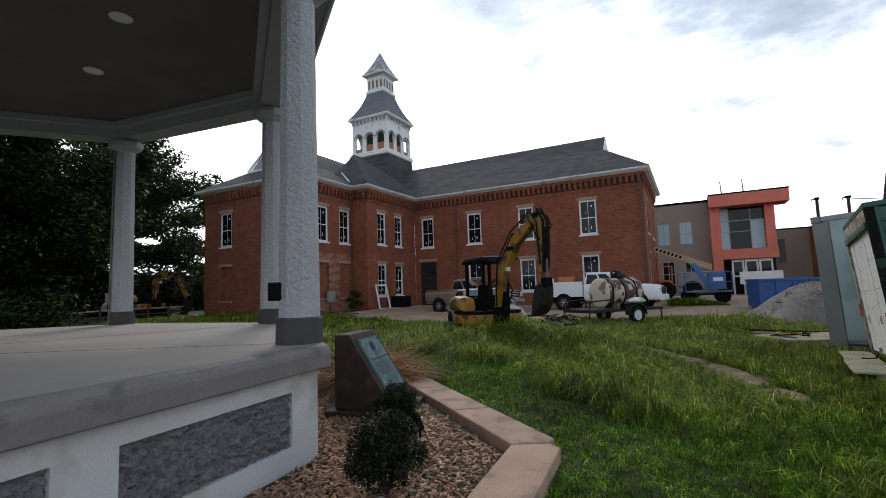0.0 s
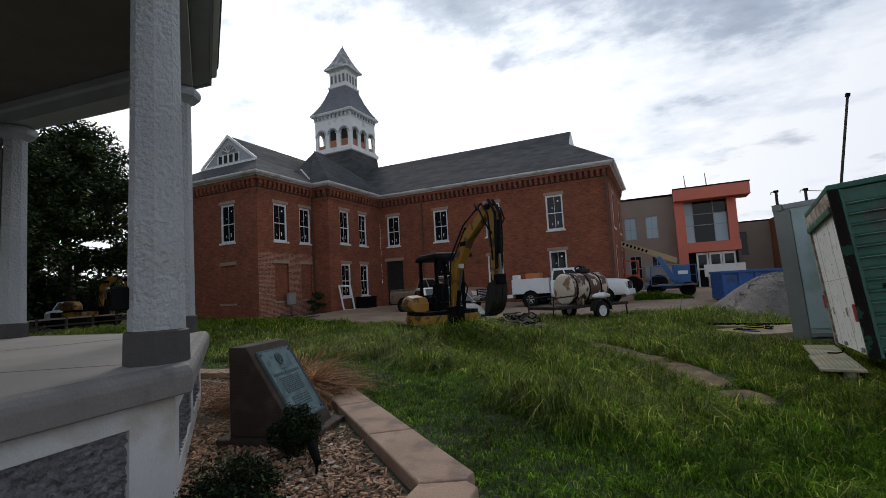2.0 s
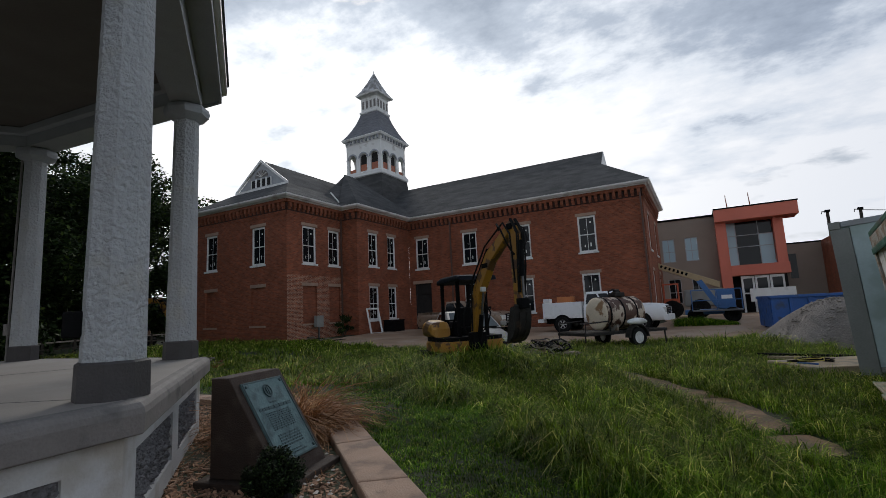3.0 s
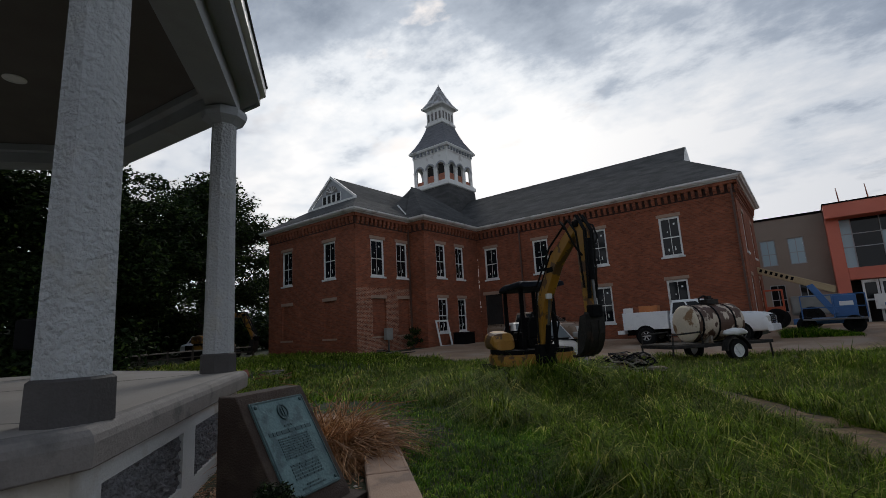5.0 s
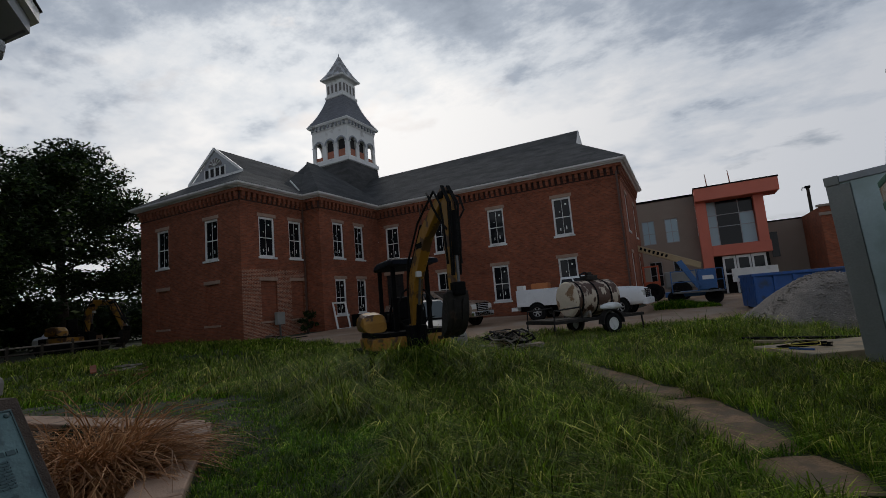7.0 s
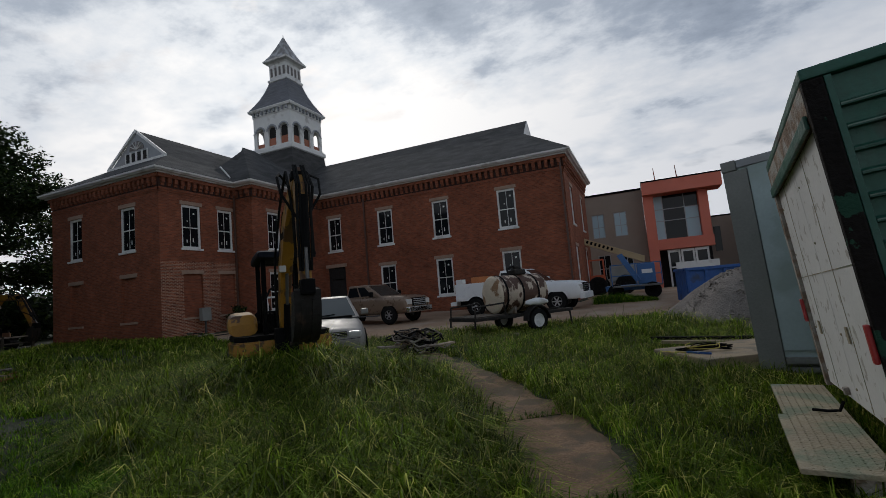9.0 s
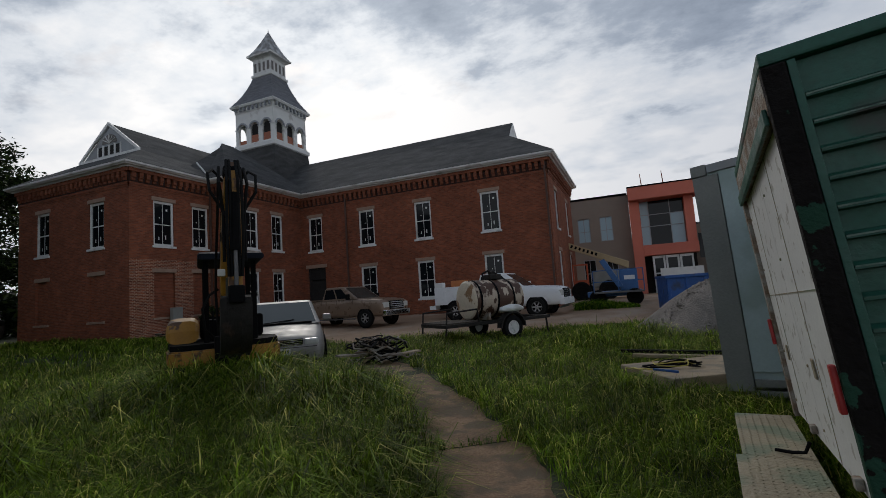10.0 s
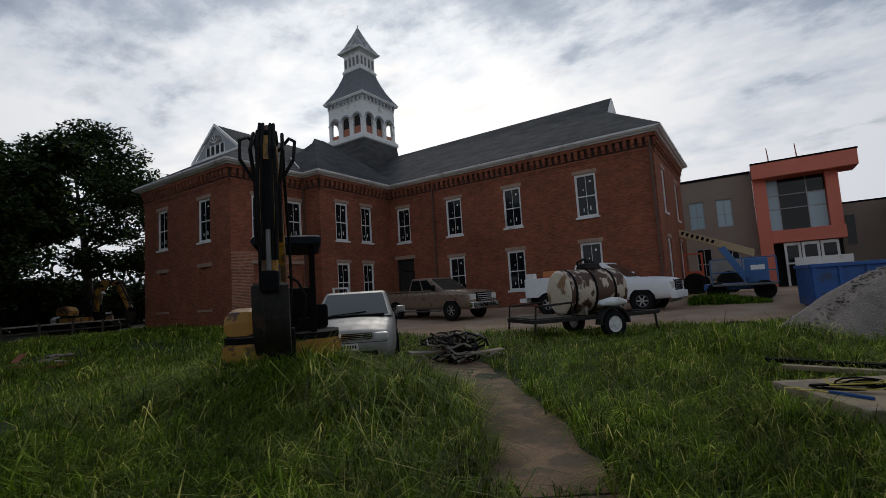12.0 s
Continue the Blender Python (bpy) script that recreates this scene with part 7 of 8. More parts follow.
def tank_trailer():
    t = thing("tank_trailer", local(-2.72, 20.35, 52), "low trailer carrying a rusty white cylindrical tank", "trailer")
    R, L = 0.60, 1.75
    m = pose(-0.05, 0.05, 1.22, 0, 90, 0)
    k = part("tank", lathe(bmesh.new(), [(R, -L / 2), (R, L / 2)], 36, m), TANK, t, "rust-flaked white tank")
    part("tank_end", lathe(bmesh.new(), [(R * 0.99, -L / 2 - 0.002), (R * 0.9, -L / 2 - 0.05), (R * 0.5, -L / 2 - 0.10), (0.001, -L / 2 - 0.12)], 36, m), TANKEND, k, "pale domed tank end")
    part("tank_end", lathe(bmesh.new(), [(0.001, L / 2 + 0.12), (R * 0.5, L / 2 + 0.10), (R * 0.9, L / 2 + 0.05), (R * 0.99, L / 2 + 0.002)], 36, m), TANKEND, k)
    for x in (-0.72, -0.1, 0.5):
        part("tank_band", lathe(bmesh.new(), [(R + 0.002, x - 0.03), (R + 0.016, x - 0.03), (R + 0.016, x + 0.03), (R + 0.002, x + 0.03)], 36, m, closed=True), BLACK, k, "black strap band")
    part("filler_pump", boxes((-0.15, -0.16, 1.82, 0.30, 0.22, 1.98), (0.0, -0.05, 1.98, 0.16, 0.14, 2.10), bevel=0.03), STEELD, t)
    bm = tube(bmesh.new(), [(-0.3, 0, 1.84), (-0.28, 0.05, 2.02), (-0.05, 0.08, 2.10), (0.25, 0.05, 2.0), (0.42, 0, 1.85)], 0.035)
    part("filler_hose", bm, BLACKM, t)
    for x in (-0.6, 0.5):
        bm = bmesh.new()
        extrude_profile(bm, [(-0.55, 0.60), (0.55, 0.60), (0.55, 0.84), (0.3, 0.70), (-0.3, 0.70), (-0.55, 0.84)], x - 0.04, x + 0.04, m=pose(0, 0.05, 0, 0, 0, 90))
        part("saddle", bm, RUSTY, t)
    for y in (-0.72, 0.72):
        part("side_rail", boxes((-2.2, y - 0.04, 0.50, 1.6, y + 0.04, 0.60), bevel=0.01), STEELD, t)
    for x in (-2.16, -1.3, -0.4, 0.6, 1.56):
        part("cross_member", boxes((x - 0.04, -0.72, 0.50, x + 0.04, 0.72, 0.595)), STEELD, t)
    for i in range(6):
        part("deck_board", boxes((-2.15, -0.70 + i * 0.235, 0.596, -0.95, -0.475 + i * 0.235, 0.63)), BARK, t)
    for y in (-0.72, 0.72):
        bm = tube(bmesh.new(), [(-2.18, y, 0.3), (-2.12, y, 0.92), (-1.1, y, 0.97), (-1.05, y, 0.6)], 0.03)
        part("deck_guard", bm, STEELD, t)
        part("leg", rod(bmesh.new(), (1.55, y, 0.05), (1.50, y, 0.6), 0.03), STEELD, t)
        bm = bmesh.new()
        fend = [(0.46 * math.cos(math.pi * i / 10), 0.36 + 0.46 * math.sin(math.pi * i / 10)) for i in range(11)]
        inner_ = [(0.42 * math.cos(math.pi * i / 10), 0.36 + 0.42 * math.sin(math.pi * i / 10)) for i in range(11)][::-1]
        extrude_profile(bm, fend + inner_, y * 1.23 - 0.12, y * 1.23 + 0.12)
        part("fender", bm, STEELD, t)
        wheel(t, 0.0, y * 1.23, 0.35, 0.2, 1 if y < 0 else -1, WHITE)
    part("drawbar", boxes((1.6, -0.05, 0.46, 2.3, 0.05, 0.56), bevel=0.01), STEELD, t)
    b = thing("white_sack", t.matrix_world @ pose(0.05, -0.88, 0.80), "crumpled white sack lying on the trailer fender", "sack")
    bm = bmesh.new()
    bmesh.ops.create_icosphere(bm, subdivisions=3, radius=1.0)
    for v in bm.verts:
        k2 = 1 + 0.18 * noise.noise(v.co * 2.2)
        v.co = Vector((v.co.x * 0.42 * k2, v.co.y * 0.2 * k2, max(-0.6, v.co.z) * 0.13 * k2 + 0.10))
    part("sack_cloth", bm, WHITE, b, smooth=True)


tank_trailer()


# ---- heaps on the ground ----
def heap(name, x, y, rx, ry, h, mat, label, category, seed, rough=0.12, stones=0, stone_mat=None):
    t = thing(name, local(x, y, 0, -0.03), label, category)
    bm = bmesh.new()
    n, k = 26, 48
    rows = []
    for i in range(n + 1):
        f = i / n
        row = []
        for j in range(k):
            a = 2 * math.pi * j / k
            e = 1 + 0.16 * noise.noise((math.cos(a) * 1.5 + seed, math.sin(a) * 1.5, 0))
            z = h * (math.cos(f * math.pi) * 0.5 + 0.5) ** 0.85 + rough * h * noise.noise((f * 5 * math.cos(a) + seed, f * 5 * math.sin(a), 1)) * (1 - f) + 0.02 * noise.noise((f * 40 * math.cos(a), f * 40 * math.sin(a), seed))
            row.append(bm.verts.new((rx * f * e * math.cos(a), ry * f * e * math.sin(a), z)) if i else None)
        rows.append(row)
    top = bm.verts.new((0, 0, h))
    for j in range(k):
        bm.faces.new((top, rows[1][j], rows[1][(j + 1) % k]))
        for i in range(1, n):
            bm.faces.new((rows[i][j], rows[i + 1][j], rows[i + 1][(j + 1) % k], rows[i][(j + 1) % k]))
    bmesh.ops.recalc_face_normals(bm, faces=bm.faces[:])
    core = part("mound", bm, mat, t)
    if stones:
        rnd = random.Random(seed)
        b2 = bmesh.new()
        for _ in range(stones):
            f, a = math.sqrt(rnd.random()), rnd.uniform(0, 6.28)
            z = h * (math.cos(f * math.pi) * 0.5 + 0.5) ** 0.85
            s = rnd.uniform(0.015, 0.05)
            c = Vector((rx * f * math.cos(a), ry * f * math.sin(a), z + 0.01))
            d = [Vector((rnd.uniform(0.5, 1) * s, 0, 0)), Vector((0, rnd.uniform(0.5, 1) * s, 0)), Vector((0, 0, rnd.uniform(0.4, 0.9) * s))]
            q = [b2.verts.new(c + v) for v in (d[0], d[1], -d[0], -d[1], d[2], -d[2])]
            for i in range(4):
                b2.faces.new((q[i], q[(i + 1) % 4], q[4]))
                b2.faces.new((q[(i + 1) % 4], q[i], q[5]))
        part("gravel", b2, stone_mat or mat, t)["kind"] = "stuff"
    return t


GRAVEL = material("grey_gravel", (0.26, 0.225, 0.195), 0.9, 0.25, 4, 40, 0.6, bump_scale=30, island=0.3)
heap("gravel_pile", 3.6, 19.7, 2.7, 2.2, 1.46, GRAVEL, "heap of grey gravel beside the blue dumpster", "gravel pile", 2, 0.05, 2600)
rnd = random.Random(17)


def debris(name, x, y, r, n, mats, label, category, seed, h=0.35):
    rnd = random.Random(seed)
    t = thing(name, local(x, y), label, category)
    for i in range(n):
        a = rnd.uniform(0, 6.28)
        c = Vector((rnd.gauss(0, r * 0.3), rnd.gauss(0, r * 0.3), rnd.uniform(0.04, h)))
        pts = []
        for k in range(9):
            a += rnd.uniform(0.3, 0.9)
            c2 = c + Vector((math.cos(a) * r * rnd.uniform(0.35, 0.6), math.sin(a) * r * rnd.uniform(0.35, 0.6), rnd.uniform(-0.08, 0.1)))
            c2.z = max(0.02, c2.z)
            pts.append(c2)
        part("wire", tube(bmesh.new(), pts, rnd.uniform(0.012, 0.026), 5), rnd.choice(mats), t)
    return t


WOODG = material("weathered_grey_wood", (0.26, 0.22, 0.18), 0.9, 0.2, 4, 40, 0.2)
debris("cable_heap", -3.85, 15.0, 0.62, 46, [BLACK, BLACK, STEELD, WOODG, RUSTY], "tangled heap of old cables and wire on the grass", "cable heap", 5, 0.5)
debris("hose_coil", -5.9, 18.4, 0.7, 10, [BLACK], "flat black hose coil on the dirt", "hose", 6, 0.12)


def planks(name, x, y, n, L, mats, label, category, seed, spread=0.7):
    rnd = random.Random(seed)
    for i in range(n):
        px, py = x + rnd.gauss(0, spread), y + rnd.gauss(0, spread * 0.5)
        t = thing(name, pose(px, py, ground_z(px, py) + 0.06 + 0.05 * (i % 4), rnd.gauss(0, 4), rnd.gauss(0, 5), rnd.uniform(0, 180)), label, category, "scrap timber")
        l = L * rnd.uniform(0.5, 1.1)
        part("board", boxes((-l / 2, -0.08, -0.02, l / 2, 0.08, 0.02), bevel=0.005), rnd.choice(mats), t)


planks("scrap_board", -14.7, 12.1, 16, 0.8, [RUSTY, BRICK, WOODG, BRICK], "broken reddish board in a heap of scrap", "board", 3, 0.75)
planks("scrap_board", -3.9, 15.2, 4, 1.2, [WOODG, PADC], "loose pale board beside the cable heap", "board", 8, 0.7)
planks("scrap_board", -19.0, 21.8, 6, 1.5, [WOODG, STEELD], "leaning grey board beside the brick corner", "board", 12, 0.45)
for x, y in ((0.9, 21.0), (-0.6, 20.4), (2.4, 22.2), (-2.4, 18.6)):
    r = thing("broken_block", local(x, y, 20 * x), "pale broken concrete block on the dirt edge", "rubble", "broken blocks")
    bm = bmesh.new()
    bmesh.ops.create_icosphere(bm, subdivisions=2, radius=1.0)
    for v in bm.verts:
        v.co = Vector((v.co.x * 0.15, v.co.y * 0.10, v.co.z * 0.06 + 0.05)) * (1 + 0.25 * noise.noise(v.co * 3 + Vector((x, y, 0))))
    part("lump", bm, PADC, r)

# things by the brick walls
lf = thing("window_frame_leaning", pose(-18.75, 26.2, 0.55, -14, 0, 78), "loose white window frame leaning on the brick wall", "window frame")
part("frame_bars", boxes((0, 0, 0, 0.10, 0.06, 1.75), (0.95, 0, 0, 1.05, 0.06, 1.75), (0.10, 0, 1.65, 0.95, 0.06, 1.75), (0.10, 0, 0, 0.95, 0.06, 0.10)), WHITE, lf)
bb = thing("black_bin", local(-18.4, 28.3), "low black bin against the brick wall", "bin")
part("bin_body", boxes((-0.45, -0.6, 0, 0.45, 0.6, 0.75), bevel=0.04), BLACK, bb)
part("bin_lid", boxes((-0.48, -0.63, 0.752, 0.48, 0.63, 0.82), bevel=0.02), BLACK, bb)
eb = thing("meter_box", pose(XS + 0.35, 23.2, 0.45), "grey electrical meter box on a post", "meter box")
part("post", boxes((-0.04, -0.04, -0.2, 0.04, 0.04, 0.75)), STEEL, eb)
part("cabinet", boxes((-0.12, -0.28, 0.752, 0.12, 0.28, 1.45), bevel=0.02), POSTGREY, eb)
sc = boxes((XL - 0.4, YE - 0.55, 0.3, XS + 0.2, YE - 0.25, 0.56))
tagged(part("trim_kerb", sc, PADC), "low concrete kerb along the end wall", "kerb", kind="structure")


def wall_bush():
    t = thing("wild_bush", local(-19.75, 24.75), "green wild bush growing at the foot of the brick wall", "bush")
    rnd = random.Random(77)
    bm = bmesh.new()
    for i in range(6):
        a = rnd.uniform(0, 6.28)
        rod(bm, (0, 0, 0), (0.3 * math.cos(a), 0.35 * math.sin(a), rnd.uniform(0.6, 1.0)), 0.015, 0.006, 5)
    part("stem", bm, BARK, t)
    bm = bmesh.new()
    for i in range(13):
        blob_leaves(bm, (rnd.uniform(-0.35, 0.3), rnd.uniform(-0.55, 0.5), rnd.uniform(0.3, 1.25)), rnd.uniform(0.18, 0.34), 150, 0.06, rnd, 0.9, 0.3)
    part("foliage", bm, LEAVES, t)


wall_bush()

# ---- dumpster, lift and loader ----
def dumpster():
    t = thing("dumpster", local(2.6, 25.8, 6), "long blue steel dumpster beside the gravel", "dumpster")
    L, W, H = 6.6, 2.3, 1.45
    for nm, b in (("side_panel", (0, 0, 0.15, L, 0.06, H)), ("side_panel", (0, W - 0.06, 0.15, L, W, H)), ("end_panel", (0, 0.062, 0.15, 0.06, W - 0.062, H)), ("end_panel", (L - 0.06, 0.062, 0.15, L, W - 0.062, H)), ("floor_plate", (0.06, 0.062, 0.15, L - 0.06, W - 0.062, 0.2))):
        part(nm, boxes(b), BLUE, t)
    for i in range(11):
        x = 0.02 + i * 0.645
        part("side_rib", boxes((x, -0.08, 0.15, x + 0.10, -0.002, H - 0.10), bevel=0.01), BLUE, t)
    part("top_rail", boxes((-0.03, -0.10, H - 0.095, L + 0.03, 0.0, H + 0.02), bevel=0.015), BLUE, t)
    part("top_rail", boxes((-0.06, 0.002, H - 0.095, -0.002, W, H + 0.02), bevel=0.01), BLUE, t)
    part("skid", boxes((0.1, 0.3, -0.05, L - 0.1, 0.5, 0.148)), BLACK, t)
    part("skid", boxes((0.1, W - 0.5, -0.05, L - 0.1, W - 0.3, 0.148)), BLACK, t)
    part("label_plate", boxes((3.55, -0.086, 1.16, 3.8, -0.0825, 1.26)), WHITE, t)


dumpster()
LIFTB = material("lift_blue_paint", (0.03, 0.11, 0.28), 0.45, 0.12, 2, 30, 0.03)
ORANGE = material("orange_red_paint", (0.45, 0.08, 0.025), 0.45, 0.12, 2, 30, 0.03)
TANBOOM = material("dusty_tan_boom", (0.42, 0.32, 0.18), 0.6, 0.1, 2, 30, 0.03)


def boom_lift():
    t = thing("boom_lift", local(0.9, 31.8, 0), "blue boom lift with a railed platform", "boom lift")
    part("chassis", boxes((-1.7, -0.7, 0.45, 0.9, 0.7, 0.72), bevel=0.03), LIFTB, t)
    part("cover", boxes((-0.1, -0.72, 0.73, 0.75, 0.6, 1.75), bevel=0.05), LIFTB, t, "blue engine cover")
    part("cover_label", boxes((0.12, -0.735, 1.25, 0.62, -0.7225, 1.45)), WHITE, t)
    bm = bmesh.new()
    extrude_profile(bm, [(-0.98, 2.25), (-0.72, 2.35), (0.05, 0.95), (-0.2, 0.85)], -0.95, -0.75, bevel=0.02)
    part("boom_arm", bm, LIFTB, t, "pale blue folded boom")
    p = part("platform_floor", boxes((-1.3, -1.5, 0.62, 1.0, -0.78, 0.70), bevel=0.01), STEEL, t)
    for z in (1.2, 1.75):
        bm = tube(bmesh.new(), [(-1.3, -1.5, z), (1.0, -1.5, z), (1.0, -0.8, z)], 0.025)
        part("guard_rail", bm, LIFTB, t)
    for x in (-1.3, -0.15, 1.0):
        part("rail_post", rod(bmesh.new(), (x, -1.5, 0.7), (x, -1.5, 1.77), 0.025), LIFTB, t)
    for x in (-1.2, 0.55):
        for sd in (-1, 1):
            wheel(t, x, sd * 0.72, 0.40, 0.28, 1 if sd < 0 else -1, BLACKM)


def loader():
    t = thing("telehandler", local(-0.4, 38.8, 0), "tan-boomed telehandler with a dark grey body", "telehandler")
    bm = bmesh.new()
    extrude_profile(bm, [(-2.3, 3.62), (-2.15, 4.0), (1.7, 2.35), (1.6, 1.95)], -0.25, 0.2, bevel=0.03)
    k = part("telescopic_boom", bm, TANBOOM, t, "dusty tan telescopic boom")
    for i in range(7):
        f = 0.10 + i * 0.066
        x, z = -2.2 + 3.85 * f, 3.83 - 1.66 * f
        part("lettering_bar", boxes((-0.07, -0.258, -0.10, 0.07, -0.2515, 0.10), m=Matrix.Translation((x, 0, z)) @ pose(0, 0, 0, 0, 23, 0)), BLACK, k)
    part("body", boxes((-0.6, -0.9, 0.75, 1.9, 0.9, 1.9), bevel=0.15), POSTGREY, t)
    part("cab_frame", boxes((-1.85, -0.9, 0.5, -1.75, -0.8, 2.4), (-0.95, -0.9, 0.5, -0.85, -0.8, 2.4), (-1.75, -0.9, 2.3, -0.95, -0.8, 2.4), (-1.75, -0.9, 0.5, -0.95, -0.8, 1.35), bevel=0.02), ORANGE, t, "orange-red cab frame")
    for x in (-1.35, 0.35):
        for sd in (-1, 1):
            wheel(t, x, sd * 0.95, 0.62, 0.4, 1 if sd < 0 else -1, BLACKM)


boom_lift()
loader()


# ---- far buildings ----
TAUPE = material("taupe_render_wall", (0.285, 0.232, 0.19), 0.9, 0.08, 0.6, 30, 0.06)
CORAL = material("coral_red_cladding", (0.62, 0.165, 0.105), 0.6, 0.06, 0.8, 30, 0.02)
# pale blue base paints in the sky mirrored by the brighter panes
SKYGLASS = glass_material("sky_reflection_glazing", (0.38, 0.52, 0.58), 0.08)


def new_building():
    t = thing("modern_building", pose(0, 47.5, 0.5), "modern taupe building with a coral-red framed glazed front", "building")
    holes = [(0.55, 1.55, 4.6, 6.65), (2.35, 3.35, 4.6, 6.65), (0.75, 1.75, 1.0, 3.1), (2.6, 3.5, 1.0, 3.1)]
    bm = wall_mesh(4.75, -0.6, 8.25, holes, 0.3)
    w = part("wall", bm, TAUPE, t)
    w.location = (-3.1, 0, 0)
    for a, b, c, d in holes:
        f = part("window", boxes((a, 0.06, c, a + 0.06, 0.14, d), (b - 0.06, 0.06, c, b, 0.14, d), (a + 0.06, 0.06, d - 0.06, b - 0.06, 0.14, d), (a + 0.06, 0.06, c, b - 0.06, 0.14, c + 0.06), (a / 2 + b / 2 - 0.025, 0.07, c + 0.06, a / 2 + b / 2 + 0.025, 0.13, d - 0.06), (a + 0.06, 0.071, c * 0.55 + d * 0.45 - 0.025, a / 2 + b / 2 - 0.026, 0.129, c * 0.55 + d * 0.45 + 0.025), (a / 2 + b / 2 + 0.026, 0.071, c * 0.55 + d * 0.45 - 0.025, b - 0.06, 0.129, c * 0.55 + d * 0.45 + 0.025)), SIDING, w)
        part("pane", boxes((a + 0.061, 0.095, c + 0.061, b - 0.061, 0.10, d - 0.061)), SKYGLASS if c > 4 else GLASS, f)
    part("roof", boxes((-3.15, -0.08, 8.25, 1.6, 9, 8.42)), BLACK, t)
    for nm, b in (("frame_pillar", (1.66, -1.2, -0.5, 2.42, 0.3, 8.5)), ("frame_pillar", (5.62, -1.0, 3.85, 6.30, 0.3, 7.45)), ("frame_top", (1.66, -1.9, 7.45, 7.25, 0.4, 8.45)), ("frame_band", (2.425, -1.15, 3.0, 6.35, 0.3, 3.85))):
        part(nm, boxes(b, bevel=0.03), CORAL, t, "coral-red cladding")
    part("roof_flashing", boxes((1.62, -1.94, 8.455, 7.29, 5, 8.55)), BLACK, t)
    # near-black sheet behind the glazing paints in an unlit lobby
    part("dark_lobby", boxes((2.43, 0.5, -0.5, 6.28, 0.6, 7.4)), DARK, t)
    for i, (a, b) in enumerate(((2.45, 3.05), (3.09, 4.62), (4.66, 5.60))):
        for j, (c, d) in enumerate(((3.9, 5.35), (5.39, 6.30), (6.34, 7.42))):
            # panes with the painted sky reflection are pale, the rest dark glass
            dark = (i == 1) or (i == 2 and j == 2)
            part("glass_pane", boxes((a, -0.32, c, b, -0.30, d)), GLASS if dark else SKYGLASS, t)
    for x in (3.07, 4.64):
        part("mullion", boxes((x - 0.03, -0.38, 3.855, x + 0.03, -0.325, 7.445)), SIDING, t)
    for z in (5.37, 6.32):
        part("transom", boxes((2.43, -0.379, z - 0.03, 5.61, -0.326, z + 0.03)), SIDING, t)
    for a, b in ((3.0, 3.9), (3.95, 4.9), (4.95, 5.9)):
        f = part("entrance_frame", boxes((a, -0.9, -0.3, a + 0.14, -0.75, 2.95), (b - 0.14, -0.9, -0.3, b, -0.75, 2.95), (a + 0.14, -0.9, 2.75, b - 0.14, -0.75, 2.95), (a + 0.14, -0.9, 1.5, b - 0.14, -0.75, 1.62)), WHITE, t)
        part("pane", boxes((a + 0.14, -0.84, 1.62, b - 0.14, -0.83, 2.75)), GLASS, f)
    part("site_screen", boxes((3.4, -2.4, 0.9, 6.3, -2.3, 1.9)), WHITE, t)
    part("side_wall", boxes((6.31, 1.5, -0.6, 9.3, 1.8, 5.4)), TAUPE, t)
    part("side_roof", boxes((6.31, 1.45, 5.4, 9.3, 9, 5.52)), BLACK, t)
    part("side_window", boxes((6.65, 1.46, 2.6, 7.15, 1.495, 4.6)), GLASS, t)
    part("back_wall", boxes((-3.1, 8.7, -0.6, 9.3, 9.0, 5.4)), TAUPE, t)
    for x in (2.9, 4.6):
        bm = rod(bmesh.new(), (x, 2.0, 8.5), (x - 0.1, 2.0, 10.3), 0.07, 0.03, 6)
        part("mast", bm, RUSTWOOD, t)


new_building()


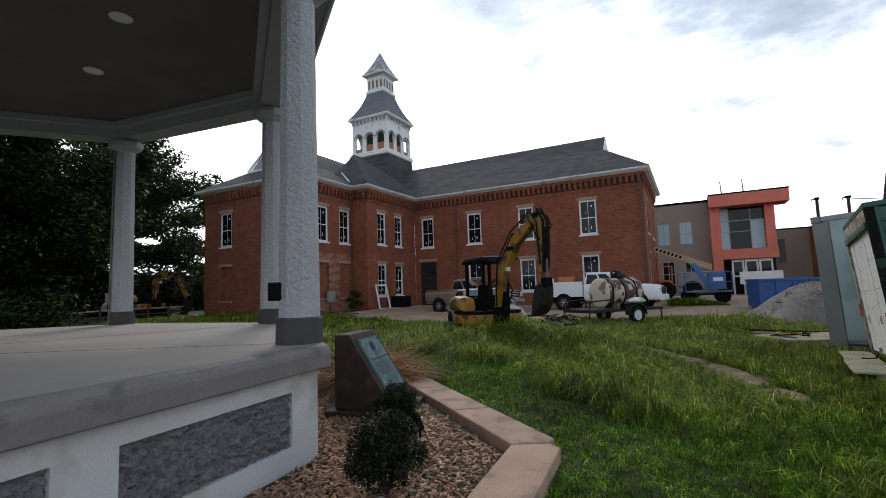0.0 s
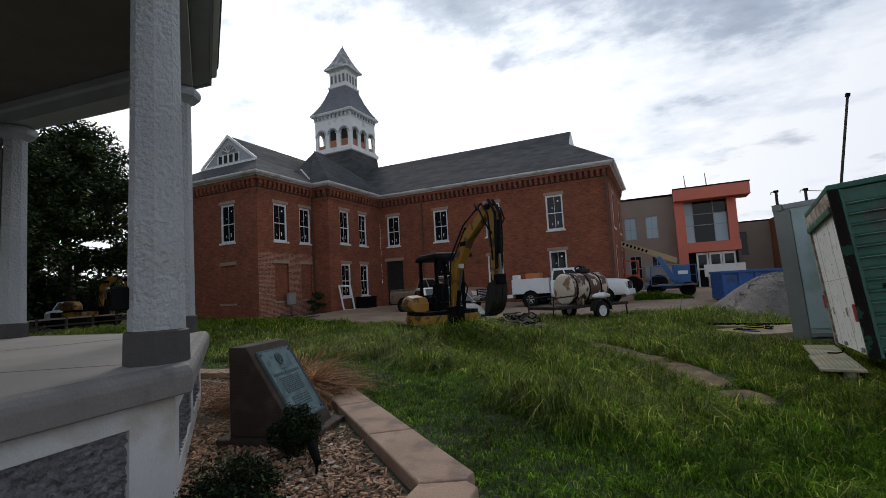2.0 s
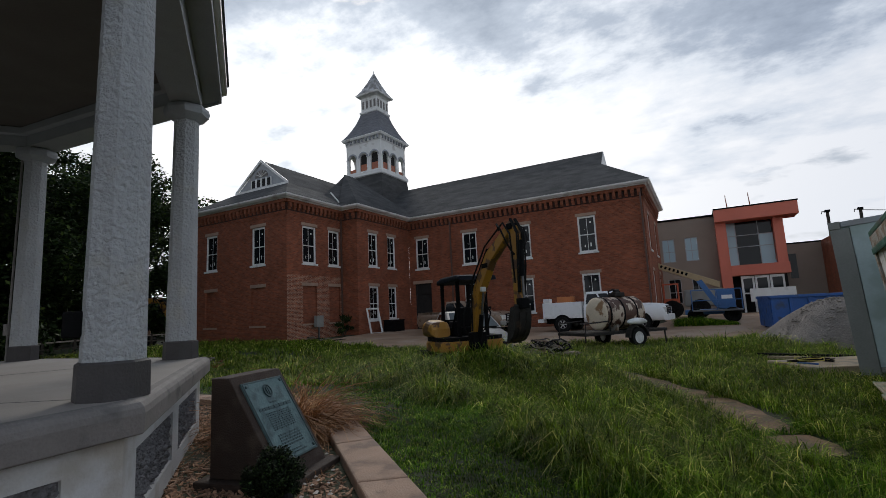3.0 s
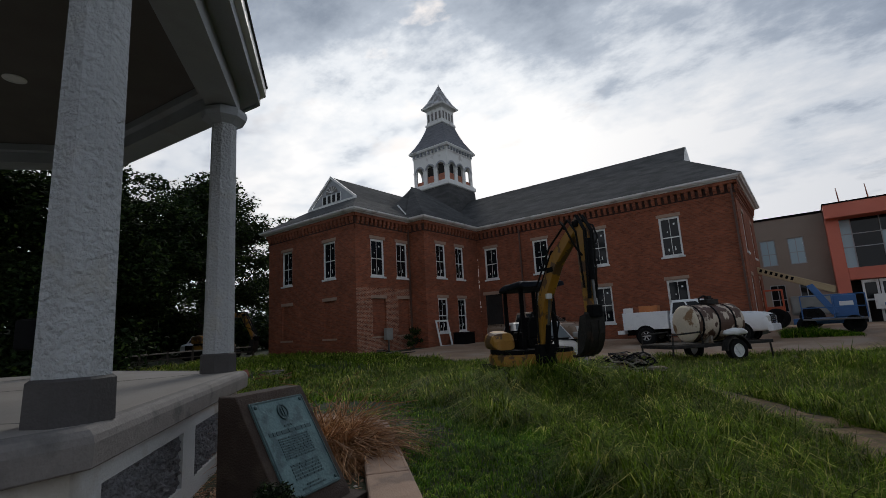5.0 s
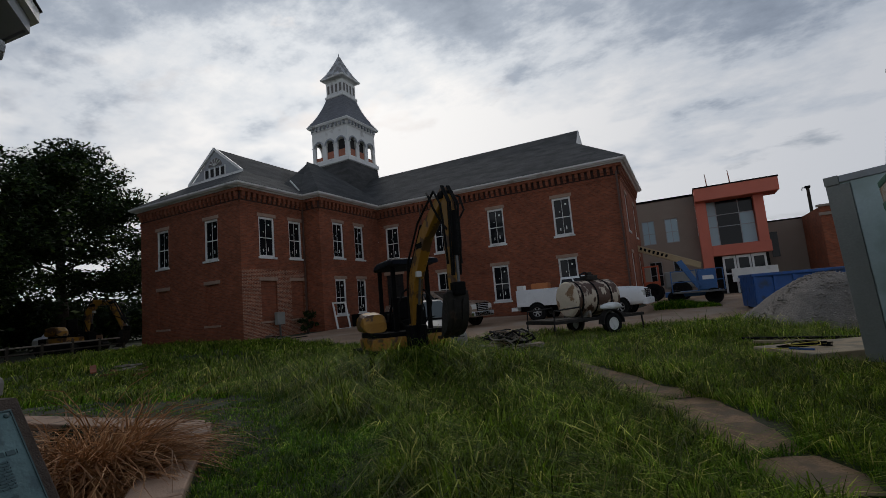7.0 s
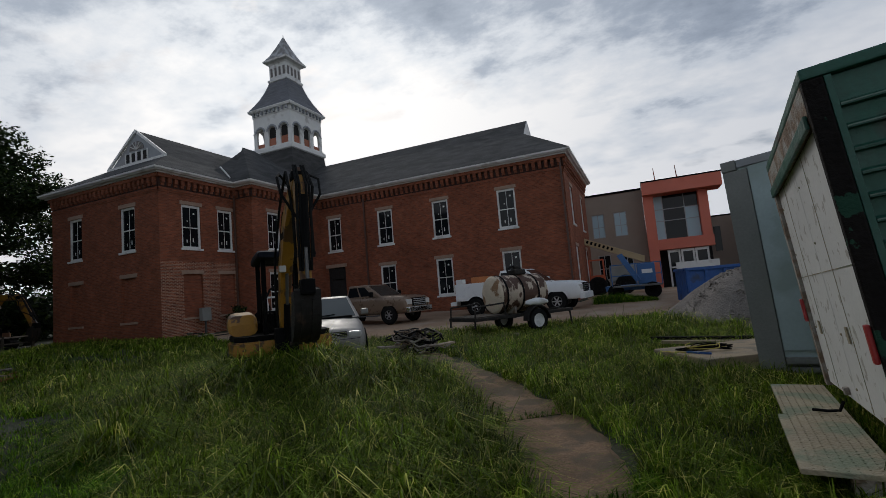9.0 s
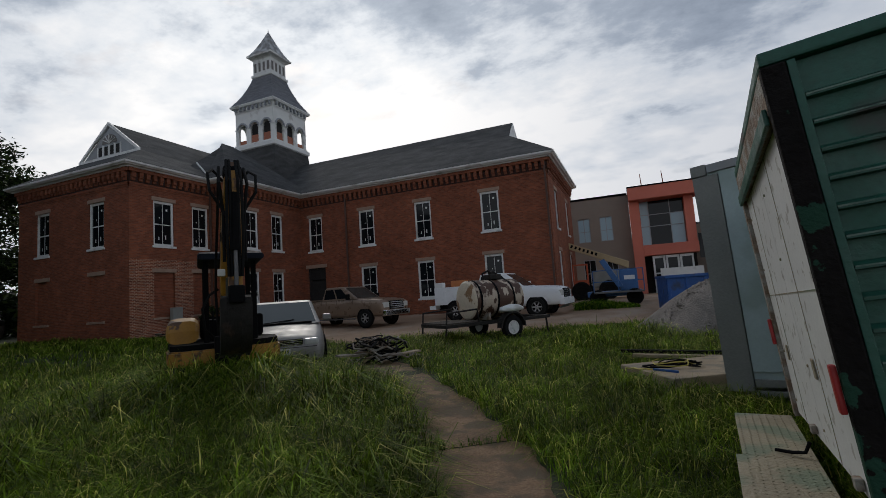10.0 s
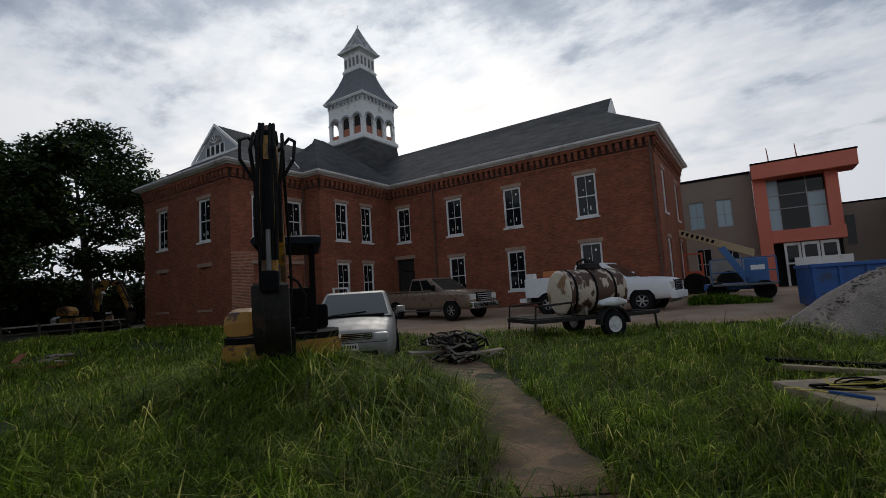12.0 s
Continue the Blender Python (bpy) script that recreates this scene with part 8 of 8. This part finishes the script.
def old_brick_house():
    t = thing("brick_annex", pose(8.9, 43.5, 0.4), "flat-roofed old brick building with a corbelled parapet", "building")
    bm = wall_mesh(14.0, -0.5, 5.6, [(2.0, 3.2, 2.6, 4.9), (6.0, 7.2, 2.6, 4.9)], 0.35)
    w = part("front_wall", bm, BRICK, t)
    part("side_wall", boxes((0.0, 0.36, -0.5, 0.35, 12, 5.6)), BRICK, t)
    part("parapet_band", boxes((-0.10, -0.10, 5.0, 14.1, -0.002, 5.2), (-0.14, -0.14, 5.61, 14.1, 0.3, 5.75)), TAUPE, t)
    part("roof", boxes((0.36, 0.36, 5.2, 14, 12, 5.3)), BLACK, t)
    for a in (2.0, 6.0):
        f = part("window", boxes((a, 0.05, 2.6, a + 0.1, 0.15, 4.9), (a + 1.1, 0.05, 2.6, a + 1.2, 0.15, 4.9), (a + 0.1, 0.05, 4.8, a + 1.1, 0.15, 4.9), (a + 0.1, 0.05, 2.6, a + 1.1, 0.15, 2.7), (a + 0.1, 0.06, 3.7, a + 1.1, 0.14, 3.78)), WHITE, t)
        part("pane", boxes((a + 0.1, 0.09, 2.7, a + 1.1, 0.10, 4.8)), GLASS, f)


old_brick_house()


def pole(x, y, h, r, label, arm=False, lean=0):
    t = thing("utility_pole", local(x, y) @ pose(0, 0, 0, 0, lean, 0), label, "utility pole", "poles")
    part("pole", rod(bmesh.new(), (0, 0, -0.3), (0, 0, h), r, r * 0.8, 8), BARK, t)
    part("pole_cap", boxes((-r * 1.2, -r * 1.2, h - 0.12, r * 1.2, r * 1.2, h + 0.05)), BLACK, t)
    if arm:
        part("lamp_arm", tube(bmesh.new(), [(0, 0, h - 0.1), (-0.35, 0, h - 0.05), (-0.4, 0, h - 0.25)], 0.04), BLACK, t)


pole(8.0, 31.2, 10.1, 0.075, "tall thin dark pole leaning beyond the trailer", lean=9.0)
pole(9.9, 50.5, 8.0, 0.14, "dark utility pole with a lamp arm", True)
pole(12.0, 50.5, 7.9, 0.14, "dark utility pole with a lamp arm", True)
wr = tube(bmesh.new(), [(12.0, 50.5, 8.3), (18.0, 51.5, 7.5), (26.0, 52.5, 7.6)], 0.03, 5)
tagged(part("overhead_wire", wr, BLACK), "thin black overhead wire between poles", "wire")


def rail_fence():
    t = thing("rail_fence", label="low dark rail fence along the wooded edge", category="fence")
    for i in range(9):
        y = 8 + i * 1.6
        x = -27.5 - 0.30 * (y - 8)
        z = ground_z(x, y)
        part("post", boxes((x - 0.06, y - 0.06, z - 0.2, x + 0.06, y + 0.06, z + 0.85)), BARK, t)
        if i < 8:
            x2, y2 = -27.5 - 0.30 * (y + 1.6 - 8), y + 1.6
            for h in (0.4, 0.75):
                part("rail", rod(bmesh.new(), (x, y, z + h), (x2, y2, ground_z(x2, y2) + h), 0.045, n=6), WOODG if h > 0.5 else BARK, t)


rail_fence()
